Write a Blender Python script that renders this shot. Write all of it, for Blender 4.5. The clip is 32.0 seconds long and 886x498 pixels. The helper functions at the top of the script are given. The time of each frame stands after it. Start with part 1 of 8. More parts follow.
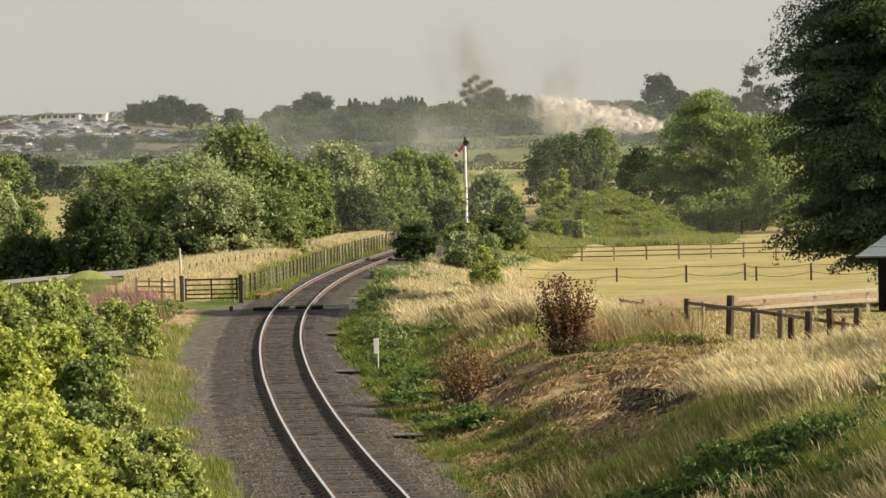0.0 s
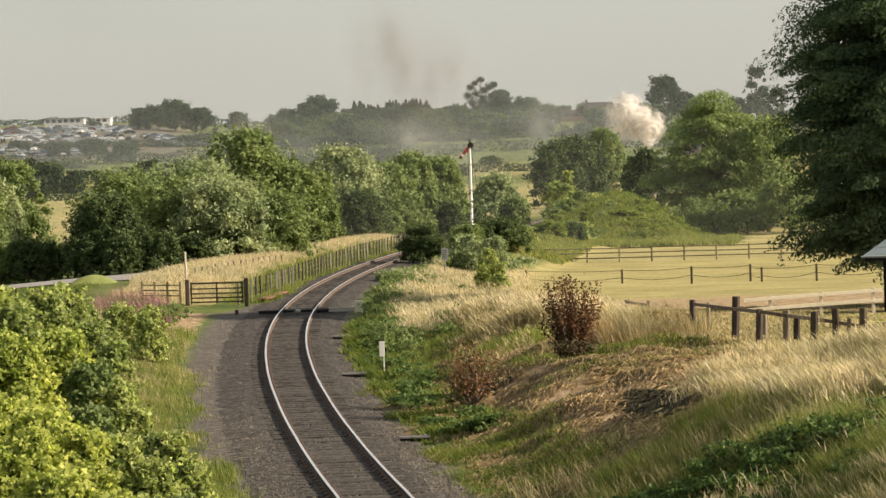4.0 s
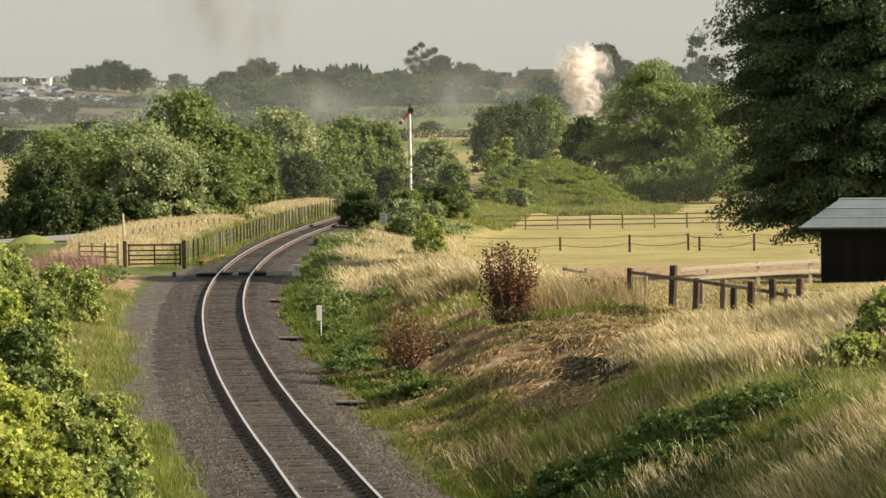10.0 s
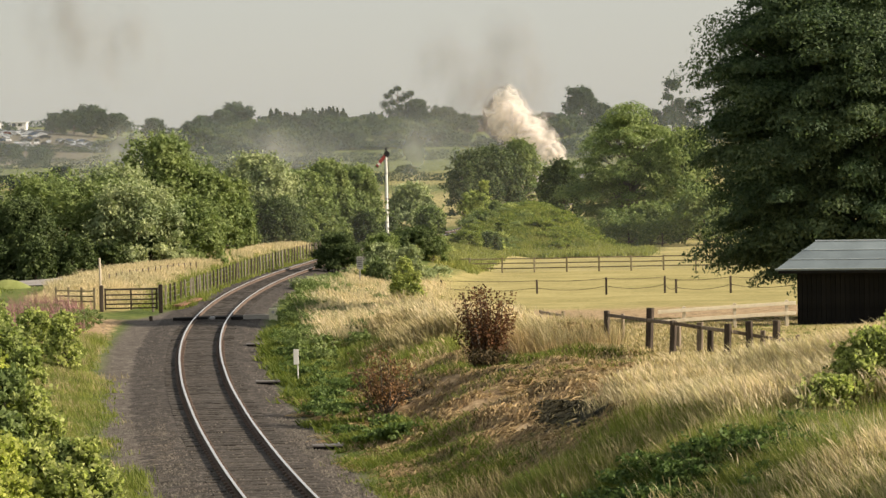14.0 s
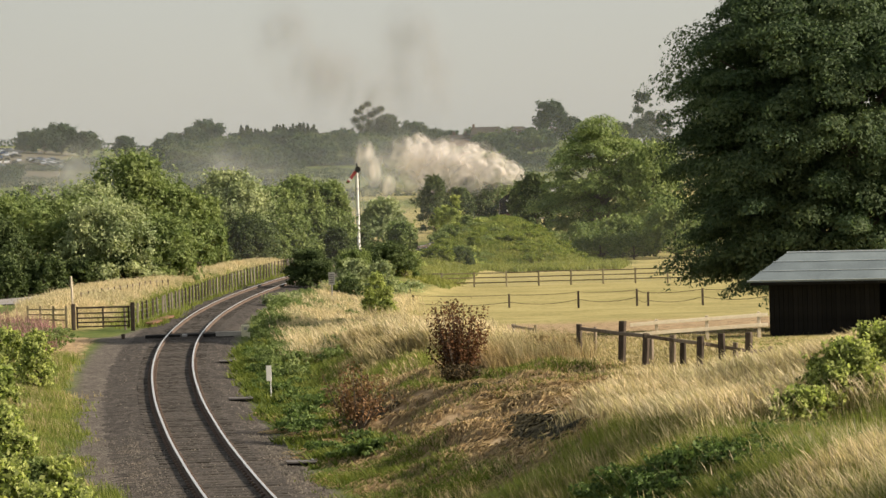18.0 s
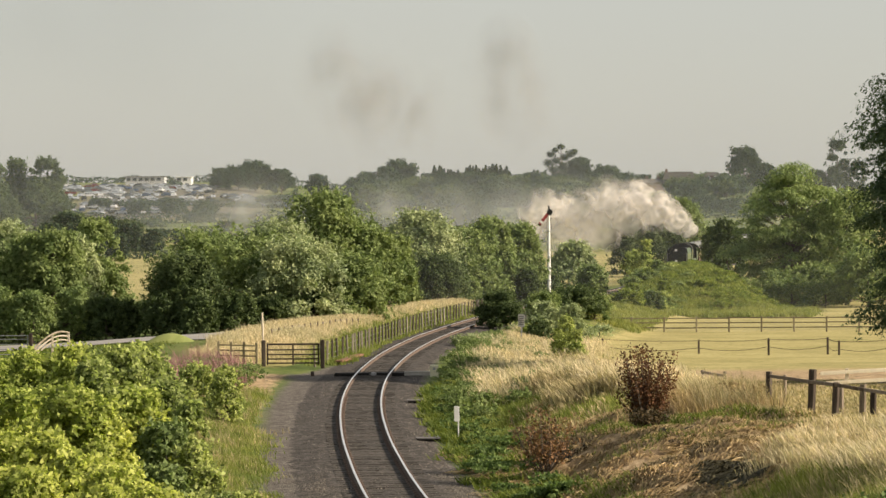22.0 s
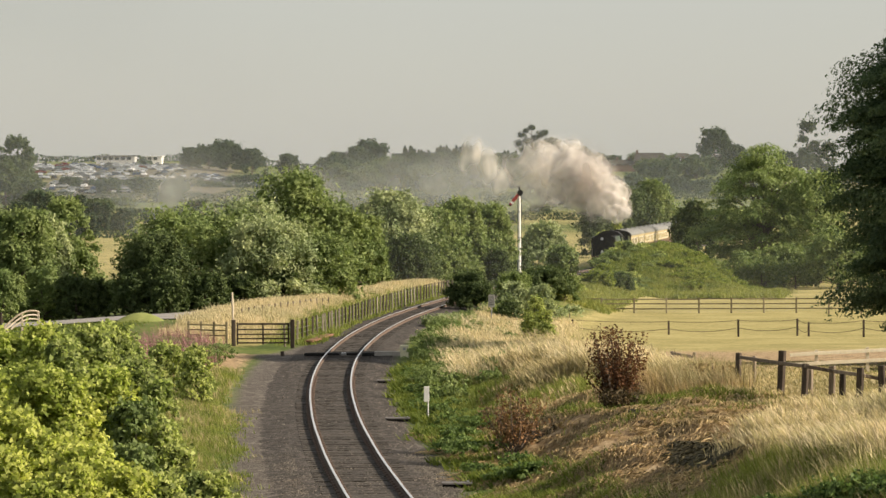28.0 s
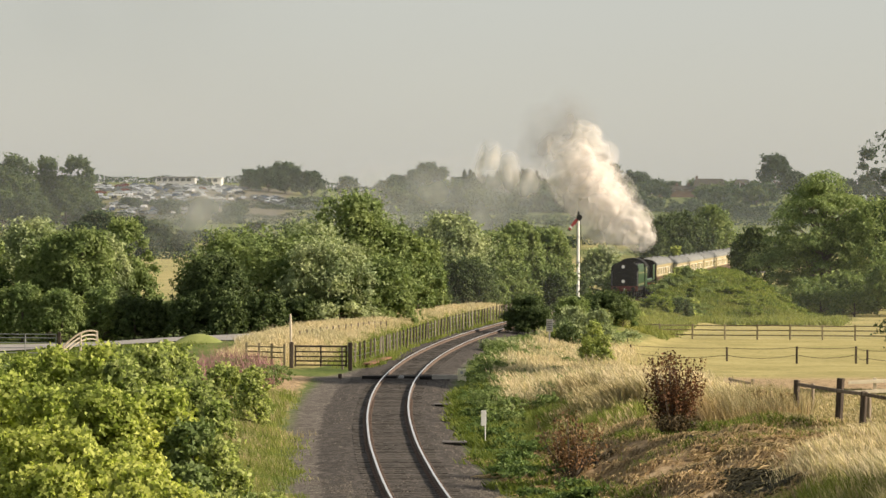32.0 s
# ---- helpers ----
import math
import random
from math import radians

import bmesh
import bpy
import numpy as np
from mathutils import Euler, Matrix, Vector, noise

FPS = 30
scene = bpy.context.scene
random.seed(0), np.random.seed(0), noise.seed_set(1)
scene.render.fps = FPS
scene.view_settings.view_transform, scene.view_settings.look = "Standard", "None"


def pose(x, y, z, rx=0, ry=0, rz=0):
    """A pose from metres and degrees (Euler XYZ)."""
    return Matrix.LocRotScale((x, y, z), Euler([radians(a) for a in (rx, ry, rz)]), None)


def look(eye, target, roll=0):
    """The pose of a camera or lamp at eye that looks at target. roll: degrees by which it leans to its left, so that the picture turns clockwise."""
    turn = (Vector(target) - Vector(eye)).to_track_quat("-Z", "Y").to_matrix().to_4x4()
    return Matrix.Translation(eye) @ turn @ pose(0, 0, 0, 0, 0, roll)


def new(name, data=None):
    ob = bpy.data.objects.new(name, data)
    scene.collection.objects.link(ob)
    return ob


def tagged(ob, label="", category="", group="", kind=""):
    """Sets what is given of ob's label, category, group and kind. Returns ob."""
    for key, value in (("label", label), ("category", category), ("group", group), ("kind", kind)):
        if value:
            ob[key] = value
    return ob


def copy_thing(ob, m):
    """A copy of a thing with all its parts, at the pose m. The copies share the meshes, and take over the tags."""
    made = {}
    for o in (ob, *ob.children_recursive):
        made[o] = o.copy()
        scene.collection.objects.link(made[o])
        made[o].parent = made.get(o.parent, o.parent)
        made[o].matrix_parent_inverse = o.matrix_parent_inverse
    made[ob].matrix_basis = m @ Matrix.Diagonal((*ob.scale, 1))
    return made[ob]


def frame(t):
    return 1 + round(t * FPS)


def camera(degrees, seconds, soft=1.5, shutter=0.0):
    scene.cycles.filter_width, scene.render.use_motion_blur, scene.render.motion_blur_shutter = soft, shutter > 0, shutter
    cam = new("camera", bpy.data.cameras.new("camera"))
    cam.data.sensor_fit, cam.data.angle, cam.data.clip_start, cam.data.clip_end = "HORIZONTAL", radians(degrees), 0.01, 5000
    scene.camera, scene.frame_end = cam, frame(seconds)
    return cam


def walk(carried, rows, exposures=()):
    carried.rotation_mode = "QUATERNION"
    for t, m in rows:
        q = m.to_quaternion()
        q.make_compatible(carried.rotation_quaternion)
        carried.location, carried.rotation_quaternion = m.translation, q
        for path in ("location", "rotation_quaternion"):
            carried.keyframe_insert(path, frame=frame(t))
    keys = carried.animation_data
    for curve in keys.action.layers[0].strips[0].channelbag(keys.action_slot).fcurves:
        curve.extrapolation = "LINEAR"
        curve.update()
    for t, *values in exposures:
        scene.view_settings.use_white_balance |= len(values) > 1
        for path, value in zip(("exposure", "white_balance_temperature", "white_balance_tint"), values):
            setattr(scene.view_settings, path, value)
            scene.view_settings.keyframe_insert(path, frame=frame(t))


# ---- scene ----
EYE = 7.35
cam = camera(15.6, 32.0)
# seconds, pitch, roll, yaw in degrees: a hand-held camera that turns on one spot
TURNS = [
    (0.0, -1.947, 1.373, 0.358),
    (0.5, -1.934, 1.336, 0.298),
    (1.0, -1.990, 1.351, 0.561),
    (1.5, -2.190, 1.321, 0.999),
    (2.0, -2.423, 1.437, 0.976),
    (2.5, -2.455, 1.647, 0.535),
    (3.0, -2.245, 1.686, 0.256),
    (3.5, -1.996, 1.768, 0.327),
    (4.0, -1.901, 1.657, 0.441),
    (4.5, -2.048, 1.575, 0.228),
    (6.5, -2.138, 1.122, 0.301),
    (7.0, -2.259, 1.066, 0.021),
    (7.5, -2.407, 0.912, -0.068),
    (8.0, -2.535, 0.768, 0.173),
    (8.5, -2.579, 0.633, 0.273),
    (9.0, -2.611, 0.600, 0.000),
    (9.5, -2.643, 0.706, -0.449),
    (10.0, -2.538, 0.842, -0.620),
    (10.5, -2.289, 0.916, -0.560),
    (11.0, -2.070, 1.013, -0.603),
    (11.5, -1.987, 0.998, -0.788),
    (12.0, -1.970, 1.063, -1.072),
    (12.5, -1.974, 1.052, -1.251),
    (13.0, -1.934, 1.015, -1.162),
    (13.5, -1.818, 0.943, -1.034),
    (14.0, -1.778, 1.016, -1.040),
    (14.5, -1.712, 1.115, -1.043),
    (16.5, -1.118, 1.355, -1.015),
    (17.0, -1.209, 1.511, -1.586),
    (17.5, -1.405, 1.547, -1.799),
    (18.0, -1.525, 1.553, -1.556),
    (18.5, -1.506, 1.536, -1.143),
    (19.0, -1.531, 1.456, -0.756),
    (19.5, -1.809, 1.373, 0.048),
    (20.0, -2.181, 1.199, 1.237),
    (20.5, -2.223, 1.061, 2.229),
    (21.0, -2.020, 0.800, 2.463),
    (21.5, -1.620, 0.605, 2.221),
    (22.0, -0.717, 0.448, 1.844),
    (22.5, 0.296, 0.430, 1.686),
    (23.0, 0.542, 0.367, 1.844),
    (23.5, 0.649, 0.462, 1.793),
    (24.0, 0.431, 0.462, 1.303),
    (24.5, -0.132, 0.323, 1.127),
    (26.5, -0.682, 0.974, 1.544),
    (27.0, -0.921, 0.989, 1.349),
    (27.5, -1.017, 0.720, 1.276),
    (28.0, -1.070, 0.248, 1.322),
    (28.5, -1.193, -0.059, 1.412),
    (29.0, -1.159, -0.010, 1.597),
    (29.5, -1.013, 0.031, 1.704),
    (30.0, -0.992, 0.007, 1.704),
    (30.5, -0.951, -0.180, 1.809),
    (31.0, -0.843, -0.271, 2.052),
    (31.5, -0.673, -0.369, 2.264),
    (32.0, -0.648, -0.276, 2.369),
]
walk(cam, [(t, pose(0, 0, EYE, 90 + p, r, w)) for t, p, r, w in TURNS],
     [(0.0, 0.6), (14.0, 0.6), (17.0, 0.55), (19.0, 0.53), (20.0, 0.58), (21.0, 0.58), (22.0, 0.57), (23.0, 0.52), (24.0, 0.51), (27.0, 0.56), (32.0, 0.58)])

# ---- light ----
SUN_AZ, SUN_EL = 100.0, 28.0          # degrees, from +y towards +x; height over the horizon
world = bpy.data.worlds.new("hazy_evening_sky")
scene.world = world
world.use_nodes = True
wn = world.node_tree.nodes
sky = wn.new("ShaderNodeTexSky")
sky.sky_type = "NISHITA"
sky.sun_disc = False
sky.sun_elevation, sky.sun_rotation = radians(SUN_EL), radians(SUN_AZ)
sky.air_density, sky.dust_density, sky.ozone_density = 1.0, 1.5, 1.0
wn["Background"].inputs["Strength"].default_value = 0.10
# high thin haze over the whole sky
veil = wn.new("ShaderNodeMix")
veil.data_type = "RGBA"
veil.inputs[0].default_value = 0.75
veil.inputs[7].default_value = (4.05, 3.93, 3.6, 1)
world.node_tree.links.new(sky.outputs[0], veil.inputs[6])
world.node_tree.links.new(veil.outputs[2], wn["Background"].inputs["Color"])
lamp = bpy.data.lights.new("sun", "SUN")
lamp.energy, lamp.angle, lamp.color = 5.9, radians(1.5), (1.0, 0.855, 0.672)
sun = new("sun", lamp)
_az, _el = radians(SUN_AZ), radians(SUN_EL)
sun.matrix_world = look((0, 0, 60), (-math.sin(_az) * math.cos(_el), -math.cos(_az) * math.cos(_el), 60 - math.sin(_el)))


# ---- materials ----
def nodes_of(name):
    m = bpy.data.materials.new(name)
    m.use_nodes = True
    t = m.node_tree
    return m, t, t.nodes["Principled BSDF"], t.nodes["Material Output"]


def ramp(t, source, stops):
    r = t.nodes.new("ShaderNodeValToRGB")
    e = r.color_ramp.elements
    while len(e) < len(stops):
        e.new(0.5)
    for i, (p, c) in enumerate(stops):
        e[i].position, e[i].color = p, (*c, 1)
    t.links.new(source, r.inputs[0])
    return r.outputs[0]


def noise_tex(t, scale, detail=4.0, coords=None, stretch=None):
    n = t.nodes.new("ShaderNodeTexNoise")
    n.inputs["Scale"].default_value, n.inputs["Detail"].default_value = scale, detail
    c = coords or t.nodes.new("ShaderNodeTexCoord").outputs["Object"]
    if stretch:
        m = t.nodes.new("ShaderNodeMapping")
        m.inputs["Scale"].default_value = stretch
        t.links.new(c, m.inputs[0])
        c = m.outputs[0]
    t.links.new(c, n.inputs["Vector"])
    return n.outputs["Fac"]


def mixed(t, fac, a, b, how="MIX"):
    x = t.nodes.new("ShaderNodeMix")
    x.data_type, x.blend_type = "RGBA", how
    for sock, v in ((x.inputs[0], fac), (x.inputs[6], a), (x.inputs[7], b)):
        if isinstance(v, (int, float)):
            sock.default_value = v
        elif isinstance(v, tuple):
            sock.default_value = (*v, 1)
        else:
            t.links.new(v, sock)
    return x.outputs[2]


def bumped(t, bsdf, height, strength, distance):
    b = t.nodes.new("ShaderNodeBump")
    b.inputs["Strength"].default_value, b.inputs["Distance"].default_value = strength, distance
    t.links.new(height, b.inputs["Height"])
    t.links.new(b.outputs[0], bsdf.inputs["Normal"])


def surface(name, stops, scale=3.0, fine=40.0, rough=0.7, metal=0.0, bump=0.2, depth=0.01, spec=0.3, stretch=None, per_piece=0.0):
    """A surface whose colour wanders over stops at a coarse scale, with finer grain and relief."""
    m, t, b, _ = nodes_of(name)
    n1, n2 = noise_tex(t, scale, 5, None, stretch), noise_tex(t, fine, 3, None, stretch)
    f = t.nodes.new("ShaderNodeMath")
    f.operation, f.inputs[1].default_value = "MULTIPLY_ADD", 0.65
    g = t.nodes.new("ShaderNodeMath")
    g.operation, g.inputs[1].default_value = "MULTIPLY", 0.35
    t.links.new(n2, g.inputs[0])
    t.links.new(n1, f.inputs[0])
    t.links.new(g.outputs[0], f.inputs[2])
    value = f.outputs[0]
    if per_piece:
        o = t.nodes.new("ShaderNodeObjectInfo")
        a = t.nodes.new("ShaderNodeMath")
        a.operation, a.inputs[1].default_value, a.inputs[2].default_value = "MULTIPLY_ADD", per_piece, -per_piece / 2
        t.links.new(o.outputs["Random"], a.inputs[0])
        s = t.nodes.new("ShaderNodeMath")
        t.links.new(a.outputs[0], s.inputs[0])
        t.links.new(value, s.inputs[1])
        value = s.outputs[0]
    k = len(stops)
    t.links.new(ramp(t, value, [(0.3 + 0.4 * i / max(1, k - 1), c) for i, c in enumerate(stops)]), b.inputs["Base Color"])
    b.inputs["Roughness"].default_value, b.inputs["Metallic"].default_value = rough, metal
    b.inputs["Specular IOR Level"].default_value = spec
    if bump:
        bumped(t, b, n2, bump, depth)
    return m


def foliage(name, dark, light, glow=0.35, spread=1.0):
    """Leaves or blades: each island has its own tone; part of the light passes through."""
    m, t, b, out = nodes_of(name)
    geo = t.nodes.new("ShaderNodeNewGeometry")
    big = noise_tex(t, 0.45, 3)
    mean = tuple((p + q) / 2 for p, q in zip(dark, light))
    c = ramp(t, geo.outputs["Random Per Island"], [(0.0, dark), (0.55, mean), (1.0, light)])
    tint = ramp(t, big, [(0.35, (0.72, 0.78, 0.7)), (0.65, (1.18, 1.12, 1.0))])
    c = mixed(t, spread, c, tint, "MULTIPLY")
    t.links.new(c, b.inputs["Base Color"])
    b.inputs["Roughness"].default_value, b.inputs["Specular IOR Level"].default_value = 0.62, 0.15
    tr = t.nodes.new("ShaderNodeBsdfTranslucent")
    t.links.new(mixed(t, 1.0, c, (1.2, 1.3, 0.85), "MULTIPLY"), tr.inputs["Color"])
    mx = t.nodes.new("ShaderNodeMixShader")
    mx.inputs[0].default_value = glow
    t.links.new(b.outputs[0], mx.inputs[1])
    t.links.new(tr.outputs[0], mx.inputs[2])
    t.links.new(mx.outputs[0], out.inputs["Surface"])
    return m


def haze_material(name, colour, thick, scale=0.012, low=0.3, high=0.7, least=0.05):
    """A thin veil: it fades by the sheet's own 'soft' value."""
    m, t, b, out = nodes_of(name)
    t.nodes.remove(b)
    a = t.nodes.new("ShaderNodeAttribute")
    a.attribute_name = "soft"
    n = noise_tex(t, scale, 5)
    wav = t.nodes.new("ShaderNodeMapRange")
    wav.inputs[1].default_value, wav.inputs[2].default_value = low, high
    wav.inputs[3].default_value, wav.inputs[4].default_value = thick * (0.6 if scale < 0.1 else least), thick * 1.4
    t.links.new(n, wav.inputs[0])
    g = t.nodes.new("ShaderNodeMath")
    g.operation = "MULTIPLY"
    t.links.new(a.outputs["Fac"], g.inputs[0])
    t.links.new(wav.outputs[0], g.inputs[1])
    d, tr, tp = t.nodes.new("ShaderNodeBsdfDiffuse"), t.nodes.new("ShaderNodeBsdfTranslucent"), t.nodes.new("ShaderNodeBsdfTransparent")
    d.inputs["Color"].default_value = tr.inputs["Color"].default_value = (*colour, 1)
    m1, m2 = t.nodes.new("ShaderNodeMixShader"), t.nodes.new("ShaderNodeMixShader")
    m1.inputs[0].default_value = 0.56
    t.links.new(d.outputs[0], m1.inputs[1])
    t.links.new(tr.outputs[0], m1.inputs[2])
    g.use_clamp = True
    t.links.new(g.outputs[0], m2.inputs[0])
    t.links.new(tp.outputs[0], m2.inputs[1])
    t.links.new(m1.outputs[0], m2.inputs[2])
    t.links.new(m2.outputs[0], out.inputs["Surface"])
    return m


def ground_material():
    """Turf whose kind (green, dry, mown brown, gravel, stubble) comes from the sheet's 'kind' values."""
    m, t, b, _ = nodes_of("meadow_ground")
    a = t.nodes.new("ShaderNodeAttribute")
    a.attribute_name = "kind"
    sep = t.nodes.new("ShaderNodeSeparateColor")
    t.links.new(a.outputs["Color"], sep.inputs[0])
    co = t.nodes.new("ShaderNodeTexCoord").outputs["Object"]
    n1, n2, n3 = noise_tex(t, 0.25, 6, co), noise_tex(t, 3.0, 5, co), noise_tex(t, 22.0, 3, co)
    mixn = mixed(t, 0.5, n1, n2)
    green = ramp(t, mixn, [(0.35, (0.045, 0.07, 0.018)), (0.5, (0.085, 0.115, 0.03)), (0.65, (0.15, 0.165, 0.05))])
    dry = ramp(t, mixn, [(0.35, (0.215, 0.19, 0.072)), (0.5, (0.31, 0.27, 0.112)), (0.65, (0.4, 0.345, 0.155))])
    brown = ramp(t, n2, [(0.35, (0.17, 0.12, 0.07)), (0.5, (0.31, 0.225, 0.13)), (0.65, (0.45, 0.34, 0.21))])
    stones = ramp(t, mixed(t, 0.6, n2, n3), [(0.36, (0.039, 0.034, 0.0295)), (0.5, (0.096, 0.0845, 0.0745)), (0.64, (0.225, 0.2, 0.176))])
    def edged(v):
        r = t.nodes.new("ShaderNodeMath")
        r.operation = "MULTIPLY_ADD"
        r.inputs[1].default_value, r.inputs[2].default_value = 0.9, -0.45
        t.links.new(n2, r.inputs[0])
        s = t.nodes.new("ShaderNodeMath")
        t.links.new(v, s.inputs[0])
        t.links.new(r.outputs[0], s.inputs[1])
        q = t.nodes.new("ShaderNodeMapRange")
        q.inputs[1].default_value, q.inputs[2].default_value = 0.3, 0.7
        t.links.new(s.outputs[0], q.inputs[0])
        return q.outputs[0]
    c = mixed(t, edged(sep.outputs[0]), green, dry)
    c = mixed(t, edged(sep.outputs[1]), c, brown)
    c = mixed(t, edged(sep.outputs[2]), c, stones)
    t.links.new(c, b.inputs["Base Color"])
    b.inputs["Roughness"].default_value, b.inputs["Specular IOR Level"].default_value = 0.9, 0.1
    bumped(t, b, mixed(t, 0.5, n2, n3), 0.7, 0.06)
    return m


GROUND = ground_material()
BALLAST = surface("ballast", [(0.027, 0.0235, 0.0208), (0.054, 0.0475, 0.0425), (0.13, 0.115, 0.102)], 4.0, 16.0, 0.9, 0, 0.9, 0.04, 0.15)
STONES = foliage("loose_stones", (0.03, 0.0262, 0.0232), (0.2, 0.178, 0.158), 0.0, 0.6)
SLEEPER = surface("weathered_sleeper", [(0.028, 0.025, 0.021), (0.048, 0.042, 0.037), (0.086, 0.077, 0.068)], 2.0, 20.0, 0.85, 0, 0.4, 0.01, 0.2, (1, 6, 6), 0.3)
RAIL_TOP = surface("polished_rail_head", [(0.8, 0.79, 0.78), (0.92, 0.91, 0.9)], 1.0, 30.0, 0.42, 1.0, 0.05, 0.002, 0.5)
RAIL_SIDE = surface("rusty_rail_web", [(0.05, 0.036, 0.029), (0.15, 0.108, 0.086)], 3.0, 40.0, 0.85, 0.0, 0.3, 0.004, 0.2)
WOOD = surface("grey_weathered_wood", [(0.07, 0.052, 0.038), (0.15, 0.12, 0.09), (0.27, 0.22, 0.17)], 3.0, 30.0, 0.85, 0, 0.4, 0.006, 0.2, (5, 5, 0.8), 0.3)
PALE_WOOD = surface("pale_bleached_wood", [(0.26, 0.21, 0.15), (0.42, 0.36, 0.27), (0.55, 0.48, 0.38)], 3.0, 30.0, 0.85, 0, 0.4, 0.006, 0.2, (5, 5, 0.8), 0.3)
DARK_WOOD = surface("creosoted_wood", [(0.02, 0.015, 0.011), (0.05, 0.037, 0.028), (0.1, 0.078, 0.06)], 3.0, 30.0, 0.8, 0, 0.4, 0.006, 0.25, (5, 5, 0.8), 0.25)
GATE_WOOD = surface("mossy_brown_wood", [(0.1, 0.082, 0.05), (0.19, 0.16, 0.1), (0.3, 0.26, 0.17)], 3.0, 30.0, 0.85, 0, 0.4, 0.006, 0.2, (5, 5, 0.8), 0.25)
BLEACHED = surface("sun_bleached_rail", [(0.6, 0.52, 0.4), (0.78, 0.7, 0.56)], 3.0, 30.0, 0.85, 0, 0.3, 0.006, 0.2, (5, 5, 0.8), 0.2)
RUST_BOARD = surface("orange_brown_timber", [(0.13, 0.07, 0.042), (0.22, 0.125, 0.075)], 3.0, 30.0, 0.8, 0, 0.3, 0.006, 0.2)
GREY_POST = surface("grey_brown_post_wood", [(0.08, 0.066, 0.05), (0.155, 0.132, 0.104), (0.25, 0.22, 0.178)], 3.0, 30.0, 0.85, 0, 0.4, 0.006, 0.2, (5, 5, 0.8), 0.45)
WHITE = surface("weathered_white_paint", [(0.62, 0.61, 0.57), (0.8, 0.79, 0.76)], 1.5, 25.0, 0.5, 0, 0.1, 0.003, 0.4)
RED = surface("signal_red_enamel", [(0.2, 0.022, 0.022), (0.32, 0.035, 0.032)], 2.0, 20.0, 0.45, 0, 0.05, 0.002, 0.4)
DARK_RED = surface("sooty_red_paint", [(0.05, 0.01, 0.009), (0.1, 0.018, 0.015)], 2.0, 20.0, 0.6, 0, 0.05, 0.002, 0.3)
ROOF_TILE = surface("dark_roof_tiles", [(0.034, 0.03, 0.028), (0.068, 0.06, 0.055)], 1.5, 12.0, 0.85, 0, 0.2, 0.02, 0.2)
BLACK = surface("sooty_black_paint", [(0.008, 0.008, 0.008), (0.02, 0.019, 0.018)], 2.0, 20.0, 0.75, 0, 0.08, 0.003, 0.15)
# near black: the shade inside the open shelter is in this colour
SHED_BLACK = surface("near_black_boards", [(0.006, 0.006, 0.006), (0.016, 0.015, 0.014)], 2.0, 20.0, 0.9, 0, 0.2, 0.004, 0.1, None, 0.2)
STEEL = surface("dull_steel", [(0.25, 0.25, 0.25), (0.42, 0.42, 0.42)], 2.0, 30.0, 0.45, 0.8, 0.1, 0.003, 0.4)
LOCO_GREEN = surface("lined_dark_green_paint", [(0.02, 0.05, 0.022), (0.045, 0.085, 0.04)], 1.0, 15.0, 0.32, 0, 0.05, 0.003, 0.5)
CREAM = surface("cream_coach_paint", [(0.34, 0.28, 0.15), (0.43, 0.355, 0.2)], 0.8, 12.0, 0.4, 0, 0.05, 0.003, 0.4, None, 0.2)
BROWN = surface("chocolate_coach_paint", [(0.05, 0.025, 0.014), (0.09, 0.045, 0.025)], 0.8, 12.0, 0.4, 0, 0.05, 0.003, 0.4)
# coach glass: the pale reflection is put into the base colour
PALE_PANE = surface("glass_with_painted_reflection", [(0.2, 0.175, 0.11), (0.28, 0.245, 0.16)], 0.6, 4.0, 0.12, 0, 0.0, 0.0, 0.6)
ROOF_GREY = surface("dusty_grey_roof", [(0.115, 0.118, 0.112), (0.195, 0.197, 0.188)], 0.8, 12.0, 0.7, 0, 0.1, 0.004, 0.3, None, 0.25)
TIN = surface("blue_grey_corrugated_sheet", [(0.1, 0.125, 0.14), (0.15, 0.185, 0.2), (0.2, 0.24, 0.255)], 0.7, 14.0, 0.65, 0.0, 0.08, 0.004, 0.4, None, 0.15)
PALE_TIN = surface("pale_zinc_edge", [(0.3, 0.34, 0.36), (0.4, 0.44, 0.46)], 1.0, 14.0, 0.6, 0.0, 0.05, 0.003, 0.3)
PALE_STONE = surface("pale_concrete", [(0.3, 0.28, 0.25), (0.42, 0.4, 0.36)], 2.0, 18.0, 0.85, 0, 0.3, 0.006, 0.2)
BARK = surface("bark", [(0.05, 0.04, 0.03), (0.12, 0.1, 0.08), (0.2, 0.17, 0.14)], 3.0, 18.0, 0.95, 0, 0.8, 0.03, 0.1, (4, 4, 0.8))
PALE_BARK = surface("pale_ash_bark", [(0.12, 0.105, 0.085), (0.22, 0.2, 0.165)], 3.0, 18.0, 0.9, 0, 0.6, 0.03, 0.1, (4, 4, 0.8))
BRICK = surface("old_red_brick", [(0.1, 0.065, 0.052), (0.16, 0.1, 0.078)], 0.6, 8.0, 0.85, 0, 0.2, 0.01, 0.2)
SLATE = surface("grey_slate", [(0.09, 0.085, 0.085), (0.17, 0.16, 0.155)], 0.6, 8.0, 0.7, 0, 0.2, 0.01, 0.3)
TARMAC = surface("worn_tarmac", [(0.2, 0.19, 0.175), (0.32, 0.3, 0.28)], 0.6, 15.0, 0.85, 0, 0.3, 0.01, 0.2)
GLASS = surface("dark_window_glass", [(0.03, 0.035, 0.04), (0.05, 0.055, 0.06)], 0.6, 4.0, 0.08, 0, 0.0, 0.0, 0.6)
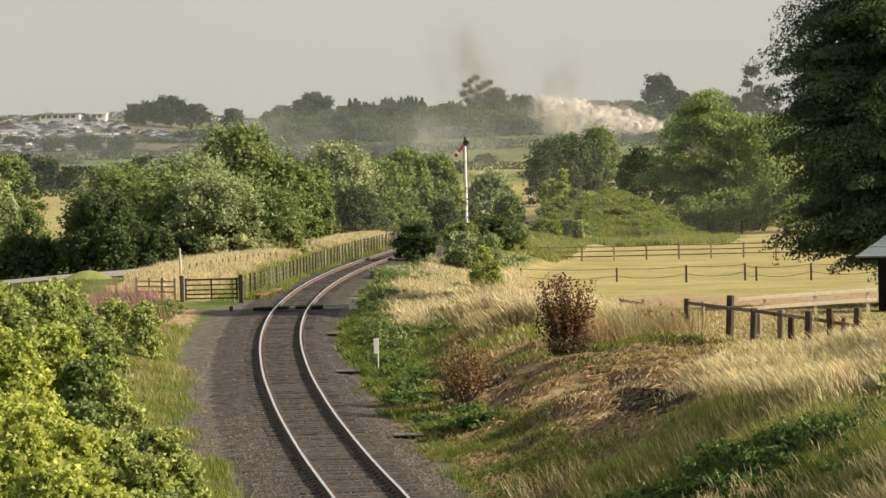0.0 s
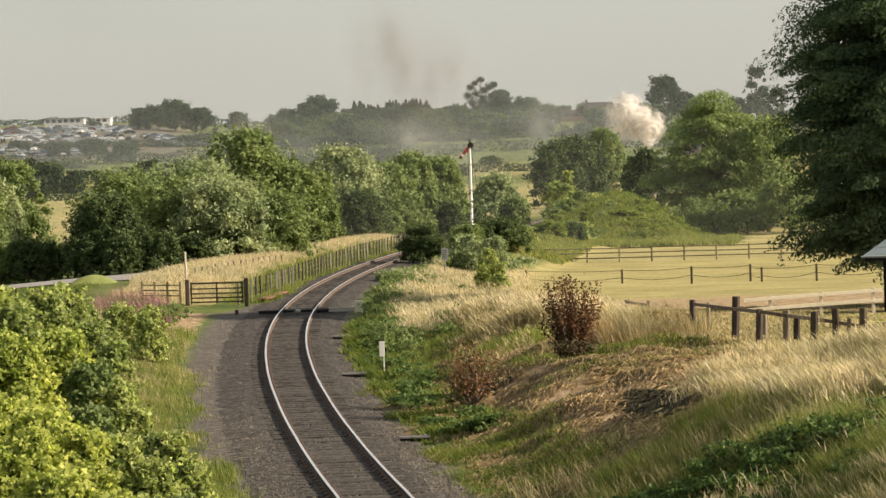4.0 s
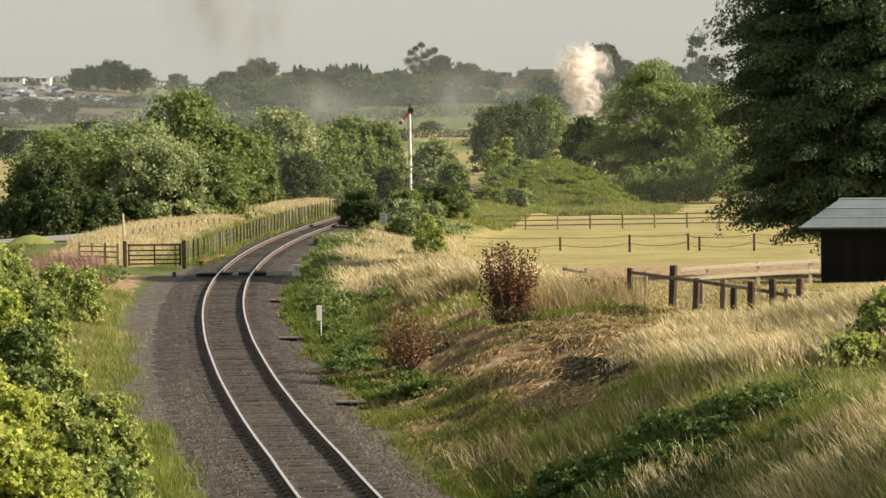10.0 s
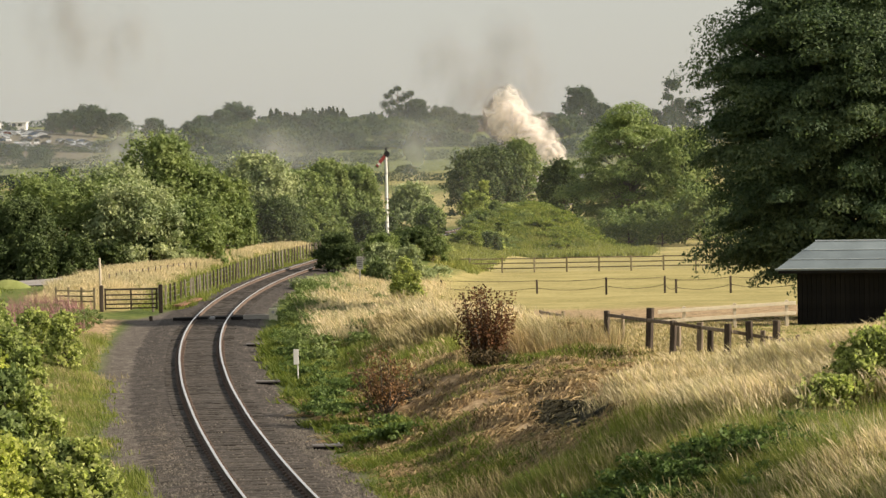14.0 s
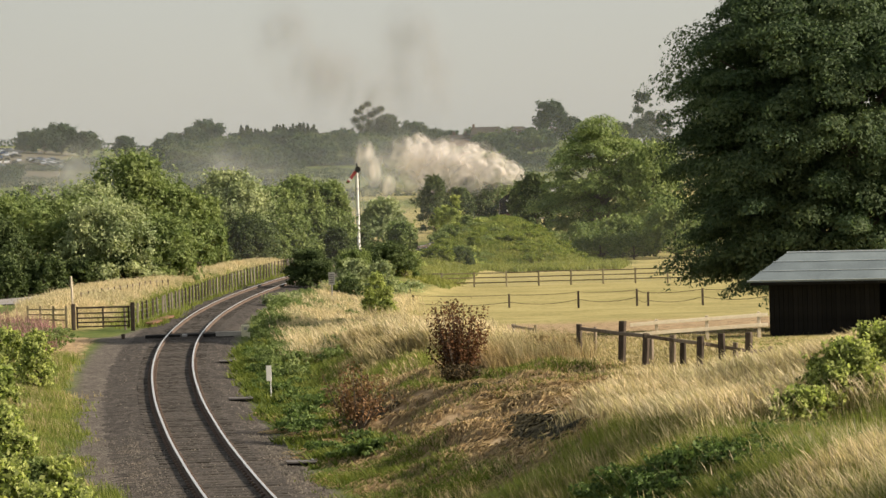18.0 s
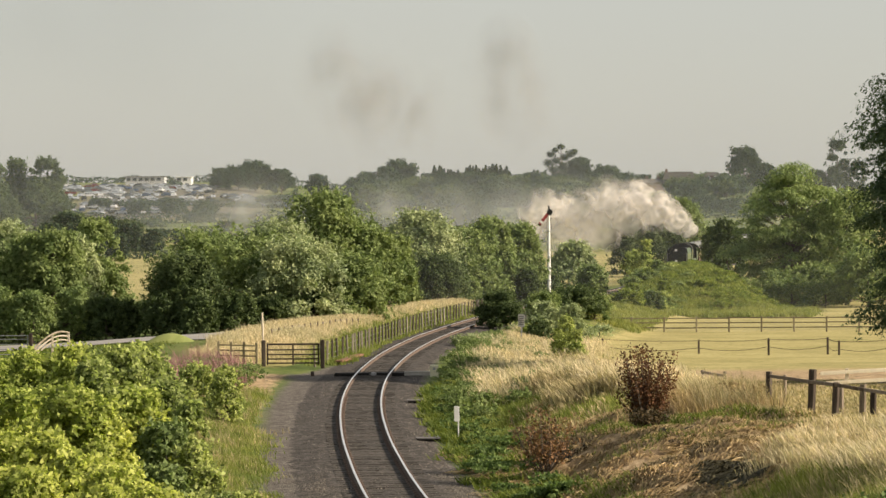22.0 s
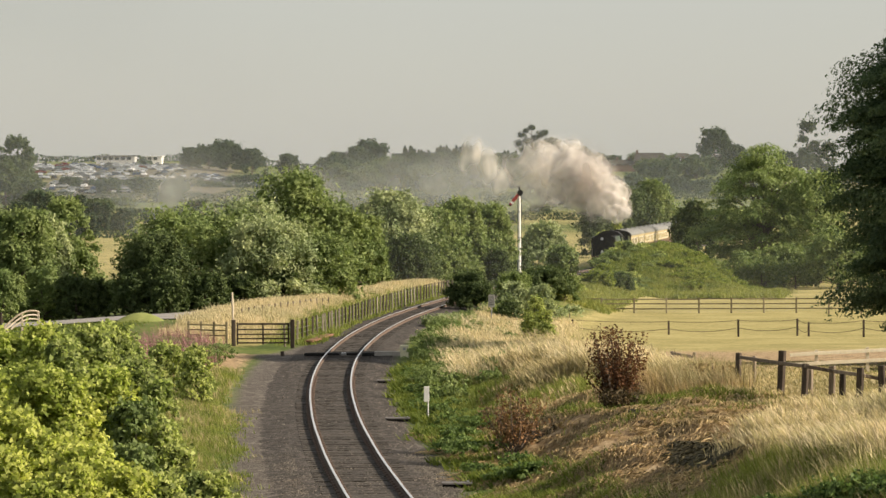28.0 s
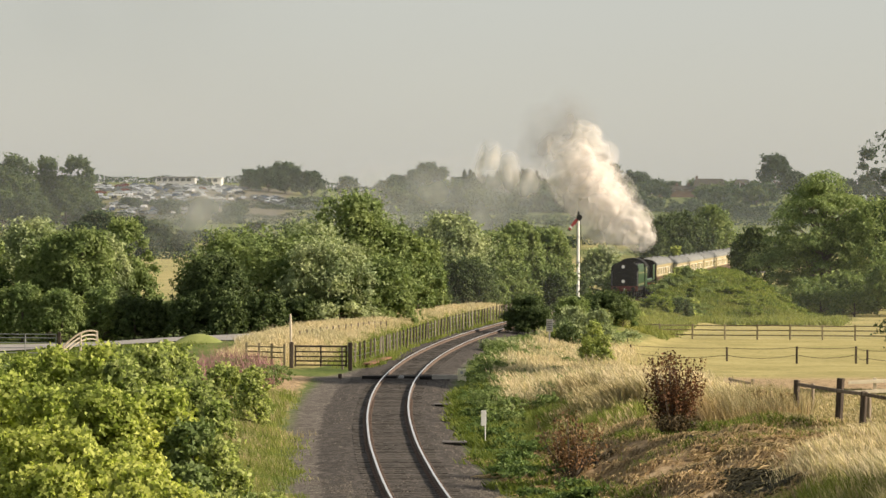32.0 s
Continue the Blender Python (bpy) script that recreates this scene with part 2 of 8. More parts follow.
COAL = surface("coal", [(0.008, 0.008, 0.009), (0.035, 0.035, 0.036)], 4.0, 20.0, 0.5, 0, 0.9, 0.06, 0.4)

LEAF_MID = foliage("mid_green_leaves", (0.12, 0.16, 0.064), (0.235, 0.292, 0.116), 0.3)
LEAF_DARK = foliage("dark_green_leaves", (0.042, 0.063, 0.028), (0.115, 0.152, 0.062), 0.26)
LEAF_POPLAR = foliage("poplar_leaves", (0.052, 0.083, 0.05), (0.135, 0.183, 0.1), 0.38)
LEAF_SILVER = foliage("willow_grey_green_leaves", (0.185, 0.222, 0.126), (0.4, 0.45, 0.262), 0.3)
LEAF_FRESH = foliage("yellow_green_leaves", (0.175, 0.212, 0.05), (0.65, 0.67, 0.21), 0.48)
LEAF_BRAMBLE = foliage("bramble_leaves", (0.1, 0.13, 0.046), (0.6, 0.64, 0.26), 0.5)
LEAF_DEAD = foliage("dead_red_brown_leaves", (0.05, 0.026, 0.017), (0.2, 0.095, 0.052), 0.3)
LEAF_RUST = foliage("withered_rusty_leaves", (0.09, 0.05, 0.03), (0.34, 0.2, 0.115), 0.3)
HEAP = foliage("withered_cuttings", (0.026, 0.021, 0.012), (0.13, 0.095, 0.052), 0.15)
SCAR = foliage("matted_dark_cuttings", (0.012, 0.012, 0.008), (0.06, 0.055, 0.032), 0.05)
SLOPE_LEAF = foliage("bramble_creeper_leaves", (0.045, 0.078, 0.026), (0.2, 0.275, 0.1), 0.34)
LEAF_ASH = foliage("pale_ash_leaves", (0.13, 0.178, 0.078), (0.3, 0.36, 0.155), 0.36)
LEAF_FAR = foliage("far_wood_leaves", (0.018, 0.034, 0.02), (0.06, 0.092, 0.045), 0.22)
CONIFER = foliage("conifer_needles", (0.014, 0.026, 0.012), (0.045, 0.06, 0.025), 0.15)
GRASS_DRY = foliage("ripe_straw_grass", (0.165, 0.137, 0.077), (0.56, 0.46, 0.305), 0.36, 0.7)
GRASS_GREEN = foliage("green_grass", (0.06, 0.09, 0.017), (0.2, 0.23, 0.06), 0.4)
GRASS_BROWN = foliage("mown_brown_grass", (0.17, 0.115, 0.065), (0.47, 0.355, 0.21), 0.3, 0.7)
NETTLE = foliage("nettle_leaves", (0.03, 0.06, 0.02), (0.17, 0.24, 0.085), 0.36)
PINK = foliage("willowherb_flowers", (0.16, 0.1, 0.09), (0.42, 0.22, 0.28), 0.3)
SMOKE_WHITE = haze_material("white_steam", (0.985, 0.93, 0.885), 0.76, 0.3, 0.3, 0.66, 0.66)
SMOKE_GREY = haze_material("brown_grey_smoke", (0.44, 0.4, 0.365), 0.2, 0.13, 0.3, 0.66, 0.3)
SMOKE_DARK = haze_material("brown_coal_smoke", (0.5, 0.45, 0.405), 0.4, 0.24, 0.3, 0.65, 0.4)
SMOKE_THIN = haze_material("thin_blue_smoke", (0.74, 0.77, 0.8), 0.3, 0.11, 0.35, 0.68)
LEAF_SCRUB = foliage("olive_scrub_leaves", (0.085, 0.118, 0.029), (0.28, 0.325, 0.088), 0.46)
# the next two tint see-through sheets that imitate aerial haze
HAZE_VEIL = haze_material("valley_haze", (0.74, 0.79, 0.84), 0.225)
TREE_VEIL = haze_material("haze_among_trees", (0.8, 0.83, 0.86), 0.06)
SMOKE_SMEAR = haze_material("broad_smoke_smear", (0.42, 0.4, 0.385), 0.12, 0.015)
GRASS_PALE = foliage("pale_rank_grass", (0.13, 0.15, 0.045), (0.33, 0.335, 0.125), 0.4)
GRASS_STRAW = foliage("bright_straw_grass", (0.31, 0.255, 0.172), (0.76, 0.64, 0.485), 0.4, 0.6)
GRASS_RANK = foliage("rank_yellow_green_grass", (0.1, 0.13, 0.03), (0.275, 0.3, 0.095), 0.43)


# ---- building helpers ----
def fill_mesh(name, V, F, mat=None, smooth=False):
    """A mesh of many faces with the same number of corners."""
    V, F = np.asarray(V, np.float32), np.asarray(F, np.int32)
    me = bpy.data.meshes.new(name)
    me.vertices.add(len(V))
    me.vertices.foreach_set("co", V.ravel())
    me.loops.add(F.size)
    me.loops.foreach_set("vertex_index", F.ravel())
    me.polygons.add(len(F))
    me.polygons.foreach_set("loop_start", np.arange(0, F.size, F.shape[1], dtype=np.int32))
    if smooth:
        me.polygons.foreach_set("use_smooth", np.ones(len(F), dtype=bool))
    me.update(calc_edges=True)
    if mat:
        me.materials.append(mat)
    return me


def part(name, shape, mat, parent=None, label="", m=None):
    """Links a bmesh or mesh as one object, under a thing or a part."""
    if isinstance(shape, bmesh.types.BMesh):
        me = bpy.data.meshes.new(name)
        shape.normal_update()
        shape.to_mesh(me)
        shape.free()
    else:
        me = shape
    if mat and not me.materials:
        me.materials.append(mat)
    ob = new(name, me)
    if parent:
        ob.parent = parent
    if m is not None:
        ob.matrix_basis = m
    return tagged(ob, label)


def thing(name, x, y, z, label, category, group="", rz=0.0, kind=""):
    ob = new(name)
    ob.matrix_basis = pose(x, y, z, 0, 0, rz)
    return tagged(ob, label, category, group, kind)


def add_box(bm, cx, cy, cz, sx, sy, sz, ch=0.01, m=None):
    """A box with its edges taken off by ch, centred at c."""
    a, b, c = sx / 2, sy / 2, sz / 2
    ch = min(ch, a * 0.6, b * 0.6, c * 0.6)
    vs = []
    for i in (-1, 1):
        for j in (-1, 1):
            for k in (-1, 1):
                for p in ((a - ch, b - ch, c), (a - ch, b, c - ch), (a, b - ch, c - ch)):
                    v = Vector((cx + i * p[0], cy + j * p[1], cz + k * p[2]))
                    vs.append(bm.verts.new(m @ v if m is not None else v))
    bmesh.ops.convex_hull(bm, input=vs)
    return bm


def box(cx, cy, cz, sx, sy, sz, ch=0.01, m=None):
    return add_box(bmesh.new(), cx, cy, cz, sx, sy, sz, ch, m)


def add_tube(bm, path, radii, n=8, caps=True):
    """A tube along a line of points, with a radius at each."""
    rings = []
    for i, p in enumerate(path):
        p = Vector(p)
        d = Vector(path[min(i + 1, len(path) - 1)]) - Vector(path[max(i - 1, 0)])
        q = d.to_track_quat("Z", "Y")
        rings.append([bm.verts.new(p + q @ Vector((radii[i] * math.cos(2 * math.pi * k / n), radii[i] * math.sin(2 * math.pi * k / n), 0))) for k in range(n)])
    for r0, r1 in zip(rings, rings[1:]):
        for k in range(n):
            bm.faces.new((r0[k], r0[(k + 1) % n], r1[(k + 1) % n], r1[k]))
    if caps:
        bm.faces.new(rings[0][::-1])
        bm.faces.new(rings[-1])
    return bm


def tube(path, radii, n=8):
    return add_tube(bmesh.new(), path, radii, n)


def extrude_profile(profile, y0, y1, closed=True):
    """A bmesh of a closed (x, z) profile drawn out along y."""
    bm = bmesh.new()
    a = [bm.verts.new((x, y0, z)) for x, z in profile]
    b = [bm.verts.new((x, y1, z)) for x, z in profile]
    n = len(profile)
    for i in range(n if closed else n - 1):
        bm.faces.new((a[i], a[(i + 1) % n], b[(i + 1) % n], b[i]))
    if closed:
        bm.faces.new(a[::-1])
        bm.faces.new(b)
    bmesh.ops.recalc_face_normals(bm, faces=bm.faces)
    return bm


# ---- the line of the railway and the lie of the land ----
_ty = np.arange(-120.0, 1400.0, 0.5)
_slope = np.clip(1.64e-3 * (_ty - 151.0), -0.45, 0.100) + 0.018 * np.clip((_ty - 290.0) / 40.0, 0, 1)
_tx = np.concatenate([[0.0], np.cumsum((_slope[1:] + _slope[:-1]) * 0.25)])
_tx += -7.87 - np.interp(151.0, _ty, _tx)
_tx += np.interp(_ty, [40, 60, 68, 82, 95, 110, 126, 140, 165, 185, 205, 225, 260, 300], [-0.75, -0.22, -0.03, 0.11, 0.18, 0.165, 0.08, 0.0, -0.04, 0.0, 0.12, 0.15, 0.05, 0.0])


def track_x(y):
    return np.interp(y, _ty, _tx)


def track_z(y):
    return -1.2 * np.clip((np.asarray(y, float) - 222.0) / 123.0, 0, 1)


def ease(v, a, b):
    u = np.clip((v - a) / (b - a), 0, 1)
    return u * u * (3 - 2 * u)


def bumps(x, y, size):
    """Soft uneven ground, about -1 to 1."""
    return (np.sin(x / size + 1.3 * np.sin(y / size * 0.7)) + np.sin(y / size * 1.1 + 1.7 * np.sin(x / size * 0.6 + 2)) + 0.5 * np.sin((x + y) / size * 2.3)) / 2.5


def ground_z(x, y):
    x, y = np.asarray(x, float), np.asarray(y, float)
    s, zt = x - track_x(y), track_z(y)
    field = np.interp(y, [-200, 20, 50, 75, 95, 120, 150, 190, 245, 320, 700, 900, 1000, 1100, 1250, 1360, 1700, 4500],
                      [3.0, 3.0, 2.3, 1.75, 1.3, 0.5, -0.7, -1.45, -2.15, -2.6, -3.0, -1.8, 1.2, 6.0, 14.0, 17.0, 8.0, 0.0])
    left = np.interp(y, [-200, 20, 60, 110, 145, 175, 240, 330, 700, 900, 1000, 1100, 1250, 1360, 1700, 4500],
                     [3.0, 2.5, 0.9, 0.35, -0.1, -0.35, -1.5, -2.8, -3.0, -1.8, 1.2, 6.0, 14.0, 17.0, 8.0, 0.0])
    right_w = np.interp(y, [60, 90, 150, 300], [6.5, 7.0, 6.0, 9.0])
    z = zt - 0.24
    z = z + (field - z) * ease(s, 2.3, 2.3 + right_w)
    z = z + (left - (zt - 0.24)) * ease(-s, np.interp(y, [150, 165], [3.2, 2.2]), np.interp(y, [100, 150, 170, 215], [8.0, 7.0, 16.0, 14.0]))
    inner = np.interp(y, [150, 165], [3.8, 2.1])
    hump = np.interp(y, [160, 190, 225], [0.7, 0.72, 0.75]) * ease(-s, inner, inner + 3.6) * ease(-s, 26.0, 12.0) * ease(y, 150, 168) * ease(y, 275, 236)
    z = z + hump
    z = z + 0.25 * np.clip(s - 10.0, 0, 6) * ease(y, 84, 70)
    z = z + (0.26 * bumps(x, y, 1.1) + 0.14 * bumps(x + 7, y, 0.45)) * ease(s, 3.4, 5.0) * ease(s, 13.0, 10.0) * ease(y, 66, 74) * ease(y, 112, 100)
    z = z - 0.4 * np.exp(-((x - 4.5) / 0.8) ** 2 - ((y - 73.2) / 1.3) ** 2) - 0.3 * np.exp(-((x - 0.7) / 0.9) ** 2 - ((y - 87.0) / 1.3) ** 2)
    z = z + bumps(x, y, 2.6) * 0.05 * ease(np.abs(s), 3.0, 6.0)
    z = z + bumps(x, y, 90.0) * 1.1 * ease(y, 900, 1200) + 3.6 * ease(-x, 85, 140) * ease(y, 1040, 1230)
    crest = np.interp(x, [3.0, 7.0, 9.6, 12.0, 14.6, 16.3, 17.4, 19.7, 21.3, 25.0], [-9, -0.8, 0.55, 1.1, 1.45, 1.2, 0.7, -0.95, -2.2, -9])
    knoll = crest + (z - crest) * np.clip(((y - 320.0) / 26.0) ** 2, 0, 1)
    scrub = np.where((np.abs(y - 320.0) < 26.0) & (knoll > z) & (s > 2.6), knoll - z, 0.0)
    return z + scrub


def spread_grid(lo, hi, dense_lo, dense_hi, step, grow):
    line = list(np.arange(dense_lo, dense_hi, step))
    d, p = step, dense_lo
    while p > lo:
        d *= grow
        p -= d
        line.insert(0, p)
    d, p = step, line[-1]
    while p < hi:
        d *= grow
        p += d
        line.append(p)
    return np.array(line)


def build_ground():
    gx, gy = spread_grid(-2600, 2600, -22, 24, 0.55, 1.09), spread_grid(-400, 4500, 46, 205, 0.9, 1.05)
    X, Y = np.meshgrid(gx, gy)
    V = np.stack([X, Y, ground_z(X, Y)], -1).reshape(-1, 3)
    w, h = len(gx), len(gy)
    i = np.arange(w - 1)[None, :] + w * np.arange(h - 1)[:, None]
    F = np.stack([i, i + 1, i + w + 1, i + w], -1).reshape(-1, 4)
    me = fill_mesh("ground", V, F, GROUND, True)
    s = X - track_x(Y)
    dry = 0.78 * ease(s, 7, 10) * ease(Y, 78, 96)                      # the paddock
    dry = np.maximum(dry, 1.0 * ease(-s, np.interp(Y, [150, 165], [4.6, 3.0]), np.interp(Y, [150, 165], [5.6, 4.0])) * ease(Y, 150, 158) * ease(Y, 270, 235) * ease(-s, 10.6, 9.2))
    dry = np.maximum(dry, 0.45 * ease(s, 4, 6) * ease(Y, 70, 90))
    dry = np.maximum(dry, 0.8 * ease(s, 6.5, 8.5) * ease(Y, 56, 62))
    dry = np.maximum(dry, 0.5 * ease(-s, 3.2, 4.0) * ease(-s, 7.0, 5.5) * ease(Y, 150, 130))
    bands = 0.5 + 0.5 * np.sin(Y / 34.0 + 0.6 * np.sin(X / 160.0))
    dry = np.maximum(dry, (0.3 + 0.3 * bands + 0.3 * ease(Y, 720, 600)) * ease(Y, 340, 380) * ease(Y, 1120, 1050))
    dry = np.maximum(dry, 0.3 * ease(Y, 1050, 1120))
    dry = dry * (1 - 0.75 * ease(s, 2, 4) * ease(s, 24, 18) * ease(Y, 286, 300) * ease(Y, 350, 338))
    park = ease(X / Y, -0.152, -0.148) * ease(X / Y, -0.08, -0.09) * ease(Y, 1040, 1075) * ease(Y, 1310, 1290)
    dry = np.maximum(dry, 0.6 * park)
    brown = ease(s, 3.0, 4.2) * ease(s, 13.0, 9.5) * ease(Y, 70, 77) * ease(Y, 108, 98)
    brown = np.maximum(brown, 0.85 * ease(s, 12, 16) * ease(Y, 118, 130) * ease(Y, 172, 160))
    stone = ease(-s, np.interp(Y, [60, 76, 105, 146, 160], [4.2, 3.9, 4.2, 4.7, 2.4]), np.interp(Y, [146, 160], [2.7, 1.9])) * ease(s, 3.0, 1.8) * ease(Y, 700, 600)
    stone = np.maximum(stone, 0.66 * park)
    stone = np.maximum(stone, 0.9 * ease(Y, 142, 146) * ease(Y, 150, 147.5) * ease(-s, 0, 1) * ease(-s, 5.5, 4.0))
    bare = ease(-s, 3.4, 4.6) * ease(-s, 8.0, 6.2) * ease(Y, 124, 134) * ease(Y, 150, 147)
    brown, stone = np.maximum(brown, 0.85 * bare), stone * (1 - 0.8 * bare)
    kind = np.stack([dry, brown, stone, np.ones_like(dry)], -1).reshape(-1, 4).astype(np.float32)
    me.color_attributes.new("kind", "FLOAT_COLOR", "POINT").data.foreach_set("color", kind.ravel())
    tagged(new("ground", me), "uneven summer meadow, gravel and hillside ground", "ground", kind="structure")


build_ground()


def along(y):
    """The track's place and heading at y."""
    x, z = float(track_x(y)), float(track_z(y))
    dx = float(track_x(y + 0.5) - track_x(y - 0.5))
    return Vector((x, y, z)), math.atan2(dx, 1.0)


def ribbon(profile, ys, closed=False):
    """Draws a profile of (offset to the right, height) along the track."""
    V, n = [], len(profile)
    for y in ys:
        p, h = along(y)
        V += [(p.x + o * math.cos(h), p.y - o * math.sin(h), p.z + dz) for o, dz in profile]
    F = []
    for i in range(len(ys) - 1):
        for k in range(n if closed else n - 1):
            a, b = i * n + k, i * n + (k + 1) % n
            F.append((a, b, b + n, a + n))
    return np.array(V), np.array(F)


def build_track():
    ys = np.concatenate([np.arange(30, 240, 2.0), np.arange(240, 760, 10.0)])
    rng = np.random.default_rng(9)
    bed_y = np.concatenate([np.arange(48, 170, 0.22), np.arange(170, 240, 1.0), np.arange(240, 760, 10.0)])
    cols = [(-2.9, -0.3), (-2.3, -0.225), (-1.8, -0.19)] + [(-1.5 + 0.15 * i, -0.163) for i in range(21)] + [(1.75, -0.19), (2.1, -0.23), (2.5, -0.34)]
    V, F = ribbon(cols, bed_y)
    V[:, 2] += rng.normal(size=len(V)) * 0.013
    V[:, 0] += rng.normal(size=len(V)) * 0.03
    bed = part("ballast_bed", fill_mesh("ballast_bed", V, F, BALLAST), None)
    tagged(bed, "grey stone ballast bed carrying the track", "ballast", kind="structure")
    track = thing("railway_track", 0, 0, 0, "curved single railway track with shiny steel rails on weathered sleepers", "railway track", kind="structure")
    for side in (-0.7525, 0.7525):
        web = [(side - 0.07, -0.155), (side - 0.07, -0.14), (side - 0.012, -0.125), (side - 0.012, -0.04), (side - 0.034, -0.03), (side - 0.035, -0.004),
               (side + 0.035, -0.004), (side + 0.034, -0.03), (side + 0.012, -0.04), (side + 0.012, -0.125), (side + 0.07, -0.14), (side + 0.07, -0.155)]
        rail = part("rail", fill_mesh("rail", *ribbon(web, ys, True), RAIL_SIDE), None, track, "rusty steel rail with a polished head")
        head = [(side - 0.034, -0.005), (side - 0.03, 0.0), (side + 0.03, 0.0), (side + 0.034, -0.005)]
        part("rail_head", fill_mesh("rail_head", *ribbon(head, ys), RAIL_TOP), None, rail, "bright worn running surface")
    bm = box(0, 0, 0, 2.55, 0.25, 0.13, 0.012)
    me = bpy.data.meshes.new("sleeper")
    bm.to_mesh(me)
    bm.free()
    me.materials.append(SLEEPER)
    rnd = random.Random(5)
    chair = bmesh.new()
    for side in (-0.7525, 0.7525):
        add_box(chair, side - 0.11, 0, 0.085, 0.09, 0.18, 0.06, 0.012)
        add_box(chair, side + 0.11, 0, 0.085, 0.09, 0.18, 0.06, 0.012)
    cme = bpy.data.meshes.new("rail_chairs")
    chair.to_mesh(cme)
    chair.free()
    cme.materials.append(RAIL_SIDE)
    y = 50.0
    for i in range(280):
        p, h = along(y)
        ob = new("sleeper", me)
        ob.parent = track
        ob.matrix_basis = pose(p.x, p.y, p.z - 0.211 + rnd.uniform(-0.006, 0.006), 0, 0, -math.degrees(h) + rnd.uniform(-0.5, 0.5))
        if i < 120:
            c = new("rail_chairs", cme)
            c.parent = ob
        y += 0.66
    # loose stones on the bed and the gravel shoulder
    for seed, n, y0, y1, s0, s1, size in ((1, 17000, 50, 88, -2.4, 2.4, 0.05), (2, 17000, 50, 92, -4.4, -1.6, 0.045), (3, 6000, 50, 92, 1.5, 2.9, 0.05), (4, 6000, 88, 150, -4.6, 2.4, 0.055)):
        r = np.random.default_rng(seed)
        yy, s = y0 + (y1 - y0) * r.random(n) ** 1.25, r.uniform(s0, s1, n)
        ok = np.minimum(np.abs(s - 0.7525), np.abs(s + 0.7525)) > 0.15
        yy, s = yy[ok], s[ok]
        n = len(s)
        xx = track_x(yy) + s
        top = np.where(np.abs(s) < 1.6, track_z(yy) - 0.163, np.maximum(ground_z(xx, yy), track_z(yy) - 0.15 - 0.085 * (np.abs(s) - 1.4)))
        c = np.stack([xx, yy, top], 1)
        k = size * r.uniform(0.4, 1.2, (n, 1))
        a = r.uniform(0, 6.283, n)
        ring = [c + k * np.stack([np.cos(a + q), np.sin(a + q), -0.3 * np.ones(n)], 1) * 0.6 for q in (0, 1.7, 3.2, 4.7)]
        tip = c + k * np.stack([r.uniform(-0.3, 0.3, n), r.uniform(-0.3, 0.3, n), r.uniform(0.25, 0.6, n)], 1)
        V = np.stack(ring + [tip], 1).reshape(-1, 3)
        i = 5 * np.arange(n)
        F = np.concatenate([np.stack([i + p, i + (p + 1) % 4, i + 4], 1) for p in range(4)])
        tagged(new("ballast_stones", fill_mesh("ballast_stones", V, F, STONES)), "loose grey ballast stones beside and between the rails", "stones", kind="stuff")


# ---- plants ----
def leaf_quads(points, normals, size, rng, stretch=1.5, simple=False):
    """Diamond leaves at points, turned to normals, about size long."""
    n = len(points)
    t = rng.normal(size=(n, 3))
    t -= normals * (t * normals).sum(1)[:, None]
    t /= np.linalg.norm(t, axis=1)[:, None] + 1e-9
    b = np.cross(normals, t)
    ln = size * rng.uniform(0.5, 1.5, n)[:, None]
    wd = ln / stretch
    droop = normals * ln * 0.18
    V = np.stack([points - t * ln / 2 - droop, points + b * wd / 2, points + t * ln / 2 - droop, points - b * wd / 2], 1).reshape(-1, 3)
    F = np.arange(4 * n).reshape(-1, 4)
    if simple:
        return V.reshape(-1, 4, 3)[:, :3].reshape(-1, 3), np.arange(3 * n).reshape(-1, 3)
    return V, F


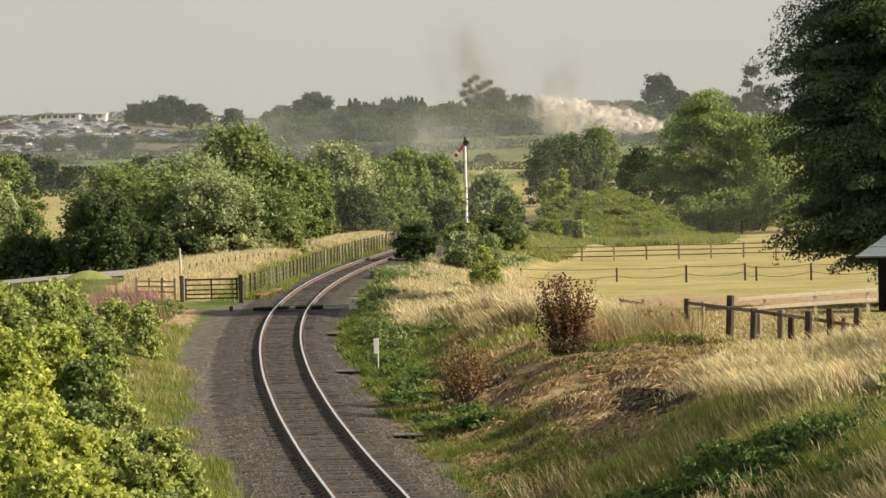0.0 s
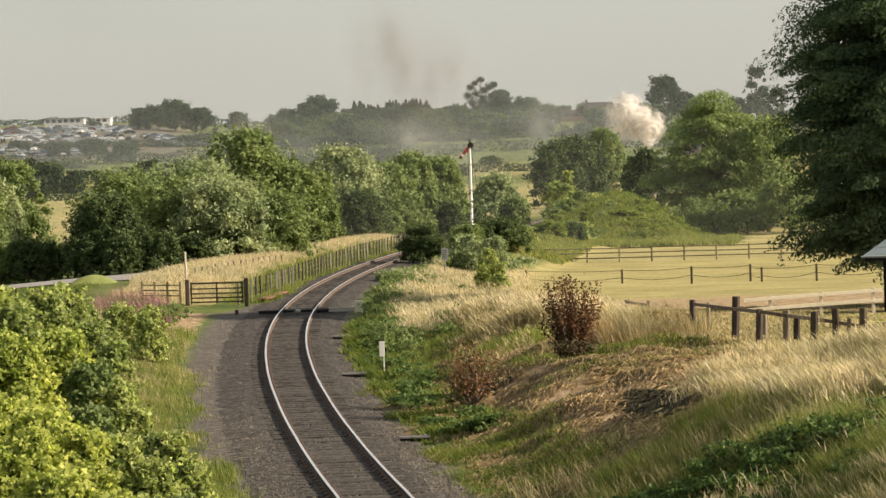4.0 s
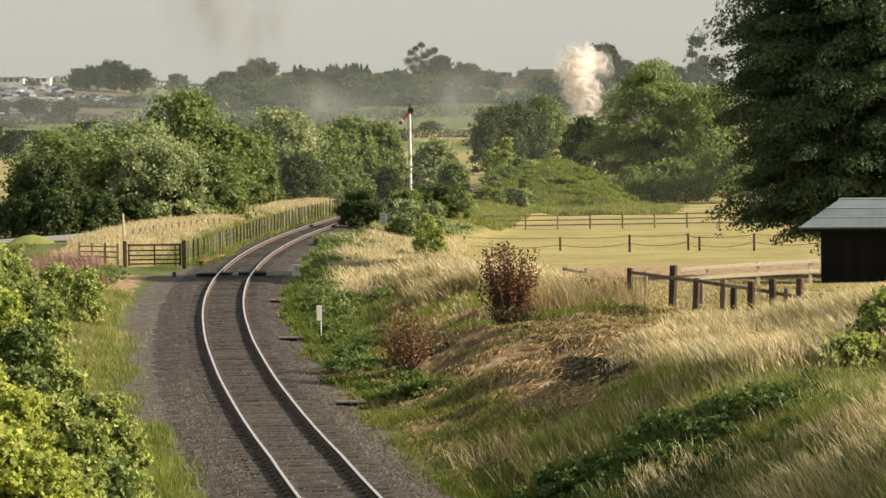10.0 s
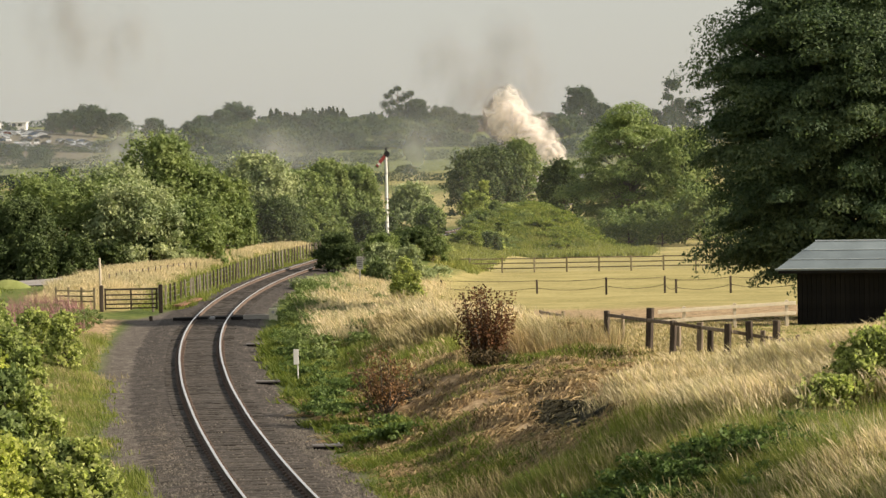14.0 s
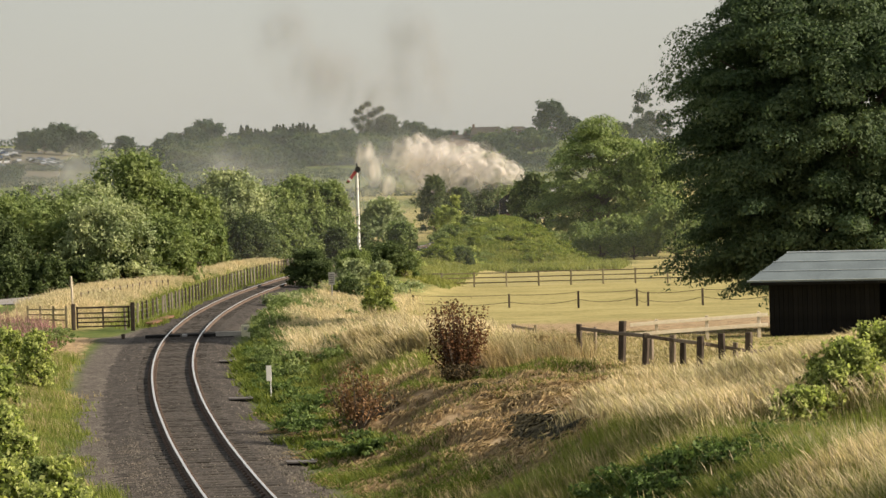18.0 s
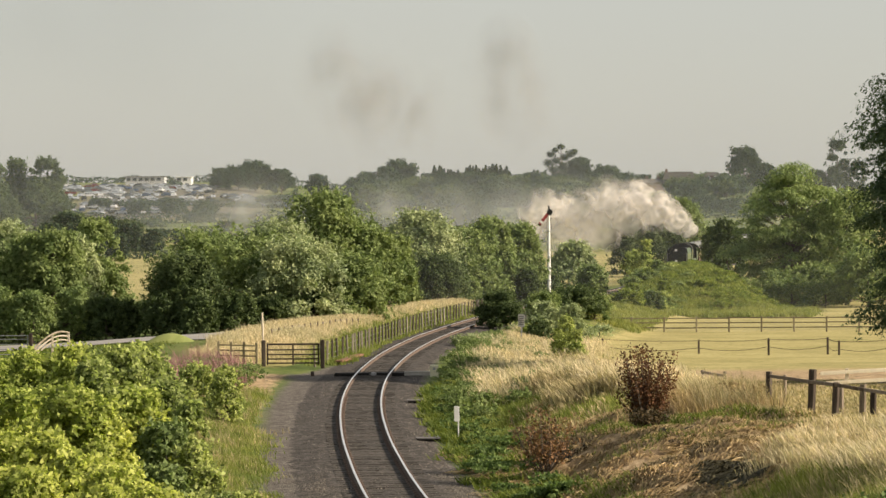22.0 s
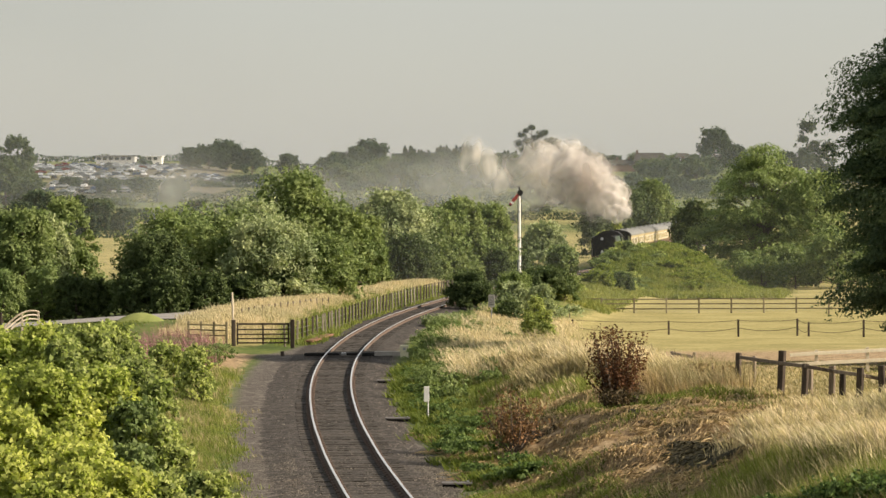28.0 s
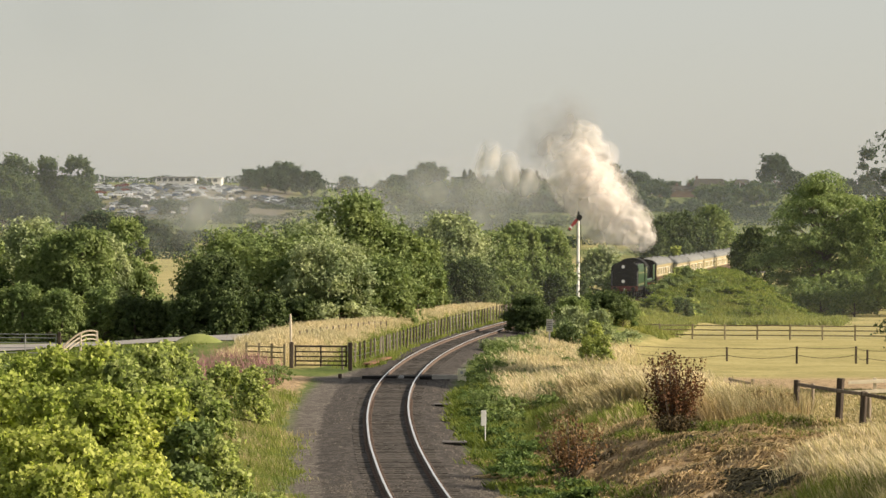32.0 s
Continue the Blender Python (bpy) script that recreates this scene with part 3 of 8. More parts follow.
def crown_points(rng, half, height, count, lobes=16, squash=1.0, low=0.25, wild=0.85):
    """Leaf places on a crown of many lobes: half its half-width, from z = 0 to height; low: how far in it draws at its foot."""
    cs, rs = [], []
    for i in range(lobes):
        u = (i + 0.5) / lobes
        r = half * (0.11 + 0.23 * rng.random() ** 1.6)
        rz = min(r, height * 0.35)
        zz = rz * 0.5 + (height - rz * 1.35) * u ** 0.85
        v = zz / height
        dome = math.sqrt(max(0.02, 1 - (max(0.0, v - 0.3) / 0.72) ** 2))
        ball = math.sqrt(max(0.06, 1 - (2 * v - 1) ** 2))
        reach = max(0.0, (dome + (ball - dome) * low) * half - r * 0.85)
        a = i * 2.39996 + rng.uniform(-0.6, 0.6)
        q = reach * rng.uniform(0.78, 1.05)
        cs.append((q * math.cos(a), q * math.sin(a) * squash, zz))
        rs.append(r)
    cs.append((0, 0, height * 0.5))
    rs.append(min(half, height / 2) * 0.7)
    cs.append((half * rng.uniform(-0.2, 0.2), 0, height - min(half * 0.4, height * 0.35) * 0.9))
    rs.append(half * 0.4)
    cs, rs = np.array(cs), np.array(rs)
    w = rs ** 2
    idx = rng.choice(len(rs), count, p=w / w.sum())
    d = rng.normal(size=(count, 3))
    d /= np.linalg.norm(d, axis=1)[:, None]
    d[:, 2] = np.where(d[:, 2] < -0.45, -d[:, 2] * 0.6, d[:, 2])
    rad = rs[idx] * (0.68 + 0.48 * rng.beta(2.0, 2.0, count)) + half * 0.1 * np.where(rng.random(count) < 0.22, rng.random(count), 0.0)
    flat = np.stack([np.ones(count), np.ones(count) * squash, np.minimum(1.0, height / (2 * half)) * np.ones(count)], 1)
    P = cs[idx] + d * rad[:, None] * flat
    inside = np.zeros(count, bool)
    for c, r in zip(cs, rs):
        inside |= (((P - c) / (r * flat)) ** 2).sum(1) < 0.3
    keep = (~inside) & (P[:, 2] > -0.02 * height) & (P[:, 2] < height)
    N = d + [0, 0, 0.25] + rng.normal(size=(count, 3)) * wild
    N /= np.linalg.norm(N, axis=1)[:, None]
    return P[keep], N[keep], cs, rs


def make_tree(name, label, category, x, y, top, half, mat, seed, count=9000, leaf=0.24, foot=0.12, lobes=16, squash=1.0, low=0.25, group="", base=None):
    """A tree or bush: a trunk with limbs that reach into its lobes, and a crown of leaves."""
    rng = np.random.default_rng(seed)
    far_off = y > 120
    count, leaf = (int(count * 1.12), leaf * 1.02) if far_off else (int(count * 0.66), leaf * 1.15)
    z = float(ground_z(x, y)) if base is None else base
    h = top - z
    t = thing(name, x, y, z - 0.03, label, category, group)
    z0 = foot * h
    P, N, cs, rs = crown_points(rng, half, h - z0, count, lobes, squash, low, 0.38 if far_off else 0.6)
    # leafy shoots that stand out of the crown
    pick = rng.integers(0, len(P), max(6, count // 40))
    way = P[pick] / [half, half, h] * [1, 1, 0.6] + [0, 0, 0.25] + rng.normal(size=(len(pick), 3)) * 0.35
    way /= np.linalg.norm(way, axis=1)[:, None]
    long = np.clip(half * 0.2, 0.18, 1.0) * rng.uniform(0.5, 1.5, len(pick))[:, None]
    sprig = np.concatenate([P[pick] + way * long * u for u in (0.2, 0.35, 0.5, 0.62, 0.74, 0.85, 0.95, 1.05)])
    sprig = sprig + rng.normal(size=sprig.shape) * leaf * 0.4
    turn = rng.normal(size=sprig.shape) + [0.2, -0.3, 0.5]
    turn /= np.linalg.norm(turn, axis=1)[:, None]
    ok = (sprig[:, 2] > 0) & (sprig[:, 2] < (h - z0) * 1.04)
    P, N = np.concatenate([P, sprig[ok]]), np.concatenate([N, turn[ok]])
    bm = bmesh.new()
    r = max(0.035, 0.028 * h)
    add_tube(bm, [(0, 0, 0), (0.02 * h, 0, 0.25 * h), (-0.01 * h, 0.01 * h, 0.55 * h), (0, 0, 0.8 * h)], [r * 1.25, r, r * 0.6, r * 0.2], 7)
    for c in cs[:9 if h > 1.6 else 0]:
        c = Vector(c) + Vector((0, 0, z0))
        s = Vector((0, 0, max(0.08 * h, min(c.z * 0.55, 0.6 * h))))
        mid = s.lerp(c, 0.5) + Vector((0, 0, 0.04 * h))
        add_tube(bm, [s, mid, c], [r * 0.45, r * 0.3, r * 0.1], 5)
    part("trunk", bm, BARK, t)
    part("crown", fill_mesh("crown", *leaf_quads(P + [0, 0, z0], N, leaf, rng, 1.2 if far_off else 1.5, far_off), mat), None, t)
    return t


def clump_tree(name, label, category, x, y, profile, mat, bark, seed, clumps, per, leaf, size, squash=1.0, inner=0.5, shift=0.0, simple=True):
    """A tree whose leaves hang in many separate clumps at the ends of its boughs. profile: height over the ground and reach of the crown there."""
    rng = np.random.default_rng(seed)
    z = float(ground_z(x, y))
    t = thing(name, x, y, z - 0.05, label, category)
    hs, rs = np.array([p[0] for p in profile], float), np.array([p[1] for p in profile], float)
    h = hs[-1]
    grid = np.linspace(hs[0], h, 200)
    w = np.interp(grid, hs, rs) + 0.1 * rs.max()
    hh = rng.choice(grid, clumps, p=w / w.sum())
    a = np.arange(clumps) * 2.39996 + rng.uniform(-0.5, 0.5, clumps)
    q = np.interp(hh, hs, rs) * (inner + (1 - inner) * rng.random(clumps) ** 0.45) * rng.uniform(0.86, 1.06, clumps)
    C = np.stack([q * np.cos(a) + shift * hh / h, q * np.sin(a) * squash, hh], 1)
    r = size * rng.uniform(0.55, 1.35, clumps)
    idx = np.repeat(np.arange(clumps), per)
    n = len(idx)
    d = rng.normal(size=(n, 3))
    d /= np.linalg.norm(d, axis=1)[:, None]
    d[:, 2] = np.where(d[:, 2] < -0.3, -d[:, 2], d[:, 2])
    out = np.stack([np.cos(a), np.sin(a), np.zeros(clumps)], 1)[idx]
    k = (r[idx] * (0.35 + 0.75 * rng.beta(2.5, 1.6, n)))[:, None]
    along_bough = (d * out).sum(1)[:, None]
    P = C[idx] + d * k * [1, 1, 0.62] + out * along_bough * k * 0.55 - np.stack([0 * k[:, 0], 0 * k[:, 0], 0.28 * np.maximum(0, along_bough[:, 0]) * k[:, 0]], 1)
    N = d + [0, 0, 0.35] + rng.normal(size=(n, 3)) * 0.5
    N /= np.linalg.norm(N, axis=1)[:, None]
    bm = bmesh.new()
    tr = 0.022 * h
    add_tube(bm, [(0, 0, 0), (0.01 * h, 0, 0.25 * h), (shift * 0.5, 0, 0.55 * h), (shift, 0, 0.92 * h)], [tr * 1.3, tr, tr * 0.6, tr * 0.12], 8)
    for i in range(0, clumps, max(1, clumps // 70)):
        c = Vector(C[i])
        s0 = Vector((shift * c.z / h * 0.8, 0, max(0.14 * h, c.z * 0.62)))
        mid = s0.lerp(c, 0.5) + Vector((0, 0, 0.03 * h))
        add_tube(bm, [s0, mid, c], [tr * 0.38, tr * 0.24, tr * 0.06], 5)
    part("trunk", bm, bark, t)
    part("crown", fill_mesh("crown", *leaf_quads(P, N, leaf, rng, 1.3, simple), mat), None, t)
    return t


def blades(name, label, xs, ys, mat, height, width, seed, lean=0.35, category="grass", heads=False, wind=(-0.25, 0.0), simple=True):
    """Grass as one object: each blade a bent strip of three faces, or of one where it is short."""
    rng = np.random.default_rng(seed)
    n = len(xs)
    z = ground_z(xs, ys) - 0.02
    h = height * rng.uniform(0.55, 1.2, n) * np.clip(0.9 + 0.35 * bumps(xs, ys, 0.9), 0.45, 1.3)
    a = rng.uniform(0, 2 * np.pi, n)
    wv = np.stack([np.cos(a), np.sin(a), np.zeros(n)], 1) * (width * rng.uniform(0.6, 1.3, n))[:, None]
    ln = rng.normal(size=(n, 2)) * lean * h[:, None] + np.array(wind) * h[:, None]
    base = np.stack([xs, ys, z], 1)
    mid = base + np.stack([ln[:, 0] * 0.35, ln[:, 1] * 0.35, h * 0.6], 1)
    tip = base + np.stack([ln[:, 0], ln[:, 1], h], 1)
    k = 0.9 if heads else 0.6
    if simple:
        V, F = np.stack([base - wv * 1.3, base + wv * 1.3, tip], 1).reshape(-1, 3), np.arange(3 * n).reshape(-1, 3)
    else:
        V = np.stack([base - wv, base + wv, mid + wv * k, mid - wv * k, tip], 1).reshape(-1, 3)
        i = 5 * np.arange(n)
        F = np.concatenate([np.stack([i, i + 1, i + 2], 1), np.stack([i, i + 2, i + 3], 1), np.stack([i + 3, i + 2, i + 4], 1)])
    return tagged(new(name, fill_mesh(name, V, F, mat)), label, category, kind="stuff")


def plumes(name, label, xs, ys, mat, height, seed, wind=-0.2, width=0.009, head=0.018, category="grass"):
    """Ripe grass as one object: each a thin stem that bows with the wind and carries a long feathery head."""
    rng = np.random.default_rng(seed)
    n = len(xs)
    h = height * rng.uniform(0.6, 1.15, n) * np.clip(0.95 + 0.3 * bumps(xs, ys, 1.3), 0.5, 1.3)
    base = np.stack([xs, ys, ground_z(xs, ys) - 0.03], 1)
    gust = wind * (1 + 0.45 * bumps(xs * 0.8, ys * 0.5, 1.7)) + rng.normal(size=n) * 0.17
    gy = rng.normal(size=n) * 0.16
    def at(u, drop):
        return base + np.stack([gust * h * u ** 1.8, gy * h * u, h * (u - drop)], 1)
    a = rng.uniform(0, np.pi, n)
    side = np.stack([np.cos(a), np.sin(a), np.zeros(n)], 1)
    w, hw = (width * rng.uniform(0.6, 1.3, n))[:, None], (head * rng.uniform(0.5, 1.3, n))[:, None]
    p1, p2, p3 = at(0.62, 0.0), at(0.84, 0.02), at(1.08, 0.1)
    V = np.stack([base - side * w, base + side * w, p1, p2 + side * hw, p2 - side * hw, p3], 1).reshape(-1, 3)
    i = 6 * np.arange(n)
    F = np.concatenate([np.stack([i, i + 1, i + 2], 1), np.stack([i + 2, i + 3, i + 4], 1), np.stack([i + 4, i + 3, i + 5], 1)])
    return tagged(new(name, fill_mesh(name, V, F, mat)), label, category, kind="stuff")


def thatch(name, label, xs, ys, mat, length, seed, width=0.016, turn=0.6, lift=0.1, category="cuttings"):
    """Cut grass lying in combed swathes, each strand bent over the ground."""
    rng = np.random.default_rng(seed)
    n = len(xs)
    a = -2.3 + turn * (1.6 * bumps(xs, ys, 1.1) + rng.normal(size=n) * 0.5)
    ln = length * rng.uniform(0.4, 1.3, n)
    dx, dy = np.cos(a) * ln, np.sin(a) * ln
    up = lift * rng.random(n) ** 1.5 + 0.02
    pts = [np.stack([xs + dx * u, ys + dy * u, ground_z(xs + dx * u, ys + dy * u) + up * k], 1) for u, k in ((0.0, 0.1), (0.45, 1.0), (1.0, 0.25))]
    side = np.stack([-np.sin(a), np.cos(a), 0.4 * rng.normal(size=n)], 1) * (width * rng.uniform(0.6, 1.4, n))[:, None]
    V = np.stack([pts[0] - side, pts[0] + side, pts[1] + side, pts[1] - side, pts[2]], 1).reshape(-1, 3)
    i = 5 * np.arange(n)
    F = np.concatenate([np.stack([i, i + 1, i + 2], 1), np.stack([i, i + 2, i + 3], 1), np.stack([i + 3, i + 2, i + 4], 1)])
    return tagged(new(name, fill_mesh(name, V, F, mat)), label, category, kind="stuff")


def scatter(seed, n, y0, y1, s0, s1, patch=0.0, size=2.0, tuft=9):
    """Tufted places between two distances and two offsets from the track, with ragged edges; in patches where patch is set."""
    rng = np.random.default_rng(seed)
    k = n // tuft
    ys, s = rng.uniform(y0, y1, k), rng.uniform(s0, s1, k)
    s = s + 0.35 * bumps(ys * 1.7, s * 2, 1.1) + rng.normal(size=k) * 0.22
    ys = ys + 1.6 * bumps(s * 1.5 + seed, ys, 1.3) + rng.normal(size=k) * 0.8
    xs = track_x(ys) + s
    if patch:
        keep = (bumps(xs + seed, ys, size) + rng.normal(size=k) * 0.35) > patch
        xs, ys = xs[keep], ys[keep]
    xs, ys = np.repeat(xs, tuft), np.repeat(ys, tuft)
    return xs + rng.normal(size=len(xs)) * 0.11, ys + rng.normal(size=len(ys)) * 0.16


# ---- woods and hedges ----
def woods():
    broad = [  # x, y, top, half-width, leaves, count, leaf length, label
        # LEAF_MID puts shade into the willow's left, LEAF_SILVER light into its right
        (-19.82, 203.0, 6.42, 5.32, LEAF_MID, 25500, 0.24, "broad grey-green willow beside the lane"),
        (-15.27, 199.0, 5.70, 3.30, LEAF_SILVER, 15300, 0.22, "silvery willow bush beside the dry bank"),
        (-12.28, 201.0, 4.60, 2.46, LEAF_MID, 11900, 0.22, "leafy green bush behind the dry bank"),
        (-21.96, 195.0, 4.79, 2.38, LEAF_DARK, 11900, 0.22, "dark green bush beside the lane"),
        (-15.64, 222.0, 8.67, 3.88, LEAF_MID, 18700, 0.26, "tall round-headed green tree behind the willows"),
        (-9.69, 250.0, 7.28, 3.32, LEAF_SILVER, 15300, 0.26, "pale green tree in the line-side wood"),
        (-6.45, 256.0, 5.85, 2.77, LEAF_MID, 11900, 0.26, "green tree in the line-side wood"),
        (-4.76, 262.0, 6.58, 2.52, LEAF_MID, 11900, 0.28, "green tree in the line-side wood"),
        (-2.37, 275.0, 6.03, 2.40, LEAF_MID, 11050, 0.28, "green tree in the line-side wood"),
        (-11.71, 240.0, 5.30, 2.31, LEAF_MID, 10200, 0.26, "green tree in the line-side wood"),
        (-8.37, 246.0, 3.92, 2.49, LEAF_DARK, 11900, 0.22, "dense dark green bush beside the dry bank"),
        (-5.59, 256.0, 2.67, 1.79, LEAF_MID, 8500, 0.22, "green bush beside the line"),
        (-1.61, 262.0, 2.34, 1.19, LEAF_DARK, 6800, 0.22, "dark bush beside the signal"),
        (2.65, 335.0, 3.82, 2.58, LEAF_SILVER, 10200, 0.32, "green tree below the railway bank"),
        (4.40, 318.0, 1.70, 1.60, LEAF_MID, 6000, 0.3, "green tree below the railway bank"),
        (14.80, 474.0, 7.70, 6.20, LEAF_DARK, 15000, 0.42, "round dark green field tree beyond the railway"),
        (20.00, 476.0, 8.50, 3.30, LEAF_MID, 9000, 0.4, "round green field tree beyond the railway"),
        (19.90, 360.0, 5.90, 2.30, LEAF_DARK, 9000, 0.34, "dark green tree below the railway bank"),
        (31.20, 338.0, 9.00, 4.20, LEAF_ASH, 13000, 0.32, "green tree at the edge of the paddock"),
        (20.65, 400.0, 4.90, 2.10, LEAF_DARK, 5950, 0.36, "dark tree beyond the railway"),
        (26.43, 322.0, 1.68, 2.81, LEAF_MID, 9350, 0.28, "dark green bush at the edge of the paddock"),
        (31.09, 315.0, 3.18, 3.30, LEAF_ASH, 11050, 0.3, "dark green tree at the edge of the paddock"),
        (-35.55, 209.0, 6.81, 3.10, LEAF_SILVER, 16150, 0.24, "grey-green tree beside the lane"),
        (-30.86, 201.0, 6.20, 2.63, LEAF_MID, 14450, 0.24, "green tree beside the lane"),
        (-30.11, 215.0, 6.73, 2.25, LEAF_MID, 12750, 0.26, "green tree behind the lane"),
        (-38.08, 203.0, 6.51, 2.66, LEAF_MID, 12750, 0.24, "green tree beside the lane"),
        (-26.02, 197.0, 1.95, 1.38, LEAF_DARK, 6800, 0.2, "low dark bush beside the lane"),
        # undergrowth: LEAF_DARK carries the shade under the overhanging crowns
        (-23.07, 194.0, 2.68, 1.42, LEAF_DARK, 3800, 0.22, "leafy undergrowth bush at the foot of the trees"),
        (-20.93, 193.0, 2.35, 1.35, LEAF_DARK, 3800, 0.22, "leafy undergrowth bush at the foot of the trees"),
        (-18.83, 194.0, 2.47, 1.49, LEAF_DARK, 3800, 0.22, "leafy undergrowth bush at the foot of the trees"),
        (-16.72, 197.0, 2.19, 1.45, LEAF_DARK, 3800, 0.22, "leafy undergrowth bush at the foot of the trees"),
        (-14.45, 199.0, 2.36, 1.46, LEAF_DARK, 3800, 0.22, "leafy undergrowth bush at the foot of the trees"),
        (-12.98, 215.0, 2.16, 1.50, LEAF_DARK, 3800, 0.22, "leafy undergrowth bush at the foot of the trees"),
        (-11.97, 240.0, 1.82, 1.51, LEAF_DARK, 3800, 0.22, "leafy undergrowth bush at the foot of the trees"),
        (-33.75, 196.0, 2.91, 1.71, LEAF_MID, 3800, 0.22, "leafy undergrowth bush at the foot of the trees"),
        (-31.20, 195.0, 2.57, 1.64, LEAF_MID, 3800, 0.22, "leafy undergrowth bush at the foot of the trees"),
        (-29.10, 197.0, 2.67, 1.58, LEAF_MID, 3800, 0.22, "leafy undergrowth bush at the foot of the trees"),
        (-26.91, 196.0, 2.16, 1.37, LEAF_DARK, 3800, 0.22, "leafy undergrowth bush at the foot of the trees"),
        (-36.15, 196.0, 2.94, 1.71, LEAF_MID, 3800, 0.22, "leafy undergrowth bush at the foot of the trees"),
        (-6.40, 252.0, 2.05, 1.32, LEAF_MID, 3800, 0.22, "leafy undergrowth bush at the foot of the trees"),
        (-3.90, 262.0, 1.90, 1.37, LEAF_MID, 3800, 0.22, "leafy undergrowth bush at the foot of the trees"),
        (-0.27, 300.0, 1.59, 1.89, LEAF_DARK, 3800, 0.22, "leafy undergrowth bush at the foot of the trees"),
        (-7.65, 250.0, 2.19, 1.57, LEAF_DARK, 3800, 0.22, "leafy undergrowth bush at the foot of the trees"),
        (10.55, 440.0, 5.60, 2.15, LEAF_DARK, 7000, 0.36, "dark tree beyond the railway"),
        (14.30, 441.0, 3.90, 1.90, LEAF_DARK, 5000, 0.36, "dark bush beyond the railway"),
        (23.87, 318.0, 0.55, 2.78, LEAF_MID, 5000, 0.25, "green bush at the edge of the paddock"),
        (27.03, 316.0, 0.17, 2.48, LEAF_MID, 4500, 0.25, "green bush at the edge of the paddock"),
        (23.34, 330.0, 1.06, 2.31, LEAF_MID, 3800, 0.22, "leafy undergrowth bush at the foot of the trees"),
        (20.18, 335.0, 0.12, 2.11, LEAF_MID, 3800, 0.22, "leafy undergrowth bush at the foot of the trees"),
        (29.80, 325.0, 1.08, 2.56, LEAF_MID, 3800, 0.22, "leafy undergrowth bush at the foot of the trees"),
        (33.81, 320.0, 1.41, 2.52, LEAF_MID, 3800, 0.22, "leafy undergrowth bush at the foot of the trees"),
        (-24.89, 199.0, 1.70, 1.39, LEAF_DARK, 6800, 0.2, "low dark bush beside the lane"),
        (-32.96, 202.0, 5.76, 2.47, LEAF_MID, 11000, 0.24, "green tree beside the lane"),
        (-29.76, 203.0, 5.82, 1.95, LEAF_SILVER, 10000, 0.24, "grey-green tree beside the lane"),
        (-17.25, 204.0, 6.64, 3.21, LEAF_SILVER, 14000, 0.24, "broad grey-green willow beside the lane"),
        (-12.18, 222.0, 6.12, 2.33, LEAF_MID, 10000, 0.26, "green tree in the line-side wood"),
    ]
    for i, (x, y, top, half, mat, count, leaf, label) in enumerate(broad):
        make_tree("tree" if "tree" in label or "willow" in label else "bush", label, "tree" if "tree" in label or "willow" in label else "bush",
                  x, y, top, half, mat, 100 + i, count, leaf, 0.0 if y < 300 else 0.03, 54, 0.8, 0.0 if y < 300 else 0.08)
    # the tall poplar that leans over the paddock
    clump_tree("poplar_tree", "tall dark green poplar hanging over the paddock and shed", "tree", 21.3, 140.0, [(1.9, 5.4), (2.8, 6.7), (3.7, 6.9), (5.4, 6.8), (6.5, 6.8), (8.0, 7.0), (10.0, 6.9), (12.0, 6.3), (13.0, 5.5), (14.3, 4.4), (16.3, 2.9), (17.5, 0.9)],
               LEAF_POPLAR, BARK, 77, 950, 760, 0.18, 1.1, 0.9, 0.15, 0.0, True)
    # the ash with its pale forked trunk
    clump_tree("ash_tree", "large pale green ash with a forked trunk below the railway bank", "tree", 26.0, 342.0, [(1.4, 2.6), (3.2, 5.4), (5.0, 7.0), (7.5, 6.6), (10.0, 5.0), (12.2, 2.9), (13.9, 0.9)],
               LEAF_ASH, PALE_BARK, 78, 230, 300, 0.27, 1.25, 0.8, 0.35)
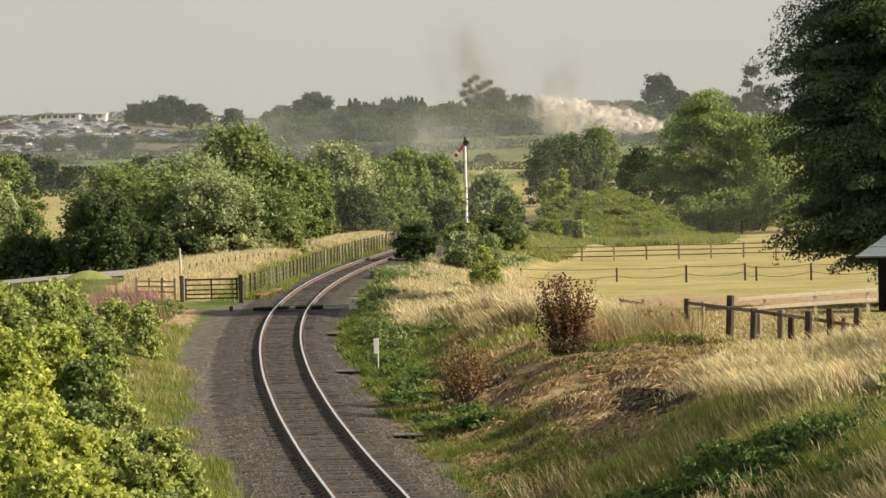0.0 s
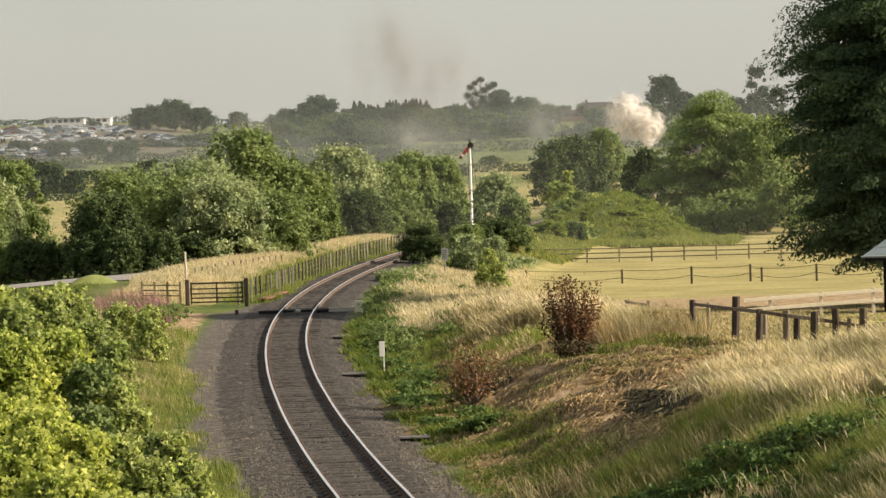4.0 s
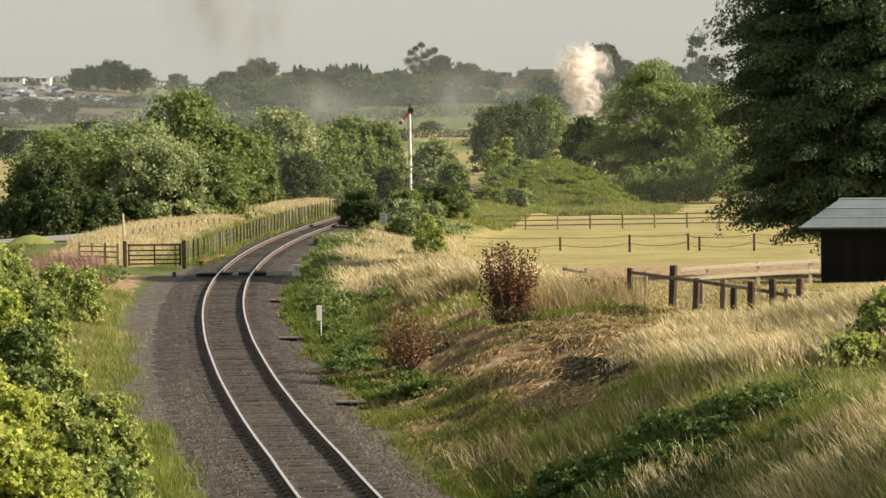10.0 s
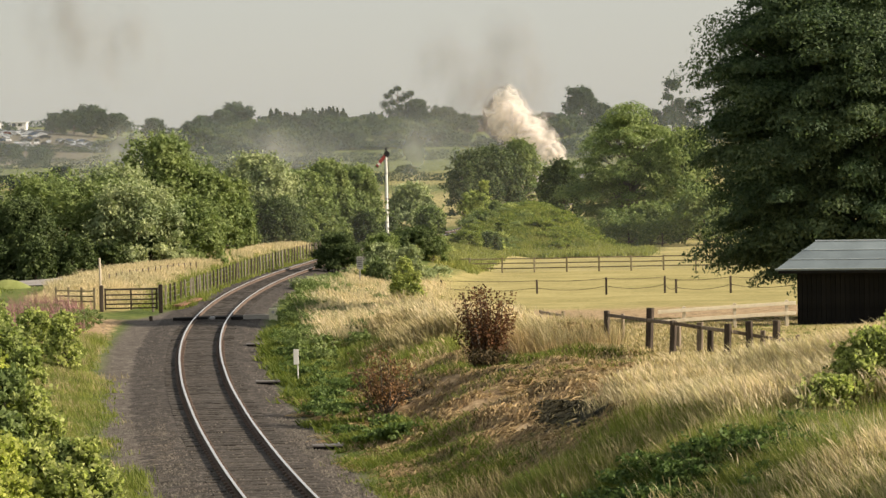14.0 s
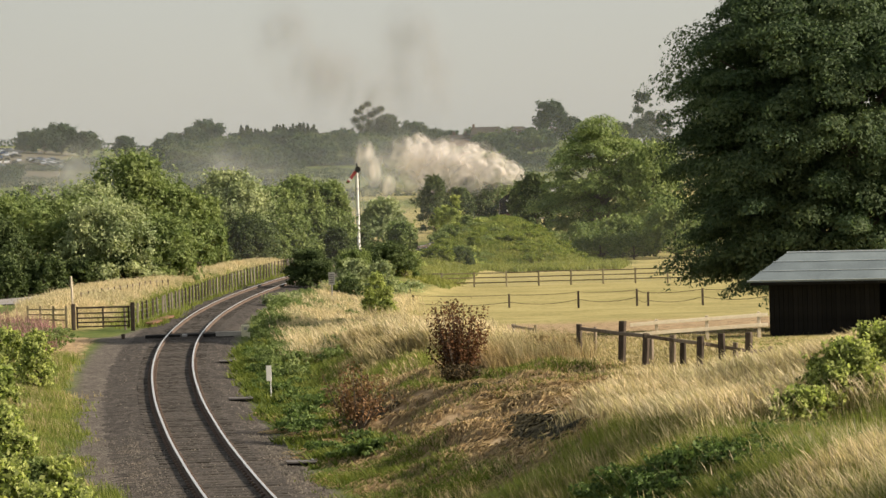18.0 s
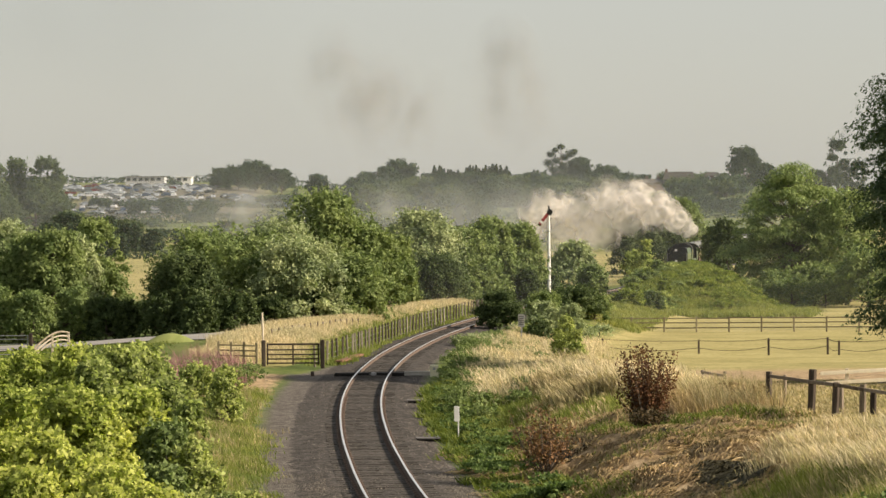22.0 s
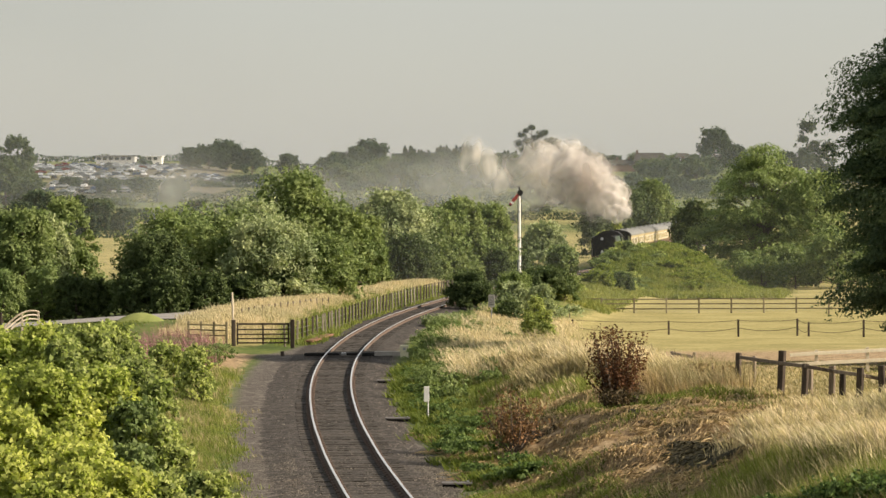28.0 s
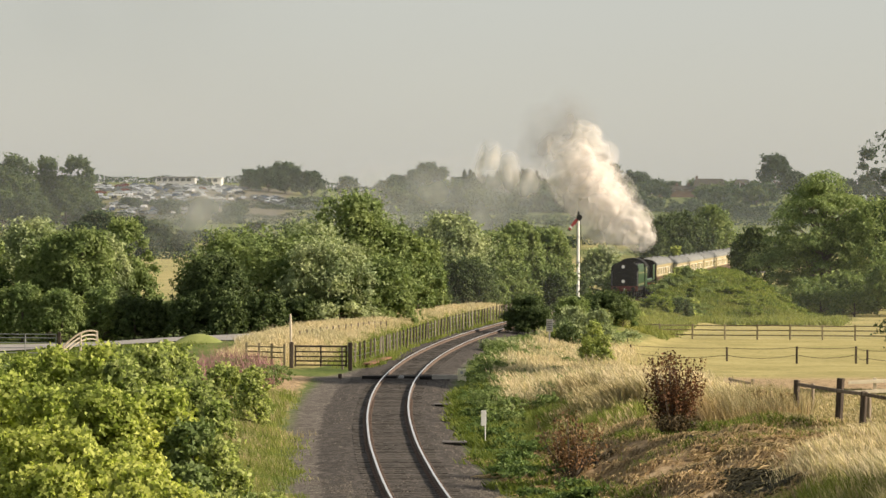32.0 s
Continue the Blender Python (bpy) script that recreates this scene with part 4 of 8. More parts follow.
    bushes = [
        (-3.03, 203.0, 2.21, 1.53, LEAF_DARK, 16000, 0.13, "dense dark round bush close to the track"),
        (-2.60, 202.0, 1.56, 1.20, LEAF_DARK, 8000, 0.13, "dense dark round bush close to the track"),
        (1.64, 236.0, 1.75, 2.30, LEAF_DARK, 13000, 0.18, "dark green bush beside the track"),
        (-0.22, 232.0, 1.36, 1.38, LEAF_MID, 7000, 0.17, "dark green bush beside the track"),
        (3.43, 238.0, 1.08, 1.33, LEAF_MID, 7000, 0.17, "dark green bush beside the track"),
        (-0.38, 200.0, 1.56, 1.26, LEAF_SILVER, 7000, 0.14, "pale elder bush beside the track"),
        (1.34, 196.0, 1.52, 1.10, LEAF_SILVER, 6000, 0.14, "pale elder bush beside the track"),
        (-0.53, 190.0, 0.82, 0.86, LEAF_DARK, 5000, 0.13, "low blue-green bush beside the track"),
        (0.84, 166.0, 1.80, 0.81, LEAF_BRAMBLE, 5000, 0.13, "yellow-green shrub in the long grass"),
        (1.40, 164.0, 1.18, 0.57, LEAF_BRAMBLE, 3000, 0.12, "yellow-green shrub in the long grass"),
        (-4.24, 178.0, 0.49, 1.12, LEAF_SILVER, 4000, 0.13, "pale scrub beside the track"),
        (-1.17, 128.0, 0.70, 0.85, LEAF_MID, 4000, 0.11, "low grey-green weeds on the bank"),
        (-1.92, 126.0, 0.50, 0.53, LEAF_MID, 2500, 0.11, "low grey-green weeds on the bank"),
        (3.71, 258.0, -0.44, 1.62, LEAF_BRAMBLE, 5000, 0.18, "yellow-green scrub below the railway bank"),
        (6.70, 275.0, 0.46, 1.44, LEAF_SCRUB, 5000, 0.18, "green scrub below the railway bank"),
        (8.78, 280.0, 0.12, 1.27, LEAF_DARK, 4500, 0.18, "dark green bush below the railway bank"),
        (9.90, 392.0, 1.90, 1.11, LEAF_BRAMBLE, 4000, 0.22, "yellow-green bush beyond the railway"),
        (11.60, 384.0, 3.40, 1.05, LEAF_BRAMBLE, 4000, 0.22, "yellow-green bush beyond the railway"),
        (10.70, 388.0, 2.20, 1.09, LEAF_BRAMBLE, 4000, 0.22, "yellow-green bush beyond the railway"),
    ]
    for i, (x, y, top, half, mat, count, leaf, label) in enumerate(bushes):
        make_tree("bush", label, "bush", x, y, top, half, mat, 300 + i, count, leaf, 0.0, 24, 0.9, 0.0)
    # low scrub that fills the ground between the line and the paddock
    rng = random.Random(18)
    for i in range(14):
        y = rng.uniform(186, 236)
        s = rng.uniform(3.2, 4.6 + 4.5 * (y - 150) / 80)
        x = float(track_x(y)) + s
        make_tree("scrub_bush", "pale green scrub beside the track", "bush", x, y, float(ground_z(x, y)) + rng.uniform(0.5, 1.0), rng.uniform(0.6, 1.0),
                  (LEAF_SILVER, LEAF_SCRUB, LEAF_BRAMBLE, LEAF_SILVER)[i % 4], 440 + i, 1000, 0.15, 0.0, 12, 1.0, 0.0, "scrub beside the track")
    # scrub on the railway bank
    rng = random.Random(8)
    for i in range(110):
        y = rng.uniform(296, 330)
        x = rng.uniform(7.2, 21.5) if i < 98 else rng.uniform(-1.0, 5.0)
        if x - float(track_x(y)) < 2.6:
            y = 282 + rng.uniform(0, 12)
            x = float(track_x(y)) + rng.uniform(3.0, 8.0)
        make_tree("scrub_bush", "yellow-green scrub on the railway bank", "bush", x, y, float(ground_z(x, y)) + rng.uniform(0.5, 1.5) * (0.45 if x > 15.5 else 0.55 if x > 11.0 else 1.0), rng.uniform(0.6, 1.3),
                  (LEAF_SCRUB if x > 14.0 else (LEAF_MID, LEAF_SCRUB, LEAF_MID, LEAF_BRAMBLE)[i % 4]), 500 + i, 1300, 0.19, 0.0, 12, 1.0, 0.0, "scrub on the bank")
    # dead shrubs in the mown grass
    spray_bush("dead bush with dark red-brown leaves on upright stems", 2.78, 91.0, 3.42, 0.95, LEAF_DEAD, 700, 170, 26, 0.085)
    spray_bush("low dead shrub with rusty leaves", -0.1, 88.0, 1.9, 1.0, LEAF_RUST, 701, 95, 20, 0.09)
    spray_bush("low withered shrub with straw-brown leaves", 2.79, 90.0, 1.73, 0.66, HEAP, 702, 70, 24, 0.09)
    spray_bush("withered straw-brown tussock beside the fence", 5.82, 97.0, 2.10, 1.02, GRASS_BROWN, 703, 120, 14, 0.1)


def spray_bush(label, x, y, top, half, mat, seed, stems, per, leaf):
    """A dead bush: thin stems that fan out from the foot, with withered leaves along them."""
    rng = np.random.default_rng(seed)
    z = float(ground_z(x, y))
    h = top - z
    t = thing("dead_bush", x, y, z - 0.03, label, "bush")
    bm, Ps = bmesh.new(), []
    for k in range(stems):
        a, q = rng.uniform(0, 6.283), rng.random() ** 0.6
        reach = half * q
        tip = np.array([reach * math.cos(a), reach * math.sin(a), h * rng.uniform(0.42, 1.05) * (1 - 0.1 * q * q)])
        foot = np.array([tip[0] * 0.1, tip[1] * 0.18, 0])
        mid = (foot + tip) / 2 + [0.12 * tip[0], 0.12 * tip[1], -0.02]
        if k < 50:
            add_tube(bm, [tuple(foot), tuple(mid), tuple(tip)], [0.016, 0.011, 0.004], 4, False)
        u = rng.uniform(0.36, 1.05, per)[:, None]
        Ps.append((1 - u) ** 2 * foot + 2 * u * (1 - u) * mid + u * u * tip + rng.normal(size=(per, 3)) * 0.05)
    P = np.concatenate(Ps)
    N = rng.normal(size=P.shape)
    N /= np.linalg.norm(N, axis=1)[:, None]
    part("stem_fan", bm, BARK, t)
    part("foliage", fill_mesh("foliage", *leaf_quads(P, N, leaf, rng, 1.9), mat), None, t)


def near_hedge():
    """The leafy hedge on the slope to the left of the gravel."""
    spec = [
        (-9.83, 68.0, 4.48, 0.95, LEAF_BRAMBLE, 12000),
        (-9.32, 70.0, 4.45, 0.92, LEAF_BRAMBLE, 13000),
        (-9.05, 72.0, 4.35, 0.75, LEAF_BRAMBLE, 12000),
        (-8.85, 74.0, 3.95, 0.5, LEAF_BRAMBLE, 7000),
        (-8.05, 68.0, 3.75, 0.6, LEAF_BRAMBLE, 11000),
        (-7.35, 66.0, 3.40, 0.5, LEAF_BRAMBLE, 9000),
        (-8.15, 64.0, 3.86, 0.89, LEAF_FRESH, 12000),
        (-8.48, 60.0, 3.87, 0.84, LEAF_FRESH, 12000),
        (-7.48, 63.0, 3.24, 0.77, LEAF_MID, 10000),
        (-6.82, 62.0, 2.87, 0.54, LEAF_BRAMBLE, 9000),
        (-6.40, 61.0, 2.51, 0.45, LEAF_BRAMBLE, 7000),
        (-7.00, 58.0, 2.75, 0.71, LEAF_MID, 10000),
        (-6.14, 60.0, 2.06, 0.42, LEAF_MID, 7000),
        (-5.62, 60.0, 2.05, 0.42, LEAF_BRAMBLE, 7000),
        (-6.39, 57.0, 2.33, 0.65, LEAF_BRAMBLE, 9000),
        (-7.18, 54.0, 3.08, 0.80, LEAF_FRESH, 13000),
        (-6.49, 53.0, 2.78, 0.56, LEAF_FRESH, 11000),
        (-7.56, 52.0, 2.69, 0.82, LEAF_FRESH, 11000),
        (-6.49, 50.0, 2.43, 0.79, LEAF_FRESH, 12000),
        (-5.79, 50.0, 2.07, 0.61, LEAF_FRESH, 10000),
        (-5.64, 56.0, 1.97, 0.59, LEAF_BRAMBLE, 9000),
        (-5.18, 58.0, 1.72, 0.46, LEAF_BRAMBLE, 7000),
        (-5.21, 55.0, 1.43, 0.53, LEAF_MID, 8000),
        (-5.58, 53.0, 1.65, 0.56, LEAF_BRAMBLE, 8000),
        (-5.06, 57.0, 1.01, 0.35, LEAF_BRAMBLE, 5000),
        (-11.90, 70.0, 4.19, 0.86, LEAF_FRESH, 9000),
        (-10.84, 68.0, 4.46, 0.89, LEAF_FRESH, 9000),
        (-9.71, 66.0, 4.61, 0.69, LEAF_FRESH, 9000),
        (-11.44, 64.0, 4.12, 0.89, LEAF_FRESH, 8000),
        (-10.10, 62.0, 4.01, 0.98, LEAF_FRESH, 10000),
        (-8.93, 60.0, 4.12, 0.84, LEAF_FRESH, 10000),
        (-9.86, 58.0, 3.41, 0.91, LEAF_FRESH, 9000),
        (-8.88, 57.0, 3.48, 0.80, LEAF_FRESH, 9000),
        (-8.96, 55.0, 3.03, 0.86, LEAF_FRESH, 9000),
        (-8.23, 56.0, 3.16, 0.78, LEAF_FRESH, 9000),
        (-8.79, 62.0, 4.45, 0.54, LEAF_BRAMBLE, 8000),
        (-13.63, 74.0, 4.13, 0.91, LEAF_BRAMBLE, 6000),
        (-7.18, 52.0, 2.91, 0.55, LEAF_FRESH, 7000),
        (-11.21, 112.0, 1.95, 0.67, LEAF_BRAMBLE, 5000), (-12.62, 116.0, 1.89, 0.81, LEAF_BRAMBLE, 5000),
    ]
    for i, (x, y, top, half, mat, count) in enumerate(spec):
        make_tree("hedge_bush", "sunlit yellow-green hedge bush on the slope" if mat is LEAF_FRESH else "leafy green hedge bush on the slope", "bush",
                  x, y, top, half, mat, 800 + i, int(count * 1.25), 0.09, 0.0, 60, 1.1, 0.0, "hedge on the slope")
    make_tree("bramble_bush", "bramble bush in the long grass", "bush", 9.25, 62.0, 3.78, 0.87, LEAF_BRAMBLE, 901, 14000, 0.08, 0.02, 14, 1.0, 0.0)
    make_tree("bramble_bush", "bramble bush in the long grass", "bush", 8.30, 61.0, 2.94, 0.59, LEAF_BRAMBLE, 903, 8000, 0.08, 0.0, 16, 1.0, 0.0)
    make_tree("bramble_bush", "bramble bush in the long grass", "bush", 10.56, 64.0, 4.00, 0.89, LEAF_BRAMBLE, 902, 12000, 0.08, 0.02, 14, 1.0, 0.0)


def far_woods():
    rng = random.Random(21)
    far = [  # x, y, top, half
        (-118.57, 1240.0, 24.80, 7.80), (-112.51, 1245.0, 26.53, 7.83), (-101.94, 1240.0, 22.90, 6.07), (-89.11, 1260.0, 21.02, 4.40), (-124.58, 1235.0, 23.29, 5.18),
        (-72.20, 1300.0, 22.15, 5.00), (-58.97, 1310.0, 27.37, 8.24), (-64.23, 1300.0, 24.33, 5.45),
        (13.93, 1290.0, 26.98, 4.96), (22.73, 1280.0, 24.06, 6.71), (30.27, 1270.0, 20.76, 4.88), (38.17, 1275.0, 19.84, 3.12),
        (78.90, 1300.0, 31.20, 7.70), (86.58, 1300.0, 24.57, 5.00), (115.50, 1290.0, 33.40, 6.60), (107.30, 1290.0, 21.50, 5.00), (123.50, 1290.0, 25.00, 6.00), (93.77, 1290.0, 20.98, 4.51),
        (17.49, 1160.0, 14.85, 9.32), (24.66, 1165.0, 13.18, 7.33), (10.74, 1200.0, 13.51, 6.29), (-5.01, 1220.0, 16.97, 7.67), (-17.50, 1200.0, 15.90, 7.55), (-29.82, 1190.0, 15.54, 7.49), (-42.09, 1185.0, 16.05, 7.45),
        (-52.21, 1180.0, 15.71, 7.01), (-62.52, 1180.0, 15.20, 6.60), (-97.09, 1150.0, 12.38, 5.63), (-70.16, 1170.0, 14.20, 6.13), (-91.85, 1160.0, 12.76, 4.86),
        (-10.52, 1120.0, 10.39, 6.65), (1.20, 1120.0, 10.27, 6.65), (-24.00, 1110.0, 9.54, 6.59), (-35.62, 1110.0, 10.05, 6.59), (-47.25, 1110.0, 9.78, 6.59), (-58.87, 1110.0, 9.51, 5.82),
        (-141.20, 1110.0, 10.38, 3.88), (-128.99, 1110.0, 11.02, 4.65), (-116.33, 1100.0, 9.34, 3.84), (-155.16, 1120.0, 11.90, 3.52), (-143.57, 1240.0, 17.07, 3.03),
        (-179.30, 1030.0, 25.02, 8.64), (-170.17, 1040.0, 24.35, 7.27), (-160.32, 1035.0, 24.54, 6.87), (-182.07, 1020.0, 21.34, 7.84), (-160.64, 1010.0, 16.07, 6.35), (-150.76, 1000.0, 11.02, 5.94), (-169.93, 1000.0, 12.62, 7.69), (-181.27, 1005.0, 14.50, 7.73), (-145.13, 985.0, 7.15, 5.16), (-137.58, 980.0, 5.37, 4.45), (-127.97, 985.0, 4.40, 4.13),
        (-137.9, 1090.0, 10.70, 3.71), (-126.9, 1095.0, 11.52, 4.09), (-115.0, 1085.0, 9.90, 2.95), (-126.7, 1030.0, 4.58, 3.51), (-133.4, 1030.0, 3.85, 3.16), (-137.3, 1020.0, 3.51, 2.08), (-142.9, 1240.0, 18.38, 2.10), (-123.1, 1020.0, 3.23, 2.43),
        (-119.27, 800.0, 6.92, 3.63), (-111.55, 780.0, 5.25, 3.00), (-108.81, 800.0, 5.70, 2.80), (-100.68, 780.0, 4.05, 2.73), (-90.37, 740.0, 2.88, 2.33), (-114.24, 740.0, 4.42, 3.36), (-92.11, 690.0, 2.06, 2.17), (43.42, 1100.0, 10.73, 5.00), (52.54, 1090.0, 10.98, 4.95), (51.43, 1150.0, 12.83, 4.02), (59.59, 1080.0, 9.55, 4.91),
    ]
    for i, (x, y, top, half) in enumerate(far):
        make_tree("tree", "hazy dark green tree on the far hill", "tree", x, y, top, half, LEAF_DARK if 900 < y < 1050 else LEAF_FAR, 1000 + i, 4600, 1.05, 0.0, 26, 0.8, 0.1, "trees on the far hill")
    for i in range(84):
        q = rng.random()
        y = rng.uniform(1120, 1290)
        x = (-0.0584 + 0.0664 * rng.random() if q < 0.75 else 0.0133 + 0.0454 * rng.random()) * y
        make_tree("tree", "hazy dark green tree on the far hill", "tree", x, y, float(ground_z(x, y)) + rng.uniform(4.5, 8.0), rng.uniform(4.5, 8.0), (LEAF_FAR, LEAF_DARK, LEAF_FAR)[i % 3], 1200 + i, 1200, 1.3, 0.0, 12, 0.8, 0.0, "trees on the far hill")
    for i in range(46):
        y = rng.uniform(820, 1060)
        x = (-0.118 + 0.125 * rng.random()) * y
        make_tree("bush", "hazy green bush in the valley fields", "bush", x, y, float(ground_z(x, y)) + rng.uniform(2.2, 4.6), rng.uniform(3.0, 6.0), (LEAF_FAR, LEAF_DARK, LEAF_FAR)[i % 3], 1400 + i, 1000, 0.9, 0.0, 12, 0.8, 0.0, "bushes in the valley")
    # the conifer belt on the ridge
    for i in range(84):
        x = -46.0 + 58.0 * (i + rng.random()) / 84
        y = 1300 + rng.uniform(-25, 25)
        conifer(x, y, 23.6 + 1.0 * math.sin(x / 5.0) - 0.04 * (x + 30) + rng.uniform(-3.4, 1.2), 40 + i)
    for i in range(16):
        x, y = -50.0 + 64.0 * (i + rng.random()) / 16, rng.uniform(1270, 1310)
        make_tree("tree", "hazy dark green tree on the far hill", "tree", x, y, 21.4 - 0.04 * (x + 30) + rng.uniform(-1.2, 1.0), rng.uniform(2.6, 4.2), LEAF_FAR, 1300 + i, 2000, 0.9, 0.0, 20, 0.8, 0.0, "trees on the far hill")
    # the tall open cedar
    cedar()


def conifer(x, y, top, seed):
    rng = np.random.default_rng(seed)
    z = float(ground_z(x, y))
    h = top - z
    t = thing("conifer_tree", x, y, z, "dark spiky conifer on the ridge", "tree", "conifers on the ridge")
    part("trunk", tube([(0, 0, 0), (0, 0, h)], [0.2, 0.04], 5), BARK, t)
    n = 560
    u = rng.uniform(0.06, 1, n) ** 0.8
    r = (1 - u) ** 0.8 * h * 0.27 * rng.uniform(0.4, 1.0, n) + 0.1
    a = rng.uniform(0, 6.283, n)
    P = np.stack([r * np.cos(a), r * np.sin(a), u * h], 1)
    N = np.stack([np.cos(a) * 0.6, np.sin(a) * 0.6, 0.8 * np.ones(n)], 1) + rng.normal(size=(n, 3)) * 0.4
    N /= np.linalg.norm(N, axis=1)[:, None]
    part("crown", fill_mesh("crown", *leaf_quads(P, N, 0.75, rng, 1.8), CONIFER), None, t)


def cedar():
    x, y, top, half = 5.66, 1290.0, 32.46, 6.31
    z = float(ground_z(x, y))
    h = top - z
    rng = np.random.default_rng(3)
    t = thing("cedar_tree", x, y, z, "tall open cedar with tufted boughs on the skyline", "tree")
    bm = tube([(0, 0, 0), (0.2, 0, h * 0.5), (0, 0, h * 0.98)], [0.5, 0.35, 0.08], 6)
    Ps, Ns = [], []
    for dx, dz, r in [(0.0, 0.95, 0.2), (-0.62, 0.78, 0.24), (-0.35, 0.88, 0.16), (0.62, 0.8, 0.28), (0.85, 0.84, 0.17), (0.25, 0.72, 0.24), (-0.8, 0.6, 0.26), (-0.3, 0.64, 0.22), (0.7, 0.58, 0.28), (0.1, 0.52, 0.3), (-0.5, 0.45, 0.34), (0.5, 0.42, 0.36), (0.0, 0.36, 0.4)]:
        c = np.array([dx * half, rng.uniform(-0.4, 0.4) * half, dz * h])
        add_tube(bm, [(0, 0, c[2] - 0.1 * h), tuple(c)], [0.16, 0.05], 4)
        n = 210
        d = rng.normal(size=(n, 3))
        d /= np.linalg.norm(d, axis=1)[:, None]
        Ps.append(c + d * r * half * 1.3 * rng.uniform(0.3, 1.1, n)[:, None] * [1.1, 1, 0.85])
        Ns.append(d)
    part("trunk", bm, BARK, t)
    part("crown", fill_mesh("crown", *leaf_quads(np.concatenate(Ps), np.concatenate(Ns), 0.75, rng), CONIFER), None, t)


def hedgerow(name, label, x0, y0, x1, y1, h, w, mat, seed, leaf=0.6, per_m=30):
    """A clipped field hedge: one long body of leaves on woody stems."""
    rng = np.random.default_rng(seed)
    ln = math.hypot(x1 - x0, y1 - y0)
    n = int(per_m * ln)
    u = rng.uniform(0, 1, n)
    a = rng.uniform(0, math.pi, n)
    rr = h * (0.8 + 0.25 * np.sin(u * ln / 3.1) * np.sin(u * ln / 7.7) + rng.normal(size=n) * 0.06)
    xs, ys = x0 + (x1 - x0) * u, y0 + (y1 - y0) * u
    z = ground_z(xs, ys)
    P = np.stack([xs, ys - w * np.cos(a), z + rr * np.sin(a)], 1)
    N = np.stack([rng.normal(size=n) * 0.4, -np.cos(a), np.sin(a)], 1) + rng.normal(size=(n, 3)) * 0.3
    N /= np.linalg.norm(N, axis=1)[:, None]
    t = thing(name, 0, 0, 0, label, "hedge")
    for k in range(12):
        bm = bmesh.new()
        q = (k + 0.5) / 12
        px, py = x0 + (x1 - x0) * q, y0 + (y1 - y0) * q
        pz = float(ground_z(px, py))
        add_tube(bm, [(px, py, pz - 0.1), (px + 0.1, py, pz + h * 0.7)], [0.08, 0.03], 4)
        part("stem", bm, BARK, t)
    part("foliage", fill_mesh("leaves", *leaf_quads(P, N, leaf, rng), mat), None, t)


def hedges():
    hedgerow("hedgerow", "dark hedge across the valley fields", -320, 900, -30, 905, 3.6, 1.8, LEAF_FAR, 1, 0.5, 60)
    hedgerow("hedgerow", "dark hedge across the valley fields", -28, 905, 140, 900, 3.2, 1.8, LEAF_FAR, 2, 0.5, 60)
    hedgerow("hedgerow", "dark hedge across the far fields", -250, 1040, 190, 1045, 4.0, 2.0, LEAF_FAR, 3, 0.6, 50)
    hedgerow("hedgerow", "dark hedge below the hilltop houses", -150, 1130, 220, 1130, 2.6, 1.6, LEAF_FAR, 4, 0.6, 50)
    hedgerow("hedgerow", "hedge along the ridge", -330, 1330, 330, 1325, 3.0, 1.6, LEAF_FAR, 5, 1.0, 16)
    hedgerow("hedgerow", "ragged hedge in the valley", -130, 700, -45, 690, 2.2, 1.4, LEAF_FAR, 6, 0.6, 26)


# ---- grass ----
def mounds(name, label, category, spots, mat, leaf, count, seed, group):
    """Low rounded heaps of leaves."""
    for i, (x, y, half, h) in enumerate(spots):
        make_tree(name, label, category, x, y, float(ground_z(x, y)) + h, half, mat, seed + i, count, leaf, 0.0, 10, 1.0, 0.0, group)


